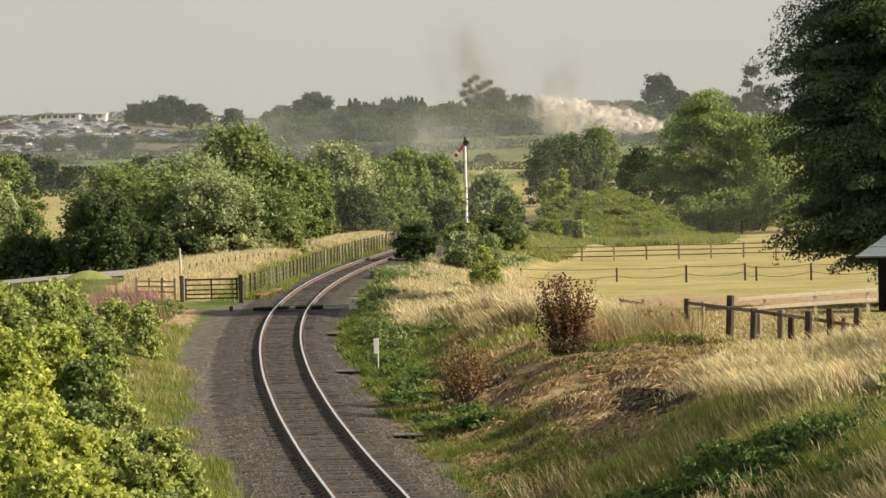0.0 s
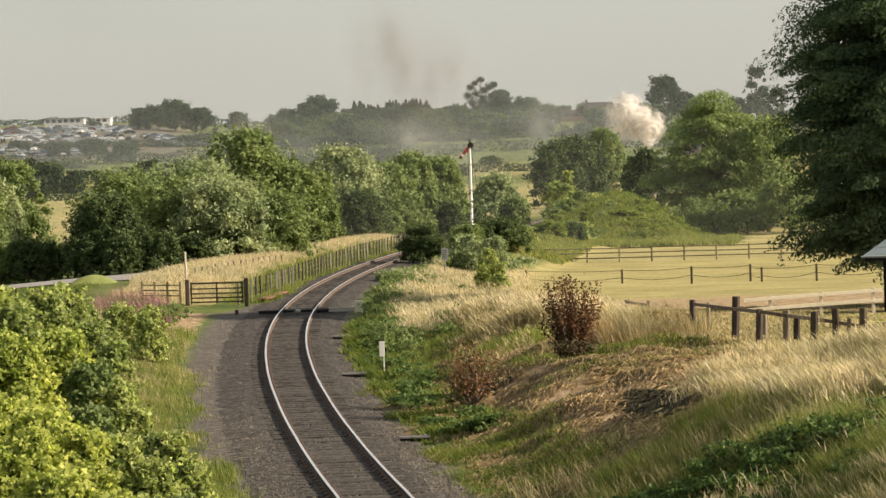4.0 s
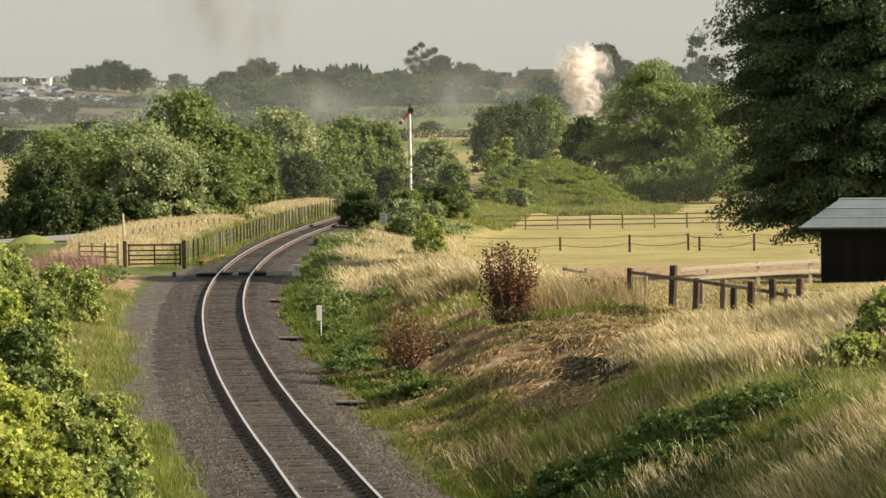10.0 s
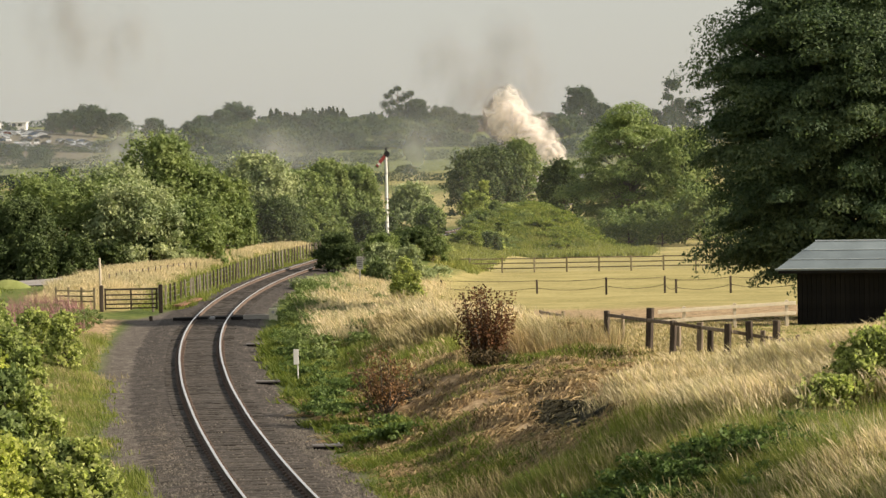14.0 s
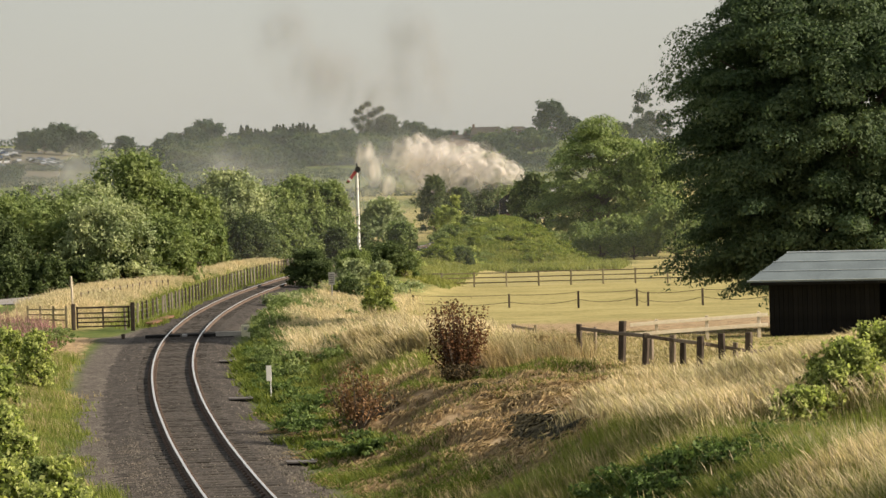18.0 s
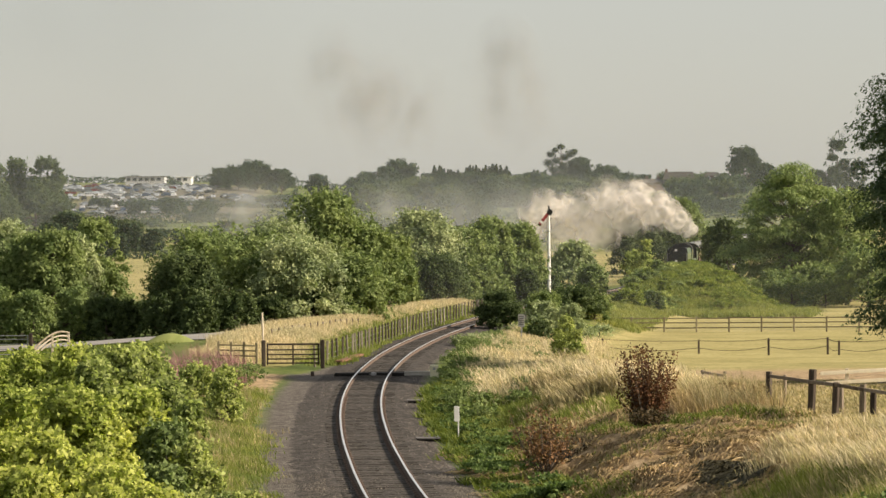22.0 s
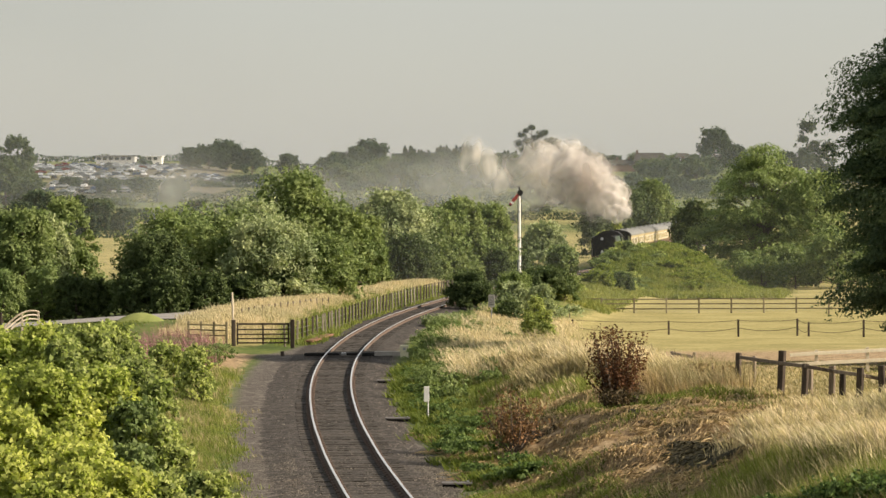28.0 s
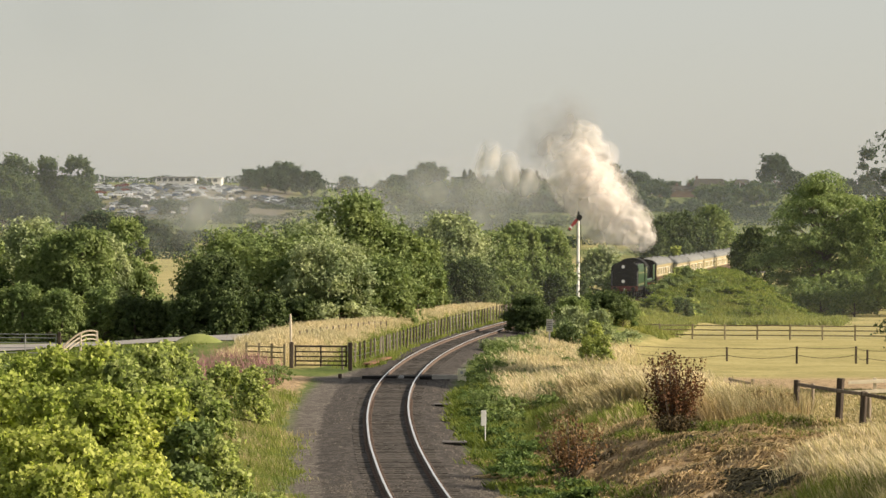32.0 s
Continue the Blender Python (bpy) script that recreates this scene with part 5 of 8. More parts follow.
def grasses():
    plumes("dry_grass", "ripe straw-coloured grass on the line-side bank", *scatter(1, 80000, 157, 246, -9.5, -4.4), GRASS_STRAW, 0.6, 1, -0.06, 0.012, 0.012)
    blades("dry_grass", "ripe straw-coloured grass on the line-side bank", *scatter(2, 8000, 194, 240, -13, -10), GRASS_STRAW, 0.6, 0.022, 2)
    blades("green_grass", "green grass below the line-side fence", *scatter(3, 26000, 158, 240, -5.4, -1.9), GRASS_RANK, 0.4, 0.022, 3)
    plumes("dry_grass", "tall straw-coloured grass beside the cutting", *scatter(4, 46000, 118, 196, 4.6, 9.8, 0.0, 2.4), GRASS_STRAW, 0.95, 4, width=0.012, head=0.015)
    plumes("dry_grass", "straw-coloured grass on the crest of the bank", *scatter(40, 14000, 104, 122, 6.6, 8.6, -0.5, 1.3), GRASS_DRY, 0.8, 40, width=0.011, head=0.018)
    plumes("dry_grass", "tall straw-coloured grass beside the paddock", *scatter(37, 18000, 104, 132, 8.2, 11.8, -0.3, 1.5), GRASS_STRAW, 1.0, 37, width=0.011, head=0.018)
    plumes("dry_grass", "thin straw-coloured grass above the mown bank", *scatter(38, 6000, 97, 112, 5.6, 9.0, 0.1, 1.1), GRASS_DRY, 0.5, 38, width=0.009, head=0.016)
    thatch("mown_grass", "brown withered grass above the mown bank", *scatter(39, 12000, 98, 113, 4.0, 9.5, -0.1, 1.4), GRASS_BROWN, 0.4, 39)
    blades("green_grass", "rough green grass beside the cutting", *scatter(5, 60000, 98, 190, 3.4, 9.5, -0.4, 1.7), GRASS_RANK, 0.42, 0.016, 5)
    blades("green_grass", "lush dark green growth at the foot of the bank", *scatter(6, 24000, 78, 136, 2.7, 4.0, -0.1, 1.0), GRASS_GREEN, 0.28, 0.035, 6, 0.6)
    rng0 = np.random.default_rng(70)
    xs, ys = scatter(7, 84000, 64, 101, 3.0, 11.5, -0.75, 0.8)
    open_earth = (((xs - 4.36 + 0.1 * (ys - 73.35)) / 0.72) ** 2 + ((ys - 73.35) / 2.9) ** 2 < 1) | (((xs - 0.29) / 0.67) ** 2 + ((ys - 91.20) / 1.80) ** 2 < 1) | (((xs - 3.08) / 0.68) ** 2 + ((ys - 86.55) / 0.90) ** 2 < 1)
    thatch("mown_grass", "brown flattened cuttings combed over the bank", xs[~open_earth], ys[~open_earth], GRASS_BROWN, 0.5, 7, width=0.012)
    near = bumps(xs * 2.2, ys * 1.1, 1.0) > 0.55
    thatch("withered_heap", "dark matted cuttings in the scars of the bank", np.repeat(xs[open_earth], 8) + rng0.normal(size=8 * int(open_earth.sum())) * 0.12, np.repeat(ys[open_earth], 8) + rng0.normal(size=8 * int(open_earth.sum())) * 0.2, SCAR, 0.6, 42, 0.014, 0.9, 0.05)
    thatch("withered_heap", "dark streaks of old cuttings on the bank", xs[near][::3], ys[near][::3], HEAP, 0.4, 43, 0.012, 0.8, 0.06)
    blades("green_grass", "green regrowth on the mown bank", *scatter(27, 40000, 84, 104, 5.5, 12.0, 0.25, 1.6), GRASS_GREEN, 0.22, 0.014, 27)
    plumes("dry_grass", "tall pale grass in front of the paddock fence", *scatter(8, 52000, 61, 73, 7.6, 20.0, -0.9), GRASS_STRAW, 0.74, 8, -0.24, 0.006, 0.011)
    plumes("dry_grass", "tall pale grass round the paddock fence", *scatter(9, 30000, 80, 116, 10.5, 18.0, -0.2), GRASS_DRY, 0.3, 9)
    blades("green_grass", "rough green grass on the near slope", *scatter(10, 84000, 44, 67, 4.2, 12.0, -0.5), GRASS_RANK, 0.42, 0.011, 10)
    blades("green_grass", "short dark green grass at the foot of the near slope", *scatter(46, 30000, 50, 80, 2.5, 5.2, -0.3, 1.2), GRASS_GREEN, 0.2, 0.014, 46, 0.6)
    plumes("dry_grass", "tall ripe grass stems on the near slope", *scatter(12, 15000, 42, 54, 3.0, 13.0, 0.15, 1.2), GRASS_DRY, 0.7, 12, -0.15, 0.004, 0.008)
    plumes("dry_grass", "ripe grass and green stems at the top of the near slope", *scatter(44, 16000, 44, 53, 4.6, 9.0, -0.4, 1.0), GRASS_STRAW, 0.75, 44, -0.15, 0.004, 0.008)
    blades("green_grass", "fresh green grass among the ripe stems", *scatter(45, 26000, 44, 55, 4.0, 9.0, -0.6, 1.0), GRASS_RANK, 0.6, 0.009, 45)
    blades("green_grass", "grass verge between hedge and gravel", *scatter(13, 26000, 56, 76, -6.5, -2.9), GRASS_RANK, 0.34, 0.013, 13)
    blades("dry_grass", "straw-coloured verge between hedge and gravel", *scatter(14, 20000, 74, 133, -7.6, -4.2, 0.1), GRASS_DRY, 0.36, 0.012, 14)
    blades("green_grass", "yellow-green verge between hedge and gravel", *scatter(33, 42000, 74, 133, -7.6, -3.9), GRASS_RANK, 0.3, 0.013, 33)
    blades("green_grass", "ragged yellow-green edge of the verge", *scatter(34, 16000, 66, 108, -4.6, -3.25, -0.2, 1.2), GRASS_RANK, 0.24, 0.013, 34)
    blades("dry_grass", "straw-coloured edge of the verge", *scatter(35, 7000, 66, 112, -4.8, -3.3, 0.1, 1.2), GRASS_DRY, 0.26, 0.012, 35)
    blades("meadow_grass", "short yellowing paddock grass", *scatter(15, 40000, 92, 150, 9.5, 30.0), GRASS_DRY, 0.1, 0.02, 15)
    blades("green_grass", "rough grass between the gate and the lane", *scatter(29, 10000, 158, 170, -26, -12), GRASS_GREEN, 0.16, 0.02, 29)
    blades("meadow_grass", "short green paddock grass", *scatter(16, 20000, 92, 150, 9.5, 30.0), GRASS_GREEN, 0.08, 0.02, 16)
    blades("willowherb", "pink willowherb on the verge", *scatter(17, 4200, 126, 146, -8.4, -5.6), PINK, 1.2, 0.02, 17, 0.2, "flowers")
    blades("dry_grass", "yellow-green rank grass below the railway bank", *scatter(18, 42000, 284, 336, 3.0, 18.0), GRASS_RANK, 0.5, 0.04, 18)
    blades("green_grass", "pale green rank grass at the foot of the bank", *scatter(36, 20000, 284, 300, 3.5, 21.0), GRASS_PALE, 0.55, 0.04, 36)
    blades("green_grass", "rank grass on the side of the embankment", *scatter(41, 30000, 238, 292, 2.8, 8.5), GRASS_PALE, 0.5, 0.035, 41)
    rng = random.Random(77)
    spots = []
    for i in range(64):
        y = rng.uniform(112, 188)
        spots.append((float(track_x(y)) + rng.uniform(3.6, 8.5), y, rng.uniform(0.5, 1.0), rng.uniform(0.6, 1.05)))
    for i in range(34):
        y = rng.uniform(116, 182)
        spots.append((float(track_x(y)) + rng.uniform(3.2, 5.4), y, rng.uniform(0.5, 0.9), rng.uniform(0.6, 1.0)))
    mounds("weed_clump", "grey-green weeds in the long grass", "weeds", spots, LEAF_MID, 0.1, 700, 2300, "weeds in the long grass")
    def tussock(seed, x0, x1, y0, y1, n, mat, height, label, lean=0.3):
        r = np.random.default_rng(seed)
        xs, ys = np.repeat(r.uniform(x0, x1, n // 12), 12), np.repeat(r.uniform(y0, y1, n // 12), 12)
        blades("tussock_grass", label, xs + r.normal(size=len(xs)) * 0.1, ys + r.normal(size=len(xs)) * 0.1, mat, height, 0.012, seed, lean)
    tussock(51, 3.70, 6.61, 93, 101, 5000, GRASS_BROWN, 0.75, "brown rank tussocks beside the old fence")
    tussock(56, 4.33, 6.65, 100, 104, 4000, GRASS_DRY, 0.9, "tall pale tussocks beside the old fence")
    tussock(52, 4.55, 6.95, 94, 103, 5000, GRASS_DRY, 0.95, "tall pale tussocks beside the old fence")
    rng = random.Random(35)
    spots = []
    for i in range(30):
        y = rng.uniform(118, 142)
        spots.append((float(track_x(y)) - rng.uniform(5.4, 8.6), y, rng.uniform(0.6, 1.1), rng.uniform(0.7, 1.15)))
    mounds("weed_clump", "tall grey-green weeds on the verge", "weeds", spots, LEAF_MID, 0.11, 900, 2400, "weeds on the verge")
    rng = random.Random(31)
    spots = []
    blades("dry_grass", "straw-coloured tufts on the near slope", *scatter(28, 20000, 55, 68, 3.0, 10.0, 0.2, 1.3), GRASS_DRY, 0.55, 0.009, 28, 0.35)
    for i in range(110):
        y = rng.uniform(52.5, 60.0)
        s = rng.uniform(3.4, 9.5) if y < 58 else rng.uniform(3.4, 7.0)
        spots.append((float(track_x(y)) + s, y, rng.uniform(0.5, 0.9), rng.uniform(0.25, 0.5)))
    mounds("nettle_patch", "dark green nettles on the near slope", "nettles", spots[:70], NETTLE, 0.08, 1500, 2000, "nettles on the slope")
    mounds("bramble_patch", "creeping green brambles on the near slope", "bramble", spots[70:], SLOPE_LEAF, 0.075, 1300, 2060, "brambles on the slope")
    spots = []
    for i in range(56):
        y = rng.uniform(80, 134)
        spots.append((float(track_x(y)) + rng.uniform(3.0, 4.4), y, rng.uniform(0.4, 0.8), rng.uniform(0.25, 0.45)))
    mounds("weed_clump", "lush green weeds at the foot of the bank", "weeds", spots, SLOPE_LEAF, 0.09, 620, 2100, "weeds at the foot of the bank")


# ---- line-side things ----
def post_mesh(w, d, h, ch=0.012):
    bm = box(0, 0, h / 2 - 0.1, w, d, h + 0.2, ch)
    me = bpy.data.meshes.new("post")
    bm.to_mesh(me)
    bm.free()
    return me


def wire(points, r=0.006):
    return tube(points, [r] * len(points), 4)


def lineside_fence():
    f = thing("wire_fence", 0, 0, 0, "line-side fence of slim wooden posts and wire", "fence")
    me = post_mesh(0.095, 0.095, 1.16)
    me.materials.append(GREY_POST)
    rnd = random.Random(4)
    tops, y = [], 155.2
    while y < 236:
        p, h = along(y)
        off = float(np.interp(y, [150, 157, 166, 182], [4.05, 3.1, 2.35, 2.0]))
        x, yy = p.x - off * math.cos(h), p.y + off * math.sin(h)
        z = float(ground_z(x, yy))
        ob = new("post", me)
        ob.parent = f
        ob.matrix_basis = pose(x, yy, z, rnd.uniform(-2, 2), rnd.uniform(-2.5, 2.5), rnd.uniform(-20, 20))
        tops.append((x, yy, z))
        y += 1.55
    for hgt in (0.25, 0.5, 0.75, 1.0):
        part("wire", wire([(a, b, c + hgt) for a, b, c in tops], 0.005), STEEL, f)
    # a second, lower line of posts in the dry grass
    g = thing("wire_fence", 0, 0, 0, "old field fence of thin posts in the dry grass", "fence")
    tops = []
    me2 = post_mesh(0.07, 0.07, 0.7)
    me2.materials.append(WOOD)
    for k in range(15):
        x, y = -14.39 + 0.231 * k, 167.8 + 1.571 * k
        z = float(ground_z(x, y))
        ob = new("post", me2)
        ob.parent = g
        ob.matrix_basis = pose(x, y, z, 0, rnd.uniform(-3, 3), 0)
        tops.append((x, y, z))
    for hgt in (0.3, 0.6):
        part("wire", wire([(a, b, c + hgt) for a, b, c in tops], 0.005), STEEL, g)


def field_gate(x0, x1, y, label):
    z = float(ground_z((x0 + x1) / 2, y))
    w = x1 - x0
    t = thing("field_gate", x0, y, z, label, "gate")
    for i, h in enumerate((0.22, 0.42, 0.63, 0.86, 1.12)):
        part("gate_bar", box(w / 2, 0, h, w, 0.035, 0.07 if i < 4 else 0.09), DARK_WOOD, t)
    for x in (0.05, w / 2, w - 0.05):
        part("gate_upright", box(x, -0.036, 0.66, 0.08, 0.03, 1.04), DARK_WOOD, t)
    for x in (-0.14, w + 0.14):
        part("gate_post", box(x, 0, 0.6, 0.19, 0.19, 1.45, 0.02), DARK_WOOD, t)
    part("latch", box(w + 0.02, -0.05, 0.95, 0.12, 0.03, 0.04), STEEL, t)


def lane_things():
    field_gate(-13.46, -10.92, 154.2, "closed dark five-bar gate beside the crossing")
    # railings beside the gate
    t = thing("rail_fence", 0, 0, 0, "dark wooden rail fence beside the gate", "fence")
    z = float(ground_z(-14.9, 156)) - 0.05
    for k in range(4):
        part("post", box(-14.0 - 0.66 * k, 154.9 + 0.5 * k, z + 0.5, 0.11, 0.11, 1.15, 0.015), GATE_WOOD, t)
    for h in (0.4, 0.65, 0.9):
        part("rail", box(0, 0, 0, 2.5, 0.035, 0.06, 0.008, pose(-15.0, 155.65, z + h, 0, 0, -37.1)), GATE_WOOD, t)
    p = thing("timber_pole", *(-13.72, 155.2, 0.56), "slender bare timber pole beside the gate", "pole")
    part("shaft", tube([(0, 0, -0.5), (0, 0, 1.0), (-0.03, 0, 1.85)], [0.06, 0.055, 0.05], 8), PALE_WOOD, p)
    # the lane
    V, F = [], []
    xs = np.linspace(-70, -17.5, 40)
    for x in xs:
        for k in range(7):
            yy = 173 + 17.0 * k / 6 - 0.02 * (x + 60)
            V.append((x, yy, float(ground_z(x, yy)) + 0.06))
    for i in range(39):
        for k in range(6):
            a = i * 7 + k
            F.append((a, a + 1, a + 8, a + 7))
    tagged(part("farm_lane", fill_mesh("farm_lane", V, F, TARMAC, True), None), "pale worn farm lane", "road", kind="structure")
    # the mound of bright turf beside the lane
    n, V, F = 20, [], []
    for i in range(n + 1):
        for k in range(n + 1):
            u, v = i / n * 2 - 1, k / n * 2 - 1
            x, y = -19.96 + u * 1.35, 170 + v * 1.4
            V.append((x, y, float(ground_z(x, y)) - 0.05 + 0.5 * max(0, 1 - u * u) * max(0, 1 - v * v)))
    for i in range(n):
        for k in range(n):
            a = i * (n + 1) + k
            F.append((a, a + n + 1, a + n + 2, a + 1))
    tagged(part("turf_mound", fill_mesh("turf_mound", V, F, surface("bright_turf", [(0.14, 0.17, 0.05), (0.24, 0.26, 0.09)], 2, 20, 0.9, 0, 0.5, 0.03, 0.1), True), None), "small mound of bright green turf", "mound", kind="structure")
    # the pale metal gate and the bowed handrail at the end of the lane
    x0, y0 = -28.91, 160.0
    z = float(ground_z(x0, y0))
    g = thing("metal_gate", x0, y0, z, "pale galvanised field gate beside the lane", "gate")
    for h in (0.35, 0.6, 0.85, 1.1, 1.28):
        part("gate_bar", tube([(0, 0, h), (3.05, 0, h)], [0.022, 0.022], 6), STEEL, g)
    for x in (0, 1.5, 3.05):
        part("gate_upright", tube([(x, 0, 0.05 if x != 1.5 else 0.35), (x, 0, 1.3)], [0.03, 0.03], 6), STEEL, g)
    part("gate_post", box(3.2, 0, 0.6, 0.16, 0.16, 1.6, 0.02), DARK_WOOD, g)
    b = thing("bowed_handrail", -25.37, 158, float(ground_z(-25.37, 158)), "bowed pale timber handrail of a small bridge", "handrail")
    for h, rr in ((0.0, 0.05), (0.2, 0.045), (0.4, 0.04)):
        pts = [(1.75 * q, 0.9 * q, 0.5 + 0.95 * math.sin(1.95 * q) - h) for q in np.linspace(0, 1, 10)]
        part("rail", tube(pts, [rr] * 10, 6), PALE_WOOD, b)
    for q in (0.1, 0.55, 0.98):
        part("post", box(1.75 * q, 0.9 * q, 0.2 + 0.47 * math.sin(1.95 * q), 0.1, 0.1, 0.55 + 0.95 * math.sin(1.95 * q), 0.01), PALE_WOOD, b)


def crossing():
    """The timber foot crossing and the small line-side furniture."""
    p, h = along(144.6)
    c = thing("board_crossing", p.x, p.y, p.z, "black timber boards across the rails", "crossing", rz=-math.degrees(h))
    part("board", box(-1.28, 0, -0.05, 0.9, 0.5, 0.14), BLACK, c)
    part("board", box(-0.42, 0, -0.03, 0.5, 0.5, 0.1), BLACK, c)
    part("board", box(0.02, 0, -0.03, 0.22, 0.5, 0.1), STEEL, c, "pale grey middle board")
    part("board", box(0.41, 0, -0.03, 0.5, 0.5, 0.1), BLACK, c)
    part("board", box(1.2, 0, -0.05, 0.7, 0.5, 0.14), BLACK, c)
    b = thing("concrete_trough", -5.86, 144.5, -0.05, "pale concrete cable trough beside the rails", "trough")
    part("body", box(0, 0, 0.02, 1.15, 0.28, 0.16), PALE_STONE, b)
    part("lid", box(0, 0, 0.115, 1.15, 0.3, 0.03), PALE_STONE, b)
    b = thing("cabinet", -5.08, 144.0, -0.05, "small cream line-side cabinet", "cabinet")
    part("body", box(0, 0, 0.15, 0.36, 0.3, 0.56, 0.015), CREAM_BOX, b)
    part("door", box(0, -0.157, 0.22, 0.27, 0.014, 0.33, 0.004), CREAM_BOX, b)
    part("label_plate", box(0, -0.168, 0.27, 0.12, 0.008, 0.12, 0.002), STEEL, b)
    for x, y, ln, rz in [(-10.0, 158.6, 3.6, 84), (-9.75, 162.3, 3.6, 84)]:
        t = thing("timber_ramp", x, y, -0.1, "orange-brown timber ramp beside the rail", "ramp", rz=rz)
        part("board", box(0, 0, 0.06, ln, 0.4, 0.1), RUST_BOARD, t)
    for x, y, w in [(-6.06, 146.0, 0.77), (-5.17, 126.0, 0.70), (-3.93, 105.2, 0.81), (-1.57, 81.9, 0.77)]:
        z = float(ground_z(x, y))
        t = thing("trough_lid", x, y, z, "dark concrete slab lying beside the track", "slab", "slabs beside the track", 2.0)
        part("slab", box(0, 0, 0.12, w, 0.4, 0.05, 0.01), SLATE, t)
        # black box paints the shade beneath the slab
        part("box", box(0, 0.02, 0.04, w - 0.06, 0.34, 0.13, 0.01), BLACK, t, "box under the slab, black for the shade there")
        part("lifting_bar", box(w * 0.36, -0.02, 0.17, 0.05, 0.25, 0.02, 0.004), STEEL, t)
    x, y = -2.95, 105.5
    z = float(ground_z(x, y))
    t = thing("marker_post", x, y, z, "white line-side marker board on a thin post", "marker post")
    part("post", tube([(0, 0, -0.2), (0, 0, 1.08)], [0.018, 0.018], 6), WHITE, t)
    part("board", box(-0.05, -0.03, 0.84, 0.17, 0.02, 0.5, 0.006), WHITE, t)
    x, y = -1.53, 186.0
    z = float(ground_z(x, y))
    t = thing("notice_board", x, y, z, "grey weathered notice board among the bushes", "sign")
    top = 1.24
    part("post", tube([(0, 0, -0.2), (0, 0, top - z)], [0.04, 0.04], 6), STEEL, t)
    part("board", box(0, -0.05, top - z - 0.36, 0.36, 0.02, 0.72, 0.006), STEEL, t)
    for k in range(5):
        part("line_of_writing", box(0, -0.064, top - z - 0.14 - 0.11 * k, 0.26, 0.006, 0.03, 0.002), BLACK, t)
    x, y = -10.74, 147.0
    t = thing("timber_stub", x, y, float(ground_z(x, y)), "short dark timber stub beside the crossing", "post")
    part("stub", box(0, 0, 0.1, 0.16, 0.16, 0.24, 0.015), DARK_WOOD, t)


def semaphore():
    x, y = 0.15, 290.0
    z = float(ground_z(x, y))
    top = 7.55
    h = top - z
    s = thing("semaphore_signal", x, y, z, "white semaphore signal post with a lowered red arm", "signal")
    part("post", tube([(0, 0, -0.3), (0, 0, 1.2), (0, 0, h - 0.35)], [0.145, 0.13, 0.1], 10), WHITE, s)
    part("finial", tube([(0, 0, h - 0.35), (0, 0, h - 0.28), (0, 0, h - 0.12), (0, 0, h)], [0.13, 0.07, 0.09, 0.01], 8), BLACK, s)
    for q in (0.2, 0.45, 0.72):
        part("band", tube([(0, 0, h * q), (0, 0, h * q + 0.1)], [0.145, 0.145], 10), STEEL, s)
    a = part("arm", box(-0.78, 0, 0, 1.25, 0.03, 0.27, 0.01, pose(0, -0.16, h - 0.62, 0, -52, 0)), RED, s, "red enamelled arm with a white stripe, lowered")
    part("stripe", box(-1.08, 0, 0, 0.2, 0.035, 0.272, 0.002, pose(0, -0.16, h - 0.62, 0, -52, 0)), WHITE, a)
    part("end_stripe", box(-1.38, 0, 0, 0.12, 0.036, 0.273, 0.002, pose(0, -0.16, h - 0.62, 0, -52, 0)), BLACK, a)
    part("spectacle", tube([(0.08, -0.2, h - 0.58), (0.08, -0.12, h - 0.58)], [0.26, 0.26], 14), BLACK, s, "black spectacle plate with dark lenses")
    part("lamp", box(0.06, 0.05, h - 0.72, 0.22, 0.26, 0.34, 0.02), BLACK, s)
    for sx in (-0.17, 0.17):
        part("ladder_stile", tube([(sx, 0.35, 0), (sx, 0.2, h - 0.7)], [0.02, 0.02], 4), BLACK, s)
    for k in range(18):
        q = (k + 0.5) / 18
        part("ladder_rung", tube([(-0.17, 0.35 - 0.15 * q, q * (h - 0.7)), (0.17, 0.35 - 0.15 * q, q * (h - 0.7))], [0.012, 0.012], 4), BLACK, s)
    part("stay_wire", wire([(0.1, 0, h - 1.0), (1.1, 0.4, 0)], 0.012), BLACK, s)


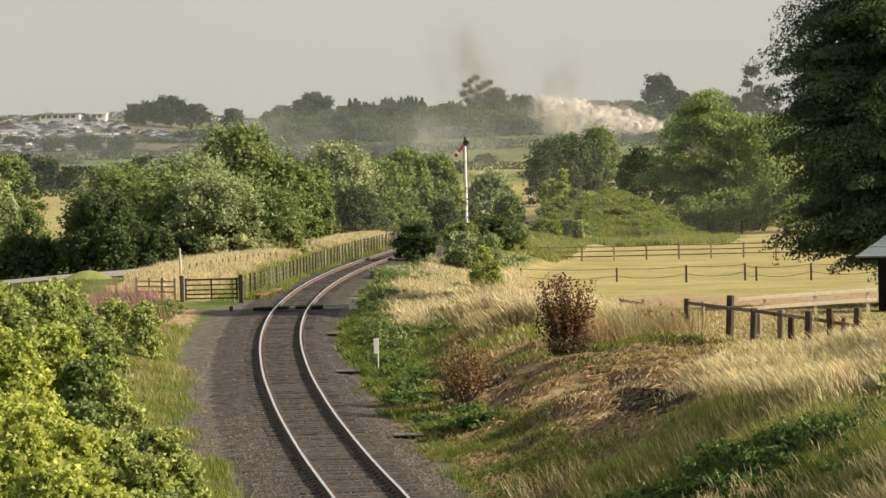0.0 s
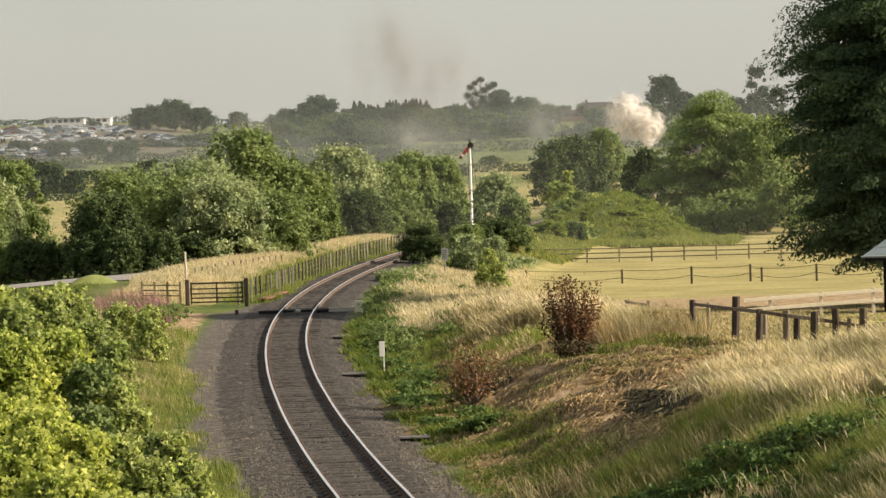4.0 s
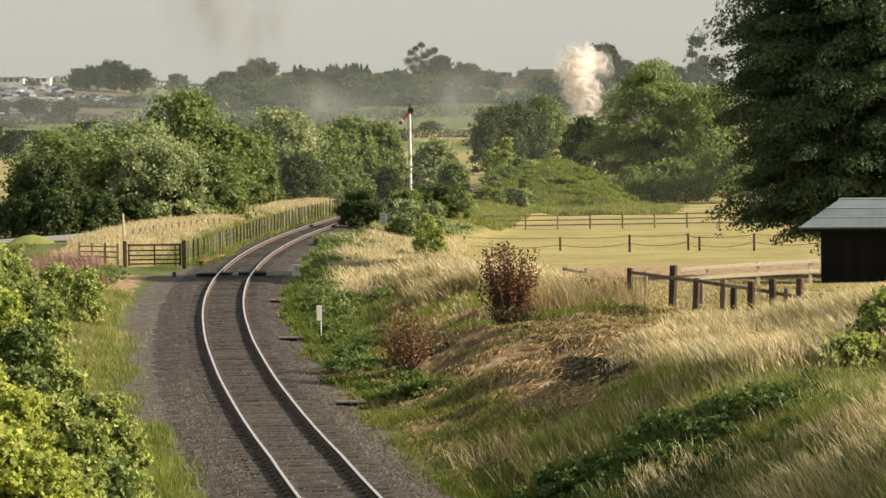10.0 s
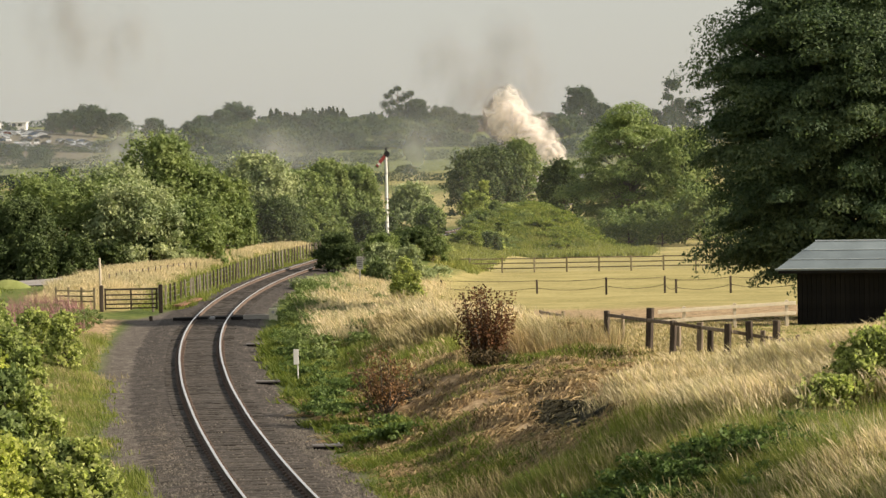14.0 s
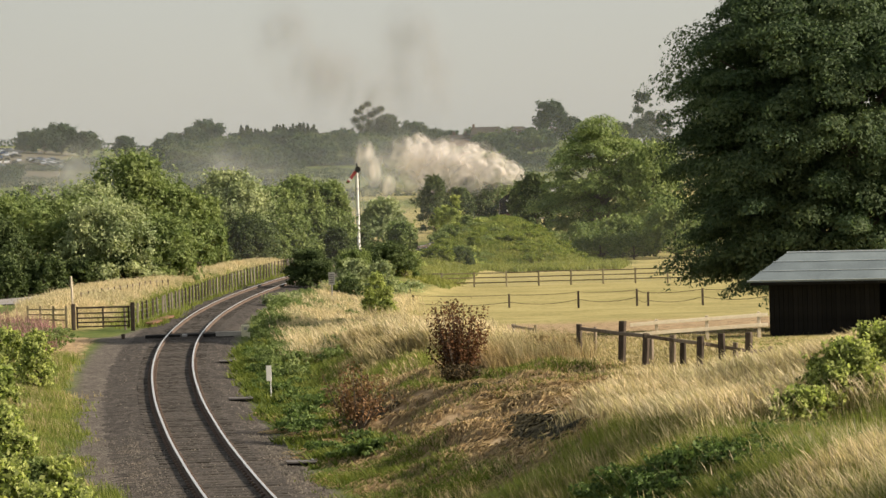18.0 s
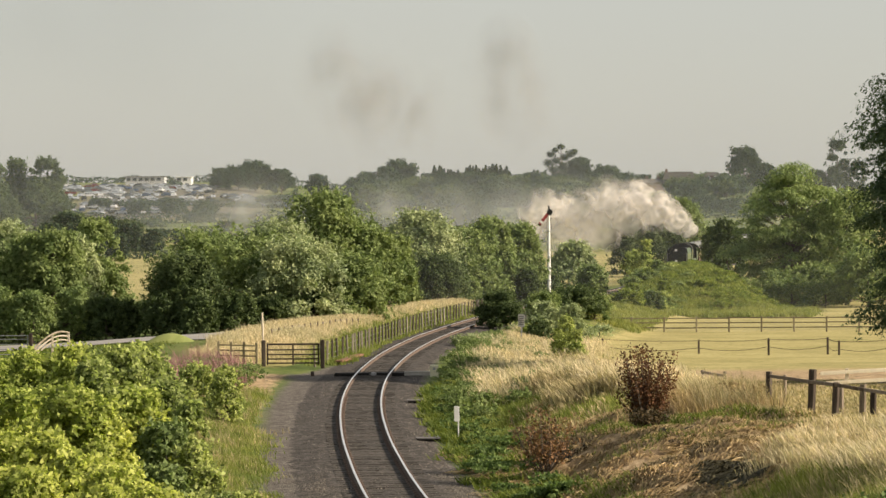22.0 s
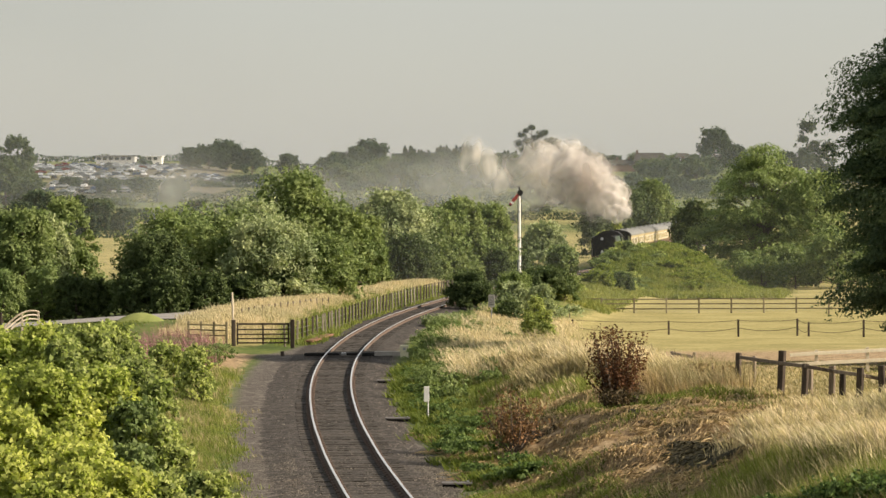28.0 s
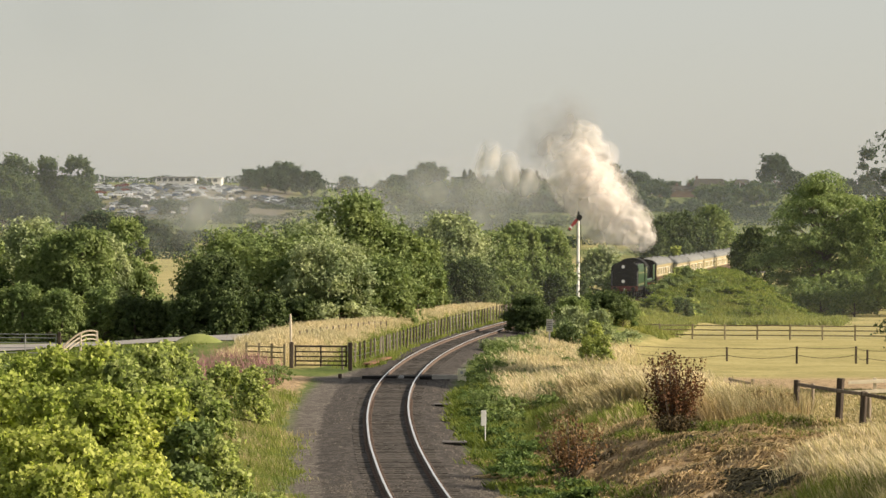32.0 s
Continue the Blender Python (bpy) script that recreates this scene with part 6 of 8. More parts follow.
# ---- the paddock ----
def paddock_fences():
    far = thing("paddock_fence", 0, 0, 0, "brown three-rail wooden fence across the paddock", "fence")
    rnd = random.Random(11)
    pts = []
    for k in range(16):
        y = 246 - 0.35 * k
        x = (0.00577 + 0.01001 * k) * y
        pts.append((x, y, float(ground_z(x, y))))
    z0, slope = pts[4][2], (pts[12][2] - pts[4][2]) / 8
    pts = [(x, y, z0 + slope * (k - 4)) for k, (x, y, z) in enumerate(pts)][1:]
    me = post_mesh(0.13, 0.13, 1.18)
    me.materials.append(GATE_WOOD)
    for x, y, z in pts:
        ob = new("post", me)
        ob.parent = far
        ob.matrix_basis = pose(x, y, z, 0, rnd.uniform(-1.5, 1.5), 0)
    for a, b in zip(pts, pts[1:]):
        for h in (0.35, 0.72, 1.08):
            part("rail", box(0, 0, 0, math.dist(a, b), 0.04, 0.085, 0.006, look_along(a, b, h + rnd.uniform(-0.02, 0.02))), GATE_WOOD, far)
    w = thing("wire_fence", 0, 0, 0, "wire fence with dark posts and sagging wires in the paddock", "fence")
    posts = [(3.29, 196, 0.9), (9.11, 196, 0.85), (13.05, 192, 1.02), (16.54, 192, 1.02), (17.12, 191, 0.85), (20.25, 190, 1.02), (24.11, 189, 1), (27.79, 188, 1), (31.56, 187, 1)]
    tops = []
    for x, y, h in posts:
        z = float(ground_z(x, y))
        part("post", box(x, y, z + h / 2 - 0.1, 0.12, 0.12, h + 0.2, 0.012), DARK_WOOD, w)
        tops.append((x, y, z + h))
    for (a, b) in zip(tops, tops[1:]):
        for drop, sag in ((0.06, 0.07), (0.5, 0.2)):
            line = [(a[0] + (b[0] - a[0]) * q, a[1] + (b[1] - a[1]) * q, a[2] + (b[2] - a[2]) * q - drop - sag * 4 * q * (1 - q)) for q in np.linspace(0, 1, 7)]
            part("wire", wire(line, 0.014), DARK_WOOD, w)
    n = thing("rail_fence", 0, 0, 0, "pale sun-bleached two-rail fence beside the shed", "fence")
    tops = [(10.14, 121.0, 1.11), (11.13, 121.0, 1.17), (13.03, 121.0, 1.26), (14.99, 121.0, 1.35), (15.32, 121.0, 1.36)]   # along the top rail
    for x, y, top in tops[1:4]:
        z = float(ground_z(x, y))
        part("post", box(x, y, (top + z) / 2 - 0.05, 0.12, 0.12, top - z + 0.3, 0.012, pose(0, 0, 0)), PALE_WOOD, n)
    for a, b in zip(tops, tops[1:]):
        for h in (-0.4, -0.03):
            part("rail", box(0, 0, 0, math.dist(a, b), 0.04, 0.13, 0.006, look_along(a, b, h, -0.08)), BLEACHED, n)


def look_along(a, b, h, dy=0.0):
    """A pose midway between a and b, h above them, its x axis along the line."""
    a, b = Vector(a), Vector(b)
    m = (a + b) / 2
    d = b - a
    return pose(m.x, m.y + dy, m.z + h, 0, -math.degrees(math.atan2(d.z, math.hypot(d.x, d.y))), math.degrees(math.atan2(d.y, d.x)))


def near_fence():
    f = thing("old_fence", 0, 0, 0, "leaning old paddock fence of uneven wooden posts", "fence")
    rnd = random.Random(3)
    rows = [  # x, distance, top, width, dark or pale
        (6.44, 95.0, 2.50, 0.15, 1), (7.21, 99.0, 2.19, 0.10, 0), (7.36, 91.0, 2.76, 0.18, 1), (7.85, 89.0, 2.50, 0.16, 1), (8.29, 92.0, 2.18, 0.14, 0), (8.70, 90.0, 2.38, 0.16, 0), (8.79, 88.0, 2.27, 0.15, 1), (9.15, 87.0, 2.49, 0.17, 1), (9.77, 87.0, 2.55, 0.17, 1), (10.34, 89.0, 2.18, 0.13, 0), (10.47, 87.0, 2.56, 0.17, 1), (11.20, 88.0, 2.10, 0.12, 0), (5.35, 112.0, 1.70, 0.10, 0), (5.84, 108.0, 1.85, 0.10, 0)
    ]
    for x, y, top, w, dark in rows:
        z = float(ground_z(x, y))
        part("post", box(0, 0, (top - z) / 2 - 0.15, w, w * 0.85, top - z + 0.3, 0.015), DARK_WOOD if dark else WOOD, f, "", pose(x, y, z, rnd.uniform(-2, 2), rnd.uniform(-1.5, 2.5), rnd.uniform(-42, -22)))
    rails = [((6.51, 94.9, 2.37), (7.35, 90.9, 2.41)), ((7.35, 90.9, 2.41), (7.87, 88.9, 2.43)), ((7.87, 88.9, 2.43), (8.61, 88.4, 2.32)), ((8.61, 88.4, 2.32), (9.28, 87.0, 2.28)), ((9.28, 87.0, 2.28), (10.17, 87.1, 2.1)), ((10.17, 87.1, 2.1), (11.12, 87.4, 1.95)), ((5.31, 112.00, 1.62), (5.91, 108.00, 1.68))]
    for a, b in rails:
        part("rail", box(0, 0, 0, math.dist(a, b) + 0.1, 0.05, 0.1, 0.012, look_along(a, b, 0.0)), WOOD, f)


def shed():
    """The field shelter, boarded near black for its dark inside, with a hipped blue-grey sheet roof."""
    x0, y0 = 15.54, 122.0
    z = float(ground_z(x0 + 3, y0)) - 0.1
    eave = 2.556 - z
    s = thing("field_shelter", x0, y0, z, "timber field shelter, its shaded open front boarded black, with a blue-grey sheet roof", "shed", rz=-14.0)
    w, d, step = 7.2, 3.42, 0.18
    bm = box(0, 0, eave / 2 - 0.03, step - 0.012, 0.03, eave - 0.06, 0.004)
    me = bpy.data.meshes.new("board")
    bm.to_mesh(me)
    bm.free()
    me.materials.append(SHED_BLACK)
    def board(x, y, rz):
        o = new("board", me)
        o.parent = s
        o.matrix_basis = pose(x, y, 0, 0, 0, rz)
    # black front boards stand where the shelter is open and shaded
    for k in range(int(w / step)):
        u = (k + 0.5) * step
        if not 4.1 < u < 5.6:
            board(u, 0, 0)
        board(u, d, 0)
    for k in range(int(d / step)):
        board(0, (k + 0.5) * step, 90)
        board(w, (k + 0.5) * step, 90)
    for x in (0.04, 4.1, 5.6, w - 0.04):
        part("corner_post", box(x, 0.07, eave / 2, 0.1, 0.1, eave, 0.01), SHED_BLACK, s)
    rise, over = 0.98, 0.55
    ridge = eave + rise
    def slope(name, pts):
        bm = bmesh.new()
        top = [bm.verts.new(q) for q in pts]
        low = [bm.verts.new((q[0], q[1], q[2] - 0.035)) for q in pts]
        bm.faces.new(top)
        bm.faces.new(low[::-1])
        for i in range(len(pts)):
            bm.faces.new((top[i], low[i], low[(i + 1) % len(pts)], top[(i + 1) % len(pts)]))
        bmesh.ops.recalc_face_normals(bm, faces=bm.faces)
        return part(name, bm, TIN, s)
    xl, xr, yf, yb, ym = -0.78, w + 0.7, -over, d + over, d / 2
    hl, hr = 0.5, w - 0.5
    rows = 3
    for k in range(rows):
        a, b = k / rows, (k + 1) / rows + (0.02 if k < rows - 1 else 0)
        lift = 0.018 * (rows - 1 - k)
        left = lambda q: xl + (hl - xl) * q
        right = lambda q: xr + (hr - xr) * q
        front = lambda q: yf + (ym - yf) * q
        slope("roof_sheet", [(left(a), front(a), eave + rise * a + lift * 0), (right(a), front(a), eave + rise * a), (right(b), front(b), eave + rise * b + 0.012), (left(b), front(b), eave + rise * b + 0.012)])
        m = (front(a), eave + rise * a + 0.028)
        part("lap_strip", tube([(left(a), m[0], m[1]), (right(a), m[0], m[1])], [0.022, 0.022], 5), PALE_TIN, s, "pale lap joint of the roof sheets")
    slope("roof_sheet", [(xr, yb, eave), (xl, yb, eave), (hl, ym, ridge), (hr, ym, ridge)])
    slope("hip_sheet", [(xl, yb, eave), (xl, yf, eave), (hl, ym, ridge)])
    slope("hip_sheet", [(xr, yf, eave), (xr, yb, eave), (hr, ym, ridge)])
    part("ridge_cap", tube([(hl, ym, ridge + 0.02), (hr, ym, ridge + 0.02)], [0.05, 0.05], 6), PALE_TIN, s)
    # added dark panel, stops light showing through the back boards' gaps
    part("lining", box(w / 2, d - 0.05, eave / 2, w - 0.1, 0.02, eave - 0.08, 0.004), SHED_BLACK, s)
    part("fascia", box(w / 2, yf + 0.02, eave - 0.09, w + 1.3, 0.03, 0.12, 0.006), SHED_BLACK, s)


# ---- the far hill ----
STONE_GREY = surface("grey_cladding", [(0.4, 0.4, 0.4), (0.52, 0.52, 0.5)], 1.0, 10.0, 0.7)


def houses():
    y = 1255.0
    def house(x, z, w, d, h, roof, label, wall, chimneys):
        t = thing("house", x, y, z, label, "house")
        part("wall", box(0, 0, h / 2 - 0.5, w, d, h + 1, 0.02), wall, t)
        bm = bmesh.new()
        a = w / 2 + 0.25
        b = d / 2 + 0.3
        pts = [(-a, -b, h), (a, -b, h), (a, b, h), (-a, b, h), (-a + 1.0, 0, h + roof), (a - 1.0, 0, h + roof)]
        vs = [bm.verts.new(p) for p in pts]
        for f in ((0, 1, 5, 4), (2, 3, 4, 5), (1, 2, 5), (3, 0, 4), (3, 2, 1, 0)):
            bm.faces.new([vs[i] for i in f])
        r = part("roof", bm, ROOF_TILE, t)
        for cx in chimneys:
            part("chimney", box(cx, 0, h + roof, 0.9, 0.7, 2.2, 0.03), BRICK, r)
        for k in range(max(2, int(w / 3))):
            wx = -w / 2 + (k + 0.5) * w / max(2, int(w / 3))
            for hz in ((1.6, 4.2) if h > 4.5 else (1.5,)):
                wd = part("window", box(wx, -d / 2 - 0.02, hz, 1.1, 0.08, 1.3, 0.01), WHITE, t)
                part("pane", box(wx, -d / 2 - 0.07, hz, 0.9, 0.02, 1.1, 0.004), GLASS, wd)
        part("door", box(w * 0.1, -d / 2 - 0.03, 1.0, 0.95, 0.08, 2.05, 0.01), DARK_WOOD, t)
    for x, z, w, d, h, roof, label, wall, ch in [
            (51.1, 14.8, 12.3, 7, 2.4, 3.7, "slate-roofed farmhouse with a chimney on the hilltop", BRICK, (-4.8,)),
            (40.6, 14.7, 9.6, 5, 2.0, 1.5, "low brick cottage on the hilltop", BRICK, (-2.0, 2.6)),
            (63.8, 14.2, 5.3, 6, 5.0, 1.5, "red brick farm building on the hilltop", BRICK, ())]:
        low = min(z, float(ground_z(x, y)) + 0.3)
        house(x, low, w, d, h + z - low, roof, label, wall, ch)
    x, g = 49.1, float(ground_z(49.1, y - 8))
    t = thing("garden_wall", x, y - 8, g, "long brick garden wall below the farmhouse", "wall")
    part("wall", box(3, 0, 0.9, 42, 0.4, 2.4, 0.03), BRICK, t)
    part("coping", box(3, 0, 2.16, 42.4, 0.5, 0.12, 0.02), SLATE, t)
    for x, w, label, mat, h in [(-159.7, 15.5, "long low grey pavilion beside the car park", STONE_GREY, 2.3), (-144.3, 6.0, "small white building beside the car park", WHITE, 2.2)]:
        yy = 1285.0
        z = max(float(ground_z(x, yy)), 17.6) + 0.7
        t = thing("pavilion", x, yy, z, label, "building")
        part("wall", box(0, 0, h / 2 - 1.3, w, 7, h + 2.6, 0.02), mat, t)
        part("roof", box(0, 0, h + 0.15, w + 0.8, 7.8, 0.3, 0.03), SLATE if w > 10 else WHITE, t)
        for k in range(int(w / 2.4)):
            wd = part("window", box(-w / 2 + 1.2 + 2.4 * k, -3.52, 1.4, 1.5, 0.06, 1.2, 0.01), BLACK, t)
            part("pane", box(-w / 2 + 1.2 + 2.4 * k, -3.56, 1.4, 1.3, 0.02, 1.0, 0.004), GLASS, wd)


def car_mesh(paint):
    side = [(-2.1, 0.32), (-2.15, 0.75), (-1.95, 0.92), (-1.2, 1.0), (-0.55, 1.42), (0.85, 1.45), (1.65, 1.0), (2.1, 0.9), (2.15, 0.4), (2.0, 0.3)]
    bm = bmesh.new()
    rows = []
    for yy, k in ((-0.85, 0.0), (-0.7, 1.0), (0.7, 1.0), (0.85, 0.0)):
        rows.append([bm.verts.new((x, yy if z < 1.1 or k else yy * 0.85, z if k else min(z, 0.98 + (z - 0.98) * 0.75))) for x, z in side])
    for a, b in zip(rows, rows[1:]):
        for i in range(len(side)):
            j = (i + 1) % len(side)
            bm.faces.new((a[i], a[j], b[j], b[i]))
    bm.faces.new(rows[0][::-1])
    bm.faces.new(rows[-1])
    bmesh.ops.recalc_face_normals(bm, faces=bm.faces)
    me = bpy.data.meshes.new("body")
    bm.to_mesh(me)
    bm.free()
    me.materials.append(paint)
    return me


def car_park():
    paints = []
    for k, (n, c) in enumerate([("silver", (0.5, 0.53, 0.57)), ("white", (0.78, 0.78, 0.78)), ("dark_blue", (0.04, 0.07, 0.15)), ("black", (0.02, 0.02, 0.022)), ("red", (0.16, 0.03, 0.03)), ("grey", (0.16, 0.17, 0.18))]):
        m, t, b, _ = nodes_of("car_paint_" + n)
        t.links.new(mixed(t, noise_tex(t, 3.0), tuple(q * 0.85 for q in c), c), b.inputs["Base Color"])
        b.inputs["Roughness"].default_value, b.inputs["Metallic"].default_value = 0.25, 0.3
        paints.append((n.replace("_", " "), m))
    glass = bpy.data.meshes.new("windows")
    bm = bmesh.new()
    for s in (-1, 1):
        add_box(bm, 0.1, s * 0.8, 1.15, 1.9, 0.03, 0.32, 0.01)
    add_box(bm, 1.28, 0, 1.2, 0.06, 1.2, 0.4, 0.01, pose(0, 0, 0))
    add_box(bm, -0.88, 0, 1.2, 0.06, 1.2, 0.4, 0.01)
    bm.to_mesh(glass)
    bm.free()
    glass.materials.append(GLASS)
    wheel = bpy.data.meshes.new("wheel")
    bm = tube([(0, -0.1, 0), (0, 0.1, 0)], [0.31, 0.31], 10)
    bm.to_mesh(wheel)
    bm.free()
    wheel.materials.append(BLACK)
    stock = []
    for n, m in paints:
        c = thing("parked_car", 0, 0, -200, n + " car parked in rows on the hillside", "car", "cars in the hillside car park")
        part("body", car_mesh(m), None, c)
        part("windows", glass, None, c)
        for x in (-1.35, 1.35):
            for yy in (-0.78, 0.78):
                part("wheel", wheel, None, c, "", pose(x, yy, 0.31))
        stock.append(c)
    rnd = random.Random(14)
    first = {}
    for r in range(12):
        y = 1092 + 13.6 * r
        x0, x1 = (-0.1501 * y, -0.1029 * y) if r > 2 else (-0.1492 * y, -0.1213 * y)
        x = x0 + rnd.uniform(0, 3)
        while x < x1:
            if rnd.random() < 0.86:
                k = rnd.choice((0, 0, 0, 0, 0, 0, 1, 1, 1, 2, 2, 3, 5, 5, 0, 0, 5, 1, 2, 3, 5, 0, 0, 0, 0, 0, 1, 5, 3, 2, 0, 1, 5, 0, 0, 4))
                yy = y + rnd.uniform(-1.5, 1.5)
                m = pose(x, yy, float(ground_z(x, yy)) + 0.02, 0, 0, rnd.choice((0, 180)) + rnd.uniform(-12, 12) + (90 if rnd.random() < 0.35 else 0))
                if k in first:
                    copy_thing(stock[k], m)
                else:
                    stock[k].matrix_basis = m
                    first[k] = 1
            x += rnd.uniform(2.5, 4.3)
    # three slanting rows on the slope below the wood
    for r in range(3):
        for i in range(13):
            x, y = -118.5 + 1.55 * i + 3.4 * r + rnd.uniform(-0.3, 0.3), 1184.0 - 4.4 * i + 3.0 * r
            copy_thing(stock[rnd.choice((0, 5, 2, 3, 5, 0))], pose(x, y, float(ground_z(x, y)) + 0.02, 0, 0, 70 + rnd.uniform(-8, 8)))
    for k, c in enumerate(stock):
        if k not in first:
            x, y = -130.0 + 6 * k, 1210.0
            c.matrix_basis = pose(x, y, float(ground_z(x, y)) + 0.02)


# ---- the train ----
def wheelset(parent, name, y, r, gauge=0.75, mat=None):
    for s in (-1, 1):
        w = part(name, tube([(s * gauge - 0.06, y, r), (s * gauge + 0.06, y, r)], [r, r], 16), mat or BLACK, parent)
        part("hub", tube([(s * gauge - 0.09, y, r), (s * gauge + 0.09, y, r)], [r * 0.22, r * 0.22], 8), STEEL, w)


def buffers(parent, y, way):
    for s in (-1, 1):
        b = part("buffer", tube([(s * 0.86, y, 1.06), (s * 0.86, y + way * 0.38, 1.06)], [0.1, 0.08], 10), BLACK, parent)
        part("buffer_head", tube([(s * 0.86, y + way * 0.38, 1.06), (s * 0.86, y + way * 0.43, 1.06)], [0.2, 0.18], 12), BLACK, b)


def build_tender():
    """Origin at the leading face on the rail; +y runs back along the train."""
    t = thing("tender", 0, 0, 0, "dark green tender running first with black rear plate", "tender")
    arch = [(-1.3, 1.25), (1.3, 1.25), (1.3, 2.75), (1.22, 3.15), (0.95, 3.42), (0.45, 3.56), (-0.45, 3.56), (-0.95, 3.42), (-1.22, 3.15), (-1.3, 2.75)]
    part("rear_plate", extrude_profile(arch, 0.0, 0.06), BLACK, t, "sooty black rear plate")
    part("tank", extrude_profile([(-1.29, 1.25), (1.29, 1.25), (1.29, 2.7), (1.1, 2.95), (-1.1, 2.95), (-1.29, 2.7)], 0.06, 6.6), LOCO_GREEN, t, "dark green water tank")
    for s in (-1, 1):
        part("side_sheet", extrude_profile([(s * 1.28, 2.7), (s * 1.31, 2.7), (s * 1.2, 3.35), (s * 1.17, 3.35)], 0.5, 6.6), LOCO_GREEN, t)
        part("lining", box(s * 1.296, 3.3, 2.5, 0.012, 6.2, 0.04, 0.002), CREAM, t)
        part("lining", box(s * 1.296, 3.3, 1.45, 0.012, 6.2, 0.04, 0.002), CREAM, t)
        part("handrail", tube([(s * 1.2, -0.05, 1.3), (s * 1.2, -0.05, 2.7)], [0.02, 0.02], 6), STEEL, t)
    rng = np.random.default_rng(2)
    bm = bmesh.new()
    for k in range(60):
        a = rng.uniform([-0.9, 1.5, 2.9], [0.9, 6.2, 3.25])
        add_box(bm, *a, *rng.uniform(0.25, 0.55, 3), 0.08)
    part("coal_heap", bm, COAL, t)
    part("frame", box(0, 3.3, 1.05, 2.35, 6.7, 0.42, 0.02), BLACK, t)
    part("buffer_beam", box(0, -0.06, 1.06, 2.5, 0.1, 0.45, 0.02), DARK_RED, t, "sooty dark red buffer beam")
    buffers(t, -0.1, -1)
    part("coupling", tube([(0, -0.1, 1.05), (0, -0.4, 0.85), (0, -0.35, 0.6)], [0.05, 0.05, 0.05], 6), STEEL, t)
    for x, z in ((-0.12, 3.12), (-0.12, 1.75)):
        l = part("lamp", tube([(x, -0.02, z), (x, -0.2, z)], [0.18, 0.18], 12), BLACK, t)
        part("lamp_face", tube([(x, -0.2, z), (x, -0.22, z)], [0.155, 0.155], 12), WHITE, l, "white lamp face")
    for x in (-0.95, 0.95):
        part("ladder", tube([(x, -0.06, 1.3), (x, -0.06, 3.2)], [0.025, 0.025], 6), BLACK, t)
    for y in (1.1, 3.3, 5.5):
        wheelset(t, "wheel", y, 0.55)
    for y in (1.1, 3.3, 5.5):
        for s in (-1, 1):
            part("axlebox", box(s * 1.12, y, 0.56, 0.18, 0.3, 0.35, 0.02), BLACK, t)
    return t


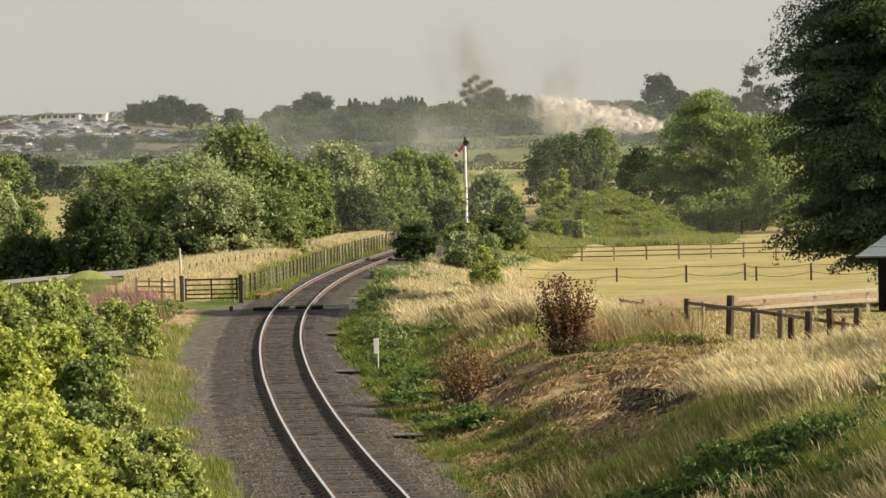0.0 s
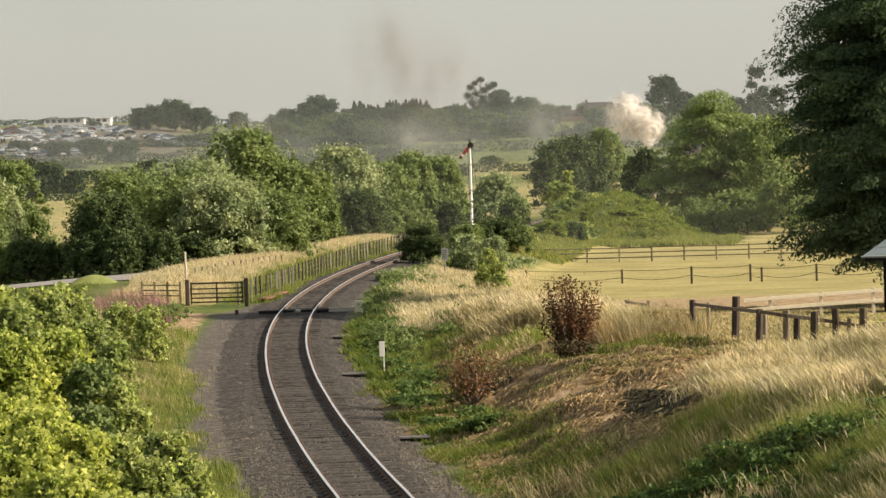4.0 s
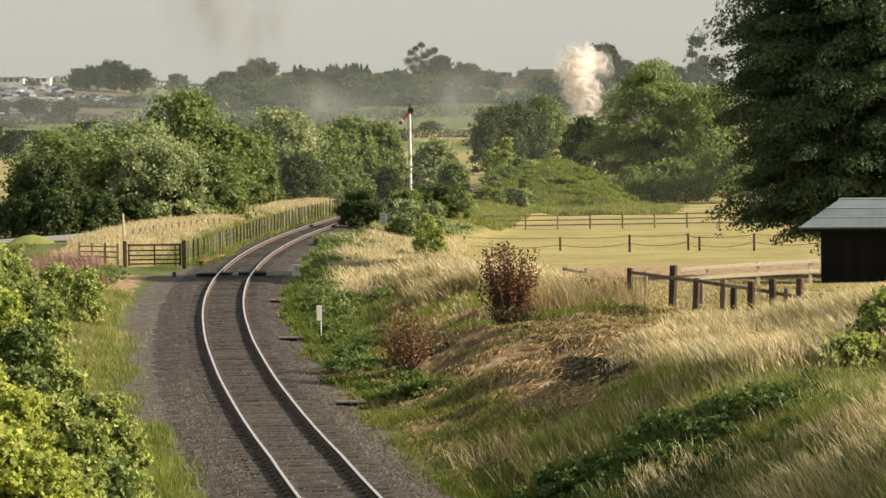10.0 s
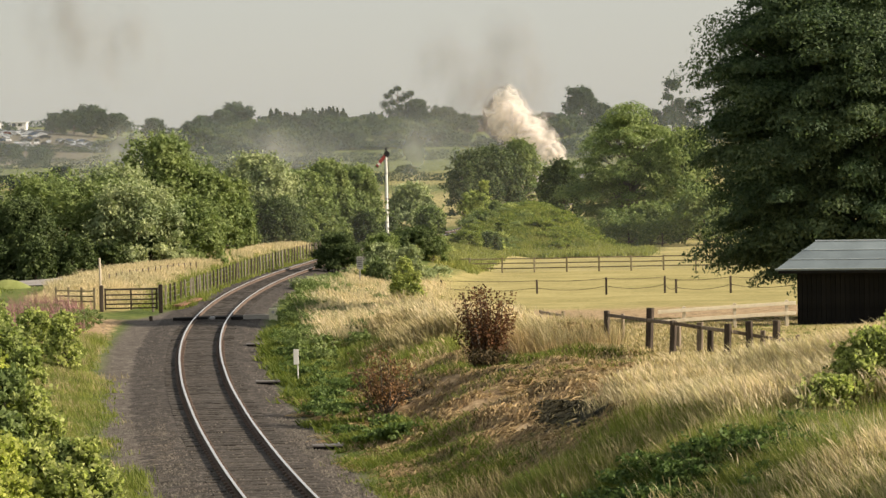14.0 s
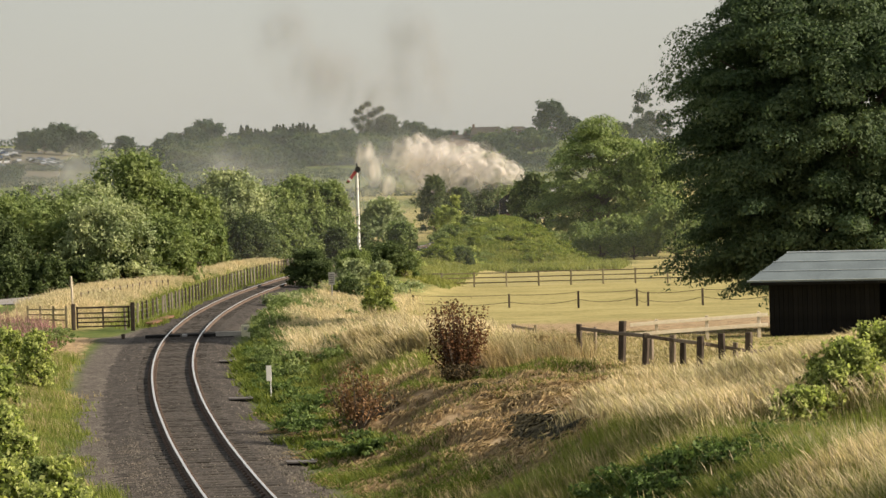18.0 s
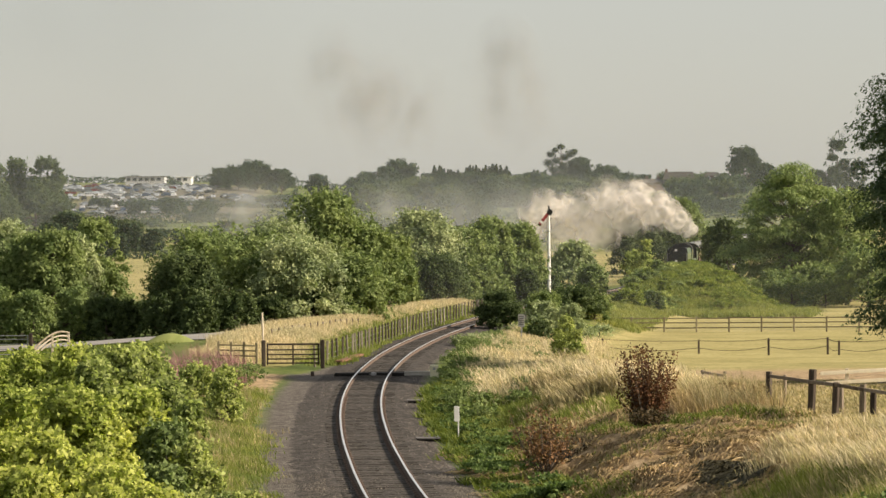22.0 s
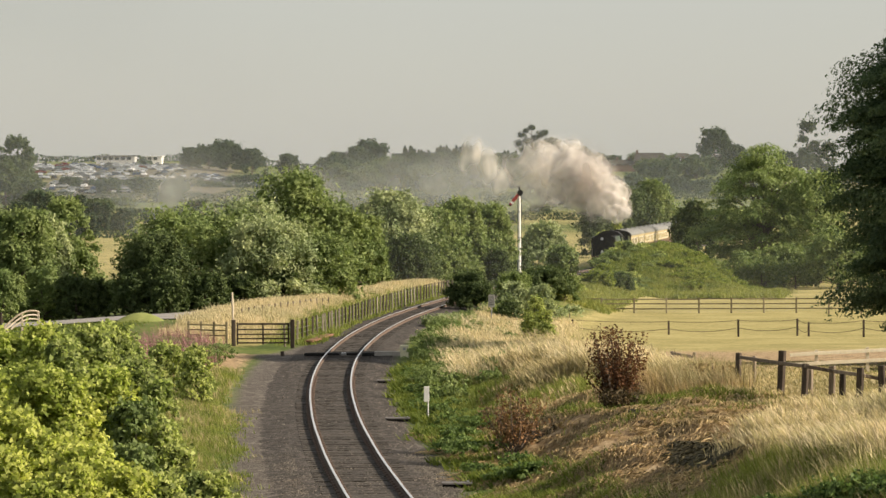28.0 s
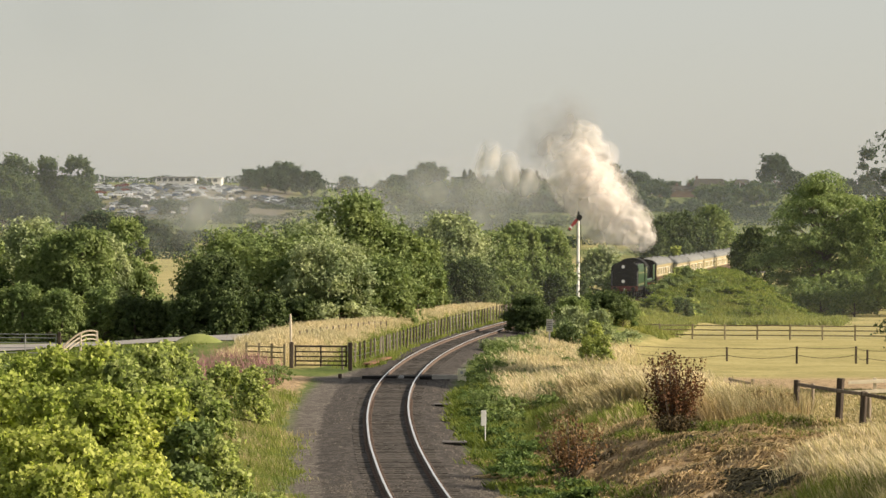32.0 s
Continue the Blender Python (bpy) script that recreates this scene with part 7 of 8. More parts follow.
def build_loco():
    """Origin at the front of the tender on the rail; the boiler runs back along +y."""
    l = thing("steam_locomotive", 0, 0, 0, "dark green steam locomotive running tender first", "locomotive")
    roof = [(1.36 * math.cos(a), 3.15 + 0.78 * math.sin(a)) for a in np.linspace(0, math.pi, 11)]
    part("cab_roof", extrude_profile(roof + [(-1.3, 3.1), (1.3, 3.1)], 0.0, 2.6), BLACK, l, "sooty arched cab roof")
    for s in (-1, 1):
        c = part("cab_side", box(s * 1.28, 1.7, 2.2, 0.05, 1.9, 2.0, 0.01), LOCO_GREEN, l)
        part("cab_window", box(s * 1.312, 1.6, 2.75, 0.02, 0.9, 0.6, 0.01), GLASS, c)
        part("steps", box(s * 1.15, 0.5, 0.7, 0.3, 0.5, 1.0, 0.03), BLACK, l)
    part("cab_front", box(0, 2.55, 2.3, 2.5, 0.06, 2.2, 0.01), LOCO_GREEN, l)
    part("firebox", tube([(0, 2.6, 2.45), (0, 4.9, 2.5)], [0.98, 0.9], 20), LOCO_GREEN, l)
    b = part("boiler", tube([(0, 4.9, 2.5), (0, 9.2, 2.55)], [0.88, 0.78], 20), LOCO_GREEN, l)
    for y in (5.6, 7.0, 8.4):
        part("boiler_band", tube([(0, y, 2.52), (0, y + 0.06, 2.52)], [0.9, 0.9], 20), STEEL, b)
    s = part("smokebox", tube([(0, 9.2, 2.55), (0, 11.1, 2.55)], [0.86, 0.86], 20), BLACK, l)
    part("smokebox_door", tube([(0, 11.1, 2.55), (0, 11.25, 2.55), (0, 11.32, 2.55)], [0.72, 0.6, 0.2], 16), BLACK, s)
    part("chimney", tube([(0, 10.3, 3.3), (0, 10.3, 3.5), (0, 10.3, 3.78), (0, 10.3, 3.86)], [0.36, 0.27, 0.29, 0.35], 14), BLACK, l)
    part("dome", tube([(0, 7.0, 3.3), (0, 7.0, 3.55), (0, 7.0, 3.7), (0, 7.0, 3.76)], [0.42, 0.38, 0.26, 0.05], 14), LOCO_GREEN, l)
    part("safety_valve", tube([(0, 4.6, 3.35), (0, 4.6, 3.62)], [0.12, 0.07], 8), STEEL, l)
    for x in (-1.12, 1.12):
        part("running_plate", box(x, 6.8, 1.5, 0.45, 8.6, 0.06, 0.01), BLACK, l)
        part("splasher", box(x, 6.2, 1.68, 0.3, 5.6, 0.34, 0.1), LOCO_GREEN, l)
        part("cylinder", tube([(x, 9.4, 0.95), (x, 10.6, 0.95)], [0.36, 0.36], 12), BLACK, l)
        part("connecting_rod", box(x * 1.02, 7.2, 0.85, 0.06, 4.4, 0.12, 0.02), STEEL, l)
        part("smoke_deflector", box(x * 1.15, 10.3, 2.4, 0.03, 1.8, 1.5, 0.01), LOCO_GREEN, l)
    for y in (4.2, 6.2, 8.2):
        wheelset(l, "driving_wheel", y, 0.86, 0.75)
    for y in (9.5, 11.0):
        wheelset(l, "bogie_wheel", y, 0.46, 0.75)
    part("frame", box(0, 6.2, 1.1, 1.1, 11.0, 0.5, 0.02), BLACK, l)
    part("front_beam", box(0, 11.6, 1.06, 2.5, 0.1, 0.45, 0.02), RED, l)
    buffers(l, 11.65, 1)
    return l


def build_coach():
    """Origin at the leading end on the rail; +y runs back."""
    c = thing("railway_coach", 0, 0, 0, "cream and brown railway coach with a grey roof", "railway coach", "coaches of the train")
    L = 19.6
    part("body", extrude_profile([(-1.3, 1.05), (1.3, 1.05), (1.3, 3.2), (-1.3, 3.2)], 0.15, L - 0.15), CREAM, c, "cream upper panels")
    for s in (-1, 1):
        part("lower_panel", box(s * 1.325, L / 2, 1.5, 0.06, L - 0.4, 0.85, 0.015), BROWN, c, "chocolate brown lower panels")
        part("waist_rail", box(s * 1.335, L / 2, 1.95, 0.05, L - 0.4, 0.06, 0.008), BROWN, c)
        part("cantrail", box(s * 1.335, L / 2, 3.08, 0.05, L - 0.4, 0.14, 0.008), CREAM, c)
        for k in range(9):
            y = 1.6 + (L - 3.2) * k / 8
            w = part("window", box(s * 1.31, y, 2.5, 0.03, 1.15, 0.75, 0.01), WHITE, c, "window with a pale frame")
            part("pane", box(s * 1.33, y, 2.5, 0.012, 1.03, 0.63, 0.004), PALE_PANE, w, "pane with its pale reflection put into the colour")
        for y in (0.75, L / 2 + 1.05, L - 0.75):
            d = part("door", box(s * 1.33, y, 2.05, 0.035, 0.62, 1.9, 0.01), CREAM, c)
            part("door_handle", box(s * 1.36, y + 0.2, 1.95, 0.03, 0.1, 0.03, 0.004), STEEL, d)
    arc = [(1.4 * math.cos(a), 3.16 + 0.66 * math.sin(a)) for a in np.linspace(0, math.pi, 13)]
    part("roof", extrude_profile(arc, 0.1, L - 0.1), ROOF_GREY, c)
    for k in range(6):
        part("roof_vent", box(0.35 if k % 2 else -0.35, 2 + 3.1 * k, 3.82, 0.22, 0.3, 0.12, 0.02), ROOF_GREY, c)
    for y in (0.12, L - 0.12):
        part("end_panel", extrude_profile([(-1.3, 1.05), (1.3, 1.05), (1.3, 3.2), (0.9, 3.6), (0, 3.78), (-0.9, 3.6), (-1.3, 3.2)], y - 0.06, y + 0.06), BLACK, c)
        part("gangway", box(0, y + (-0.2 if y < 1 else 0.2), 2.1, 0.95, 0.45, 2.1, 0.04), BLACK, c)
    part("underframe", box(0, L / 2, 0.95, 2.3, L - 0.6, 0.25, 0.02), BLACK, c)
    for y in (3.0, L - 3.0):
        b = part("bogie", box(0, y, 0.6, 2.2, 3.2, 0.3, 0.03), BLACK, c)
        for dy in (-1.25, 1.25):
            for s in (-1, 1):
                part("wheel", tube([(s * 0.7, y + dy, 0.46), (s * 0.82, y + dy, 0.46)], [0.46, 0.46], 14), BLACK, b)
    return c


def smoke_veil(name, label, radius, mat, seed, dense=False, wide=(1.25, 0.6, 1.75)):
    """A billow of smoke: one soft body, lumpy and uneven in outline, thinning to nothing at its rim."""
    rng = np.random.default_rng(seed)
    ph = rng.uniform(0, 6.28, 6)
    n, k = (44, 32) if dense else (32, 20)
    wide = np.array([1.15, 0.8, 1.0] if dense else wide)
    V, S, F = [], [], []
    for i in range(k + 1):
        e = math.pi * (i / k - 0.5)
        for j in range(n + 1):
            a = math.pi + math.pi * j / n
            d = np.array([math.cos(e) * math.cos(a), math.cos(e) * math.sin(a), math.sin(e)])
            w = 1 + 0.16 * math.sin(3 * a + ph[0]) * math.cos(e) + 0.12 * math.sin(5 * e + ph[1]) + 0.1 * math.sin(2 * a + 4 * e + ph[2])
            soft = 1 - d[0] ** 2 - d[2] ** 2
            if dense:
                q = Vector(d * 2.1) + Vector((seed * 3.7, 0, 0))
                lump = 1 - abs(noise.noise(q)) * 1.4 + 0.5 * (0.5 - abs(noise.noise(q * 2.3))) + 0.25 * (0.5 - abs(noise.noise(q * 5.1)))
                w = 0.5 + 0.38 * w + 0.12 * lump
                soft = max(0.0, soft) * min(1.25, max(0.25, 0.75 + 0.8 * (lump - 0.75)))
            else:
                w = 1 + 0.35 * (w - 1)
                streak = noise.noise(Vector((d[0] * 2.2 + seed * 3.1, 0, d[2] * 1.1)))
                soft = max(0.0, soft) ** 1.7 * min(1.3, max(0.3, 0.85 + 1.1 * streak))
            V.append(d * w * radius * wide)
            S.append(soft)
    for i in range(k):
        for j in range(n):
            o = i * (n + 1) + j
            F.append((o, o + 1, o + n + 2, o + n + 1))
    me = fill_mesh(name, np.array(V), np.array(F), mat, True)
    me.attributes.new("soft", "FLOAT", "POINT").data.foreach_set("value", np.array(S, np.float32))
    return tagged(new(name, me), label, "smoke", "smoke of the train", "stuff")


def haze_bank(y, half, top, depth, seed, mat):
    """A long see-through sheet standing in for aerial haze and drifting smoke, thinning upwards."""
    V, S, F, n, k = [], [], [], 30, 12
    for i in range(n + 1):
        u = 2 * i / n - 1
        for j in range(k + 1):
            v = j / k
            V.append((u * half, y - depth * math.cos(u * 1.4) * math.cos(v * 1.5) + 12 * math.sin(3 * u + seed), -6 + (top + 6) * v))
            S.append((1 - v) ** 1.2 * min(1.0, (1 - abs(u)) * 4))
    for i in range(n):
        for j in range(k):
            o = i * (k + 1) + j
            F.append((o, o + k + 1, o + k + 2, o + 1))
    me = fill_mesh("haze_sheet", np.array(V), np.array(F), mat, True)
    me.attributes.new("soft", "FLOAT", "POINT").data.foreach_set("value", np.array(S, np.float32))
    tagged(new("haze_sheet", me), "thin sheet standing in for aerial haze and smoke over the valley", "haze", "haze over the valley", "stuff")


CREAM_BOX = surface("cream_painted_metal", [(0.55, 0.52, 0.36), (0.66, 0.62, 0.45)], 2.0, 20.0, 0.5, 0, 0.08, 0.003, 0.4)

build_track()
woods()
near_hedge()
hedges()
far_woods()
grasses()
lineside_fence()
lane_things()
crossing()
semaphore()
paddock_fences()
near_fence()
shed()
houses()
car_park()
# three sheets that paint haze over what lies farther off
haze_bank(1020, 480, 62, 50, 2, HAZE_VEIL)
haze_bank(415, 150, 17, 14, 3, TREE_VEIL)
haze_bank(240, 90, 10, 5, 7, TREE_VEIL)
TENDER, LOCO = build_tender(), build_loco()
COACHES = [build_coach()]
for _ in range(6):
    COACHES.append(copy_thing(COACHES[0], pose(0, 0, 0)))

# the steam plume: seconds, then its line from the chimney to its tail (x, z)
PLUME = [
    (0, (38.1, 8.8), (32.9, 9.5), (27.2, 9.7), (21.7, 10.8), (16.1, 12.0)),
    (1, (34.7, 3.4), (32.3, 7.0), (29.0, 9.5), (24.8, 10.5), (20.5, 11.1)),
    (2, (35.8, 7.1), (35.7, 10.0), (30.5, 8.5), (25.2, 9.2), (19.8, 10.4)),
    (3, (34.7, 5.9), (33.8, 9.2), (31.4, 9.0), (28.5, 9.0), (25.3, 10.4)),
    (4, (32.8, 6.0), (33.8, 8.8), (31.3, 10.0), (28.4, 9.8), (29.6, 11.8)),
    (7, (31.2, 4.9), (30.6, 9.0), (28.3, 10.5), (32.2, 11.9), (33.5, 14.7)),
    (8, (30.3, 4.8), (29.4, 8.3), (27.6, 10.5), (29.1, 11.6), (32.8, 12.5)),
    (9, (30.0, 4.1), (29.7, 8.2), (27.2, 10.8), (29.7, 12.1), (32.2, 14.7)),
    (10, (29.0, 4.5), (29.2, 7.8), (28.1, 11.1), (27.3, 13.7), (30.7, 13.7)),
    (11, (28.4, 5.4), (27.5, 8.2), (25.9, 10.7), (24.6, 13.3), (25.7, 15.2)),
    (12, (28.6, 5.1), (26.4, 7.7), (23.8, 10.0), (21.4, 12.6), (19.9, 15.7)),
    (13, (28.1, 4.9), (25.3, 7.8), (22.4, 10.4), (18.5, 10.8), (15.3, 13.2)),
    (14, (26.6, 5.3), (24.3, 7.1), (22.0, 8.9), (19.8, 10.9), (18.3, 13.4)),
    (16.5, (24.6, 4.6), (21.4, 6.2), (17.8, 6.6), (14.2, 6.4), (12.2, 7.6)),
    (17, (24.3, 4.5), (20.7, 6.3), (16.6, 6.9), (13.0, 6.6), (10.6, 7.8)),
    (18, (23.0, 4.9), (19.0, 6.4), (14.6, 6.5), (10.6, 6.9), (7.0, 7.6)),
    (19, (21.5, 5.1), (17.2, 6.5), (12.6, 6.2), (8.3, 7.1), (3.6, 7.3)),
    (20, (19.9, 4.9), (15.0, 6.9), (10.2, 6.1), (5.6, 6.2), (0.6, 6.8)),
    (21, (18.1, 4.5), (12.2, 6.7), (7.2, 6.2), (2.4, 5.2), (-2.8, 4.6)),
    (22, (18.0, 4.4), (13.9, 7.2), (9.6, 7.5), (5.4, 5.0), (0.2, 5.6)),
    (23, (16.0, 4.7), (11.4, 6.8), (6.5, 7.6), (2.2, 6.6), (-1.4, 4.8)),
    (24, (15.8, 4.0), (11.5, 7.5), (6.6, 7.4), (3.6, 4.2), (-0.6, 5.5)),
    (26.5, (12.6, 5.1), (10.0, 7.5), (6.7, 8.3), (3.2, 7.5), (0.7, 9.6)),
    (27, (12.3, 4.5), (9.6, 6.9), (6.4, 8.2), (2.9, 8.7), (-0.6, 9.6)),
    (28, (11.2, 4.6), (9.3, 6.4), (7.3, 8.2), (4.7, 8.9), (2.0, 9.0)),
    (29, (10.7, 4.5), (9.0, 6.5), (7.0, 8.2), (4.6, 9.3), (2.1, 10.2)),
    (30, (8.7, 4.3), (7.3, 6.5), (5.6, 8.4), (3.8, 10.2), (2.3, 12.3)),
    (31, (7.2, 5.0), (5.6, 6.9), (4.0, 8.8), (2.9, 11.0), (2.0, 13.3)),
    (32, (6.5, 4.8), (4.3, 6.4), (2.3, 8.2), (0.6, 10.3), (0.1, 13.0)),
]
# how far along the plume each puff is, its radius and its height over the plume's line
PUFFS = [(0.0, 1.2, 0.0), (0.1, 2.0, 0.2), (0.22, 2.7, -0.2), (0.34, 3.0, 0.7), (0.45, 3.1, -0.7), (0.56, 3.3, 0.8), (0.67, 3.4, -0.8), (0.78, 3.5, 0.7), (0.89, 3.4, -0.7), (1.0, 3.2, 0.5),
         (0.4, 1.8, 2.1), (0.66, 2.0, 2.3), (0.92, 2.0, 2.1), (0.8, 2.6, -1.5)]
# older smoke: kind, radius, and where it drifts: seconds, x, y, z
DRIFTS = [
    ("brown", 6.6, [(0, 39.2, 530.0, 1.1), (9.5, 39.3, 530.0, 1.6), (11, 26.8, 530.0, 13.4), (12, 24.6, 530.0, 15.6), (13, 22.5, 530.0, 15.0), (14, 22.1, 530.0, 17.0), (16.5, 14.2, 530.0, 18.7), (18, 10.8, 530.0, 20.9), (19, 6.9, 530.0, 21.7), (22, -5.0, 530.0, 25.5), (24, -19.7, 530.0, 31.7), (27, -37.9, 530.0, 63.2), (32, -65.4, 530.0, 88.4)]),
    ("brown", 5.6, [(0, 38.9, 531.0, 2.0), (9.5, 39.0, 531.0, 2.4), (11, 24.6, 531.0, 19.1), (12, 22.4, 531.0, 21.2), (13, 20.3, 531.0, 20.6), (14, 19.9, 531.0, 22.7), (16.5, 12.0, 531.0, 24.3), (18, 8.7, 531.0, 26.6), (19, 4.8, 531.0, 27.3), (22, -7.2, 531.0, 31.1), (24, -22.0, 531.0, 37.3), (27, -40.2, 531.0, 68.9), (32, -67.8, 531.0, 94.1)]),
    ("brown", 5.6, [(0, 39.2, 532.0, 1.6), (10, 39.3, 532.0, 1.9), (11.5, 22.5, 532.0, 16.1), (12, 19.8, 532.0, 17.9), (13, 14.8, 532.0, 18.8), (14, 9.2, 532.0, 20.5), (16.5, -4.2, 532.0, 26.0), (18, -11.3, 532.0, 28.6), (19, -18.2, 532.0, 29.7), (22, -35.2, 532.0, 29.8), (24, -45.5, 532.0, 26.2), (27, -74.7, 532.0, 48.5), (32, -113.4, 532.0, 63.7)]),
    ("brown", 5.6, [(0, 39.9, 533.0, 0.8), (10, 40.0, 533.0, 1.2), (11.5, 26.6, 533.0, 11.2), (12, 23.9, 533.0, 13.0), (13, 18.9, 533.0, 13.9), (14, 13.4, 533.0, 15.6), (16.5, -0.1, 533.0, 21.1), (18, -7.3, 533.0, 23.7), (19, -14.1, 533.0, 24.8), (22, -31.1, 533.0, 24.9), (24, -41.4, 533.0, 21.3), (27, -70.7, 533.0, 43.6), (32, -109.4, 533.0, 58.9)]),
    ("brown", 6.0, [(0, 39.5, 534.0, 1.4), (10.5, 39.6, 534.0, 1.7), (12, 24.4, 534.0, 14.0), (14, 15.9, 534.0, 15.8), (16.5, 3.1, 534.0, 19.0), (18, -3.4, 534.0, 20.1), (19, -9.9, 534.0, 21.0), (22, -27.9, 534.0, 24.9), (25, -55.8, 534.0, 38.3), (27, -73.9, 534.0, 55.0), (32, -112.9, 534.0, 72.2)]),
    ("brown", 5.0, [(0, 40.4, 535.0, 1.2), (10.5, 40.5, 535.0, 1.5), (12, 30.0, 535.0, 13.0), (14, 21.5, 535.0, 14.8), (16.5, 8.7, 535.0, 18.0), (18, 2.2, 535.0, 19.1), (19, -4.3, 535.0, 20.0), (22, -22.3, 535.0, 24.0), (25, -50.3, 535.0, 37.4), (27, -68.5, 535.0, 54.0), (32, -107.5, 535.0, 71.3)]),
    ("dark", 3.0, [(0, 26.0, 352.0, 3.4), (26.5, 26.0, 352.0, 3.6), (28, 7.4, 352.0, 8.3), (29, 4.9, 352.0, 10.2), (30, 3.1, 352.0, 12.6), (31, 1.8, 352.0, 15.0), (32, -0.7, 352.0, 16.3)]),
    ("dark", 2.8, [(0, 26.1, 353.0, 3.4), (26.5, 26.1, 353.0, 3.6), (28, 6.8, 353.0, 8.3), (29, 3.7, 353.0, 9.6), (30, 1.8, 353.0, 12.0), (31, -1.5, 353.0, 13.3), (32, -3.6, 353.0, 15.2)]),
    ("brown", 7.5, [(0, 1.7, 536.0, 17.0), (3, -7.5, 536.0, 18.9), (7, -23.1, 536.0, 20.5), (12, -39.8, 536.0, 23.1), (16, -64.8, 536.0, 31.8), (20, -92.9, 536.0, 46.4), (32, -137.1, 536.0, 53.5)]),
    ("brown", 6.5, [(0, -0.0, 537.0, 21.3), (3, -9.3, 537.0, 23.2), (7, -25.0, 537.0, 24.8), (12, -41.7, 537.0, 27.4), (16, -66.6, 537.0, 36.1), (20, -94.8, 537.0, 50.7), (32, -139.3, 537.0, 57.9)]),
    ("brown", 6.0, [(0, 16.7, 538.0, 14.6), (2, 5.8, 538.0, 15.7), (4, -3.5, 538.0, 17.4), (7, -13.9, 538.0, 19.4), (12, -30.7, 538.0, 21.6), (16, -55.7, 538.0, 31.7), (20, -83.8, 538.0, 46.3), (32, -128.1, 538.0, 53.7)]),
    ("wisp", 1.5, [(0, 30.0, 480.0, 1.0), (14, 24.0, 480.0, 2.0), (16.5, 2.2, 466.0, 10.4), (17, 0.6, 462.0, 10.0), (18, 1.4, 452.0, 8.6), (19, 3.0, 442.0, 9.6), (24, -4.0, 402.0, 5.0), (27, -4.5, 372.0, 10.6), (29, -6.0, 352.0, 11.0), (32, -9.0, 330.0, 12.5)]),
    ("wisp", 1.5, [(0, 28.0, 482.0, 1.0), (14, 23.0, 482.0, 2.0), (16.5, 3.3, 466.0, 7.8), (17, 1.8, 462.0, 7.4), (18, 2.4, 452.0, 6.4), (19, 4.0, 442.0, 6.0), (24, -5.0, 402.0, 3.8), (27, -3.2, 372.0, 9.2), (29, -4.0, 352.0, 9.8), (32, -7.0, 330.0, 11.4)]),
    ("wisp", 1.3, [(0, 26.0, 484.0, 1.0), (14, 22.0, 484.0, 2.0), (16.5, 5.0, 466.0, 5.6), (17, 3.6, 462.0, 5.4), (18, 4.4, 452.0, 4.6), (19, 6.0, 442.0, 5.0), (24, -2.4, 402.0, 7.6), (27, -1.8, 372.0, 8.0), (29, -2.6, 352.0, 8.6), (32, -5.0, 330.0, 10.6)]),
    ("thin", 6.5, [(0, -2.0, 470.0, -8.0), (16.5, -2.0, 470.0, -8.0), (19, -3.0, 470.0, 5.5), (21, -6.5, 470.0, 4.0), (23, -8.0, 470.0, 5.3), (24, -7.5, 470.0, 4.6), (27, -10.0, 470.0, 8.5), (29, -13.0, 470.0, 8.8), (32, -20.0, 470.0, 11.0)]),
    ("thin", 6.5, [(0, 2.0, 471.0, -8.0), (17.5, 2.0, 471.0, -8.0), (21, -2.0, 471.0, 3.4), (23, -3.0, 471.0, 5.0), (24, -2.5, 471.0, 4.0), (27, -4.0, 471.0, 8.0), (29, -7.0, 471.0, 9.0), (32, -13.0, 471.0, 11.0)]),
    ("thin", 7.5, [(0, -8.0, 472.0, -8.0), (16.5, -8.0, 472.0, -8.0), (19, -9.0, 472.0, 5.5), (21, -12.0, 472.0, 5.0), (23, -14.0, 472.0, 7.0), (24, -12.0, 472.0, 6.0), (27, -17.0, 472.0, 7.5), (29, -20.0, 472.0, 7.0), (32, -30.0, 472.0, 9.0)]),
    ("thin", 11.0, [(0, -8.2, 560.0, 6.4), (9, -16.0, 560.0, 6.4), (19, -25.8, 560.0, 5.9), (32, -41.5, 560.0, 6.4)]),
    ("thin", 11.0, [(0, 14.3, 560.0, 8.3), (9, 6.5, 560.0, 6.9), (19, 0.6, 560.0, 4.9), (26, -6.3, 560.0, 3.9), (32, -18.0, 560.0, 4.9)]),
    ("thin", 11.0, [(0, -38.6, 560.0, 6.4), (9, -44.4, 560.0, 6.4), (20, -52.2, 560.0, 5.9), (32, -66.9, 560.0, 6.4)]),
    ("smear", 60.0, [(0, -104.4, 900.0, 65.5), (16, -113.8, 900.0, 65.5), (32, -120.1, 900.0, 67.1)]),
]


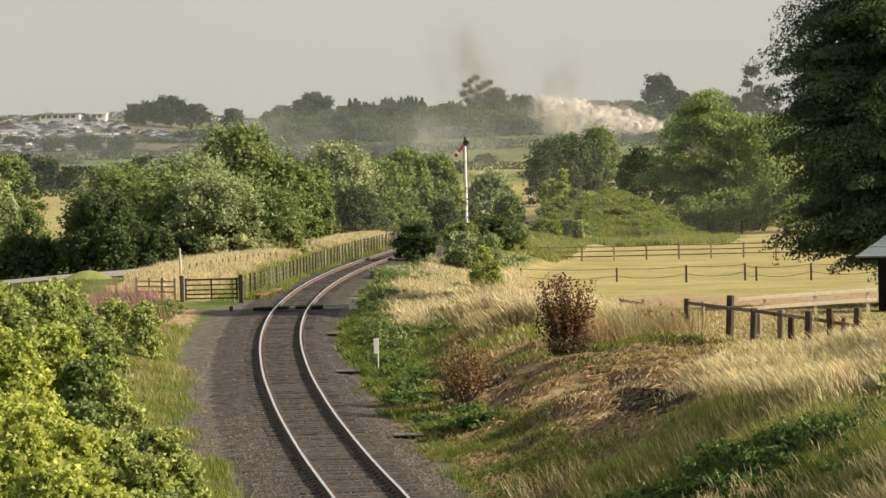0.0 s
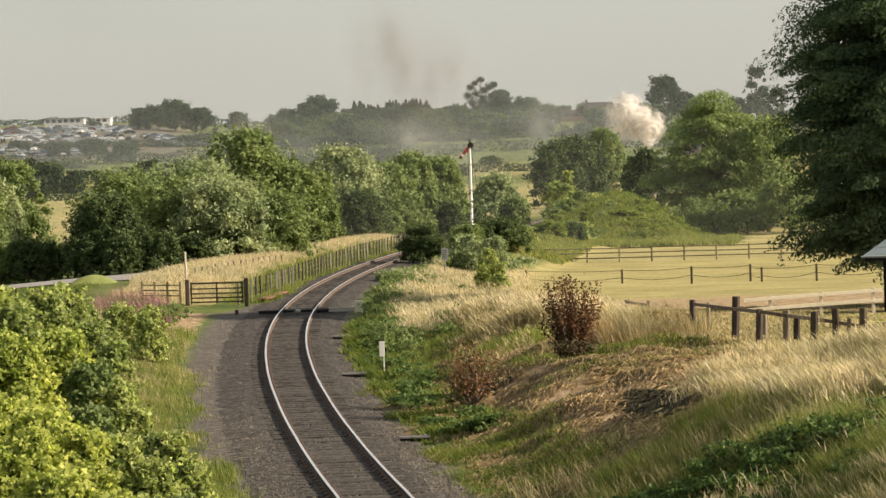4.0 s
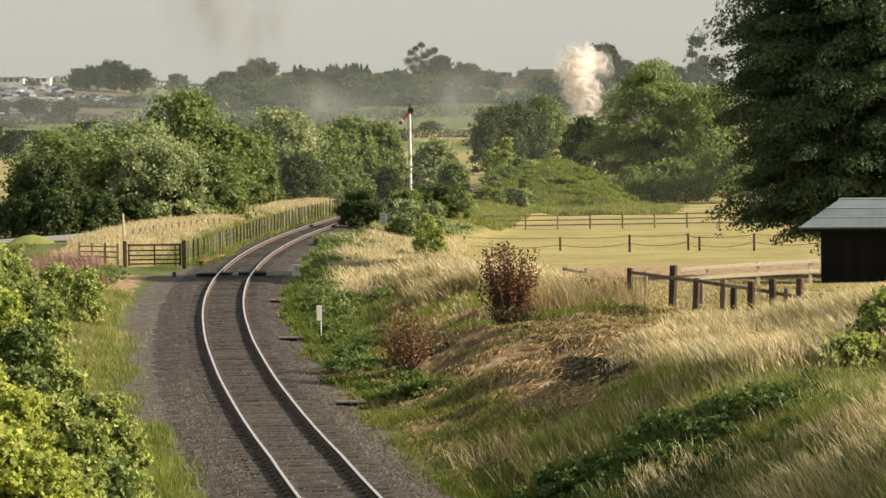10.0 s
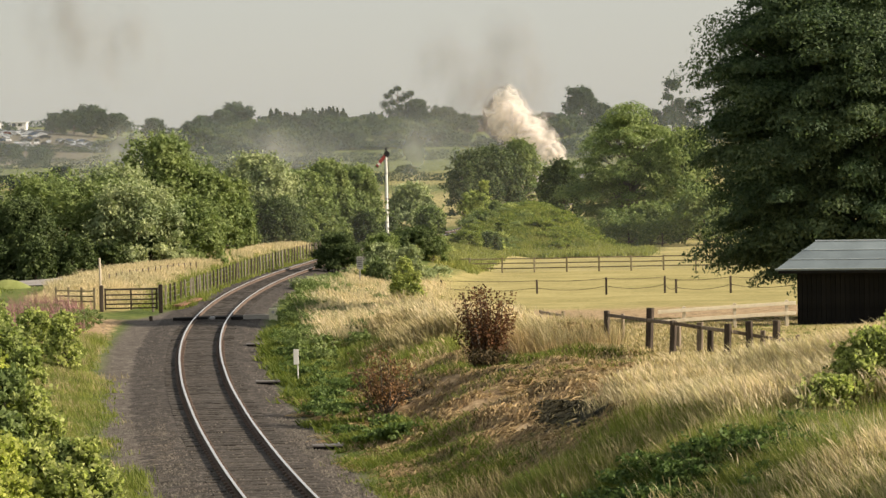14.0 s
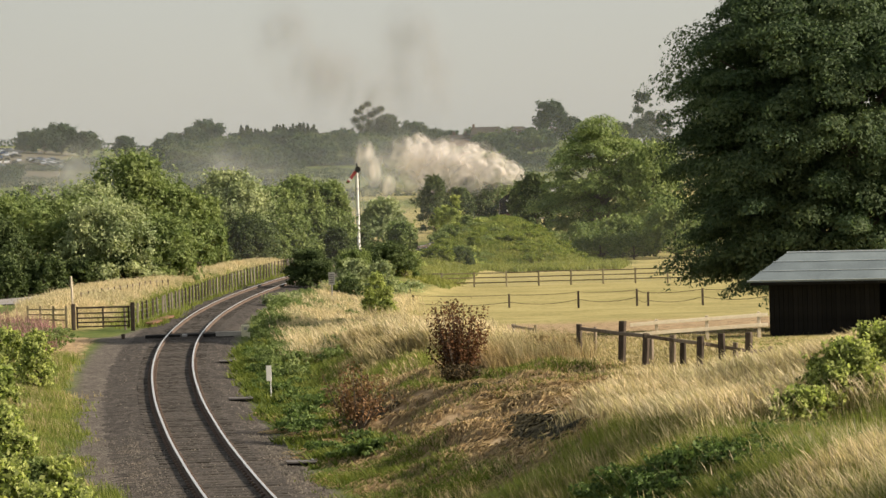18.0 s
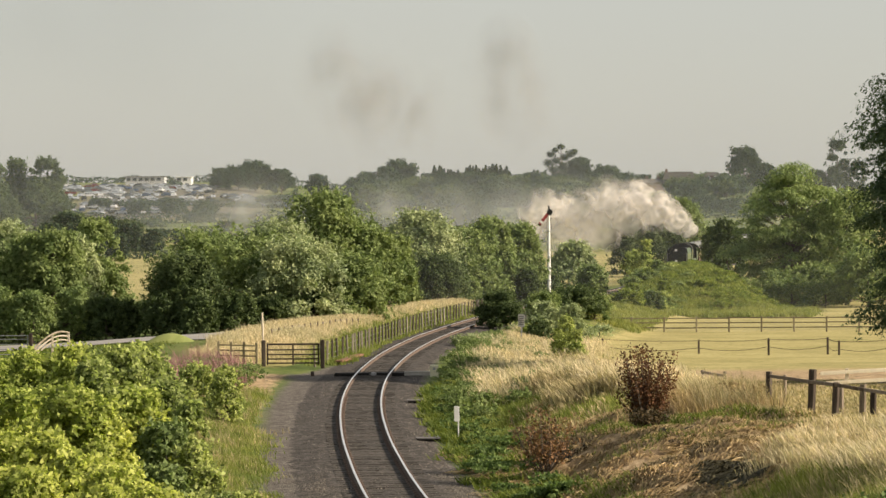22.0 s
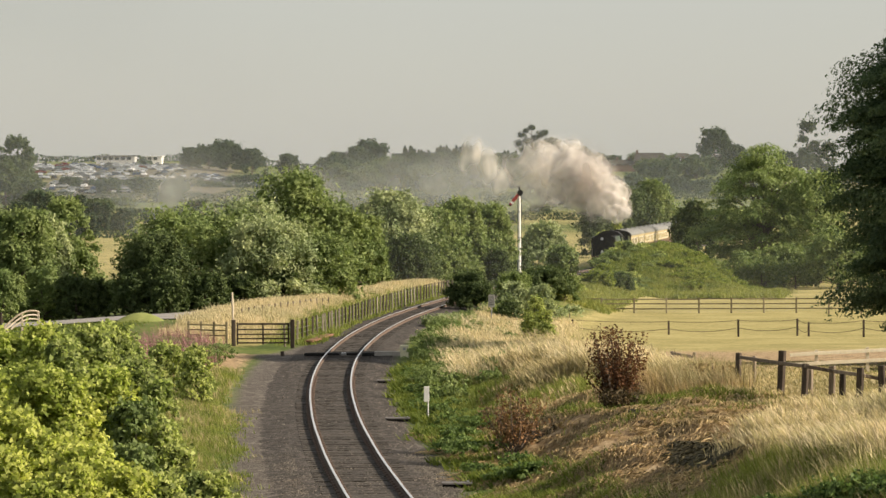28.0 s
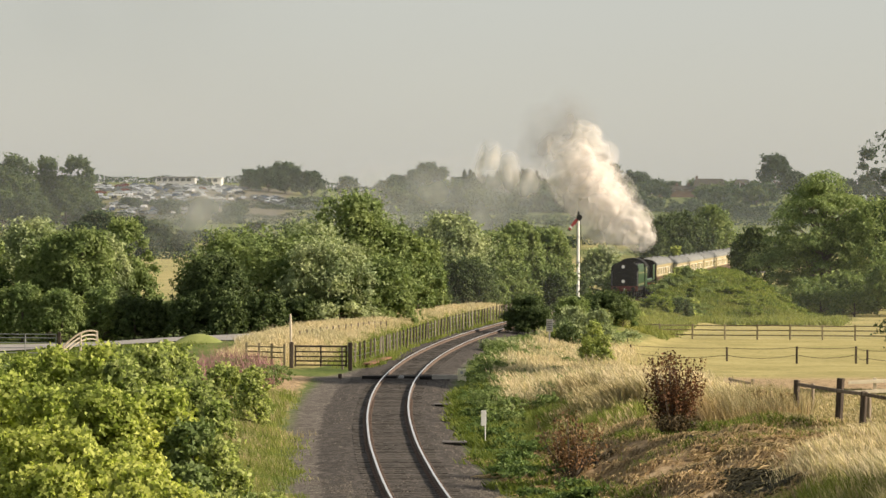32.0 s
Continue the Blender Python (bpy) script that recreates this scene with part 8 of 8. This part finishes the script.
def plume_path(u, k, up):
    """Where the puff at u along the plume is, from start to end; each puff wanders a little of its own."""
    rows = []
    for t, *line in PLUME:
        at = u * (len(line) - 1)
        x = float(np.interp(at, range(len(line)), [p[0] for p in line])) + 0.5 * u * math.sin(1.7 * k + 0.35 * t)
        z = float(np.interp(at, range(len(line)), [p[1] for p in line])) + 0.6 * u * math.sin(2.9 * k + 0.3 * t) + up
        rows.append((t, x, 312.0 + 10 * (32 - t) + 0.6 * k, z))
    return rows


TONES = {"white": (SMOKE_WHITE, "billowing white steam trailing from the locomotive"), "brown": (SMOKE_GREY, "thin brown-grey coal smoke drifting over the valley"),
         "dark": (SMOKE_DARK, "brown-grey coal smoke rising above the steam"), "smear": (SMOKE_SMEAR, "broad faint smear of old smoke in the sky"),
         "wisp": (SMOKE_WHITE, "loose wisp of white steam left behind the train"),
         "thin": (SMOKE_THIN, "thin bluish smoke hanging over the valley trees")}
SMOKE = [("white", r, plume_path(u, k, up)) for k, (u, r, up) in enumerate(PUFFS)] + DRIFTS
CLOUDS = []
for i, (tone, radius, path) in enumerate(SMOKE):
    CLOUDS.append(smoke_veil("smoke_cloud", TONES[tone][1], radius, TONES[tone][0], 40 + i, tone == "white", (1.7, 0.6, 1.0) if tone in ("thin", "smear") else (1.25, 0.6, 1.75)))


def motions():
    def train_rows(back):
        rows = []
        for t in (0, 4, 8, 12, 16, 20, 24, 28, 32):
            y = 305.0 + 10.0 * (32 - t) + back * 0.993
            p, h = along(y)
            rows.append((t, pose(p.x, p.y, p.z, 0, 0, -math.degrees(h))))
        return rows
    walk(TENDER, train_rows(0))
    walk(LOCO, train_rows(6.9))
    for k, c in enumerate(COACHES):
        walk(c, train_rows(19.6 + 20.2 * k))
    for i, (c, (tone, radius, path)) in enumerate(zip(CLOUDS, SMOKE)):
        spin = (0.7 if tone == "white" else 0.15) * (1 if i % 2 else -1)
        walk(c, [(t, pose(x, y, z, 0, spin * t * 2.0, 0)) for t, x, y, z in path])


motions()
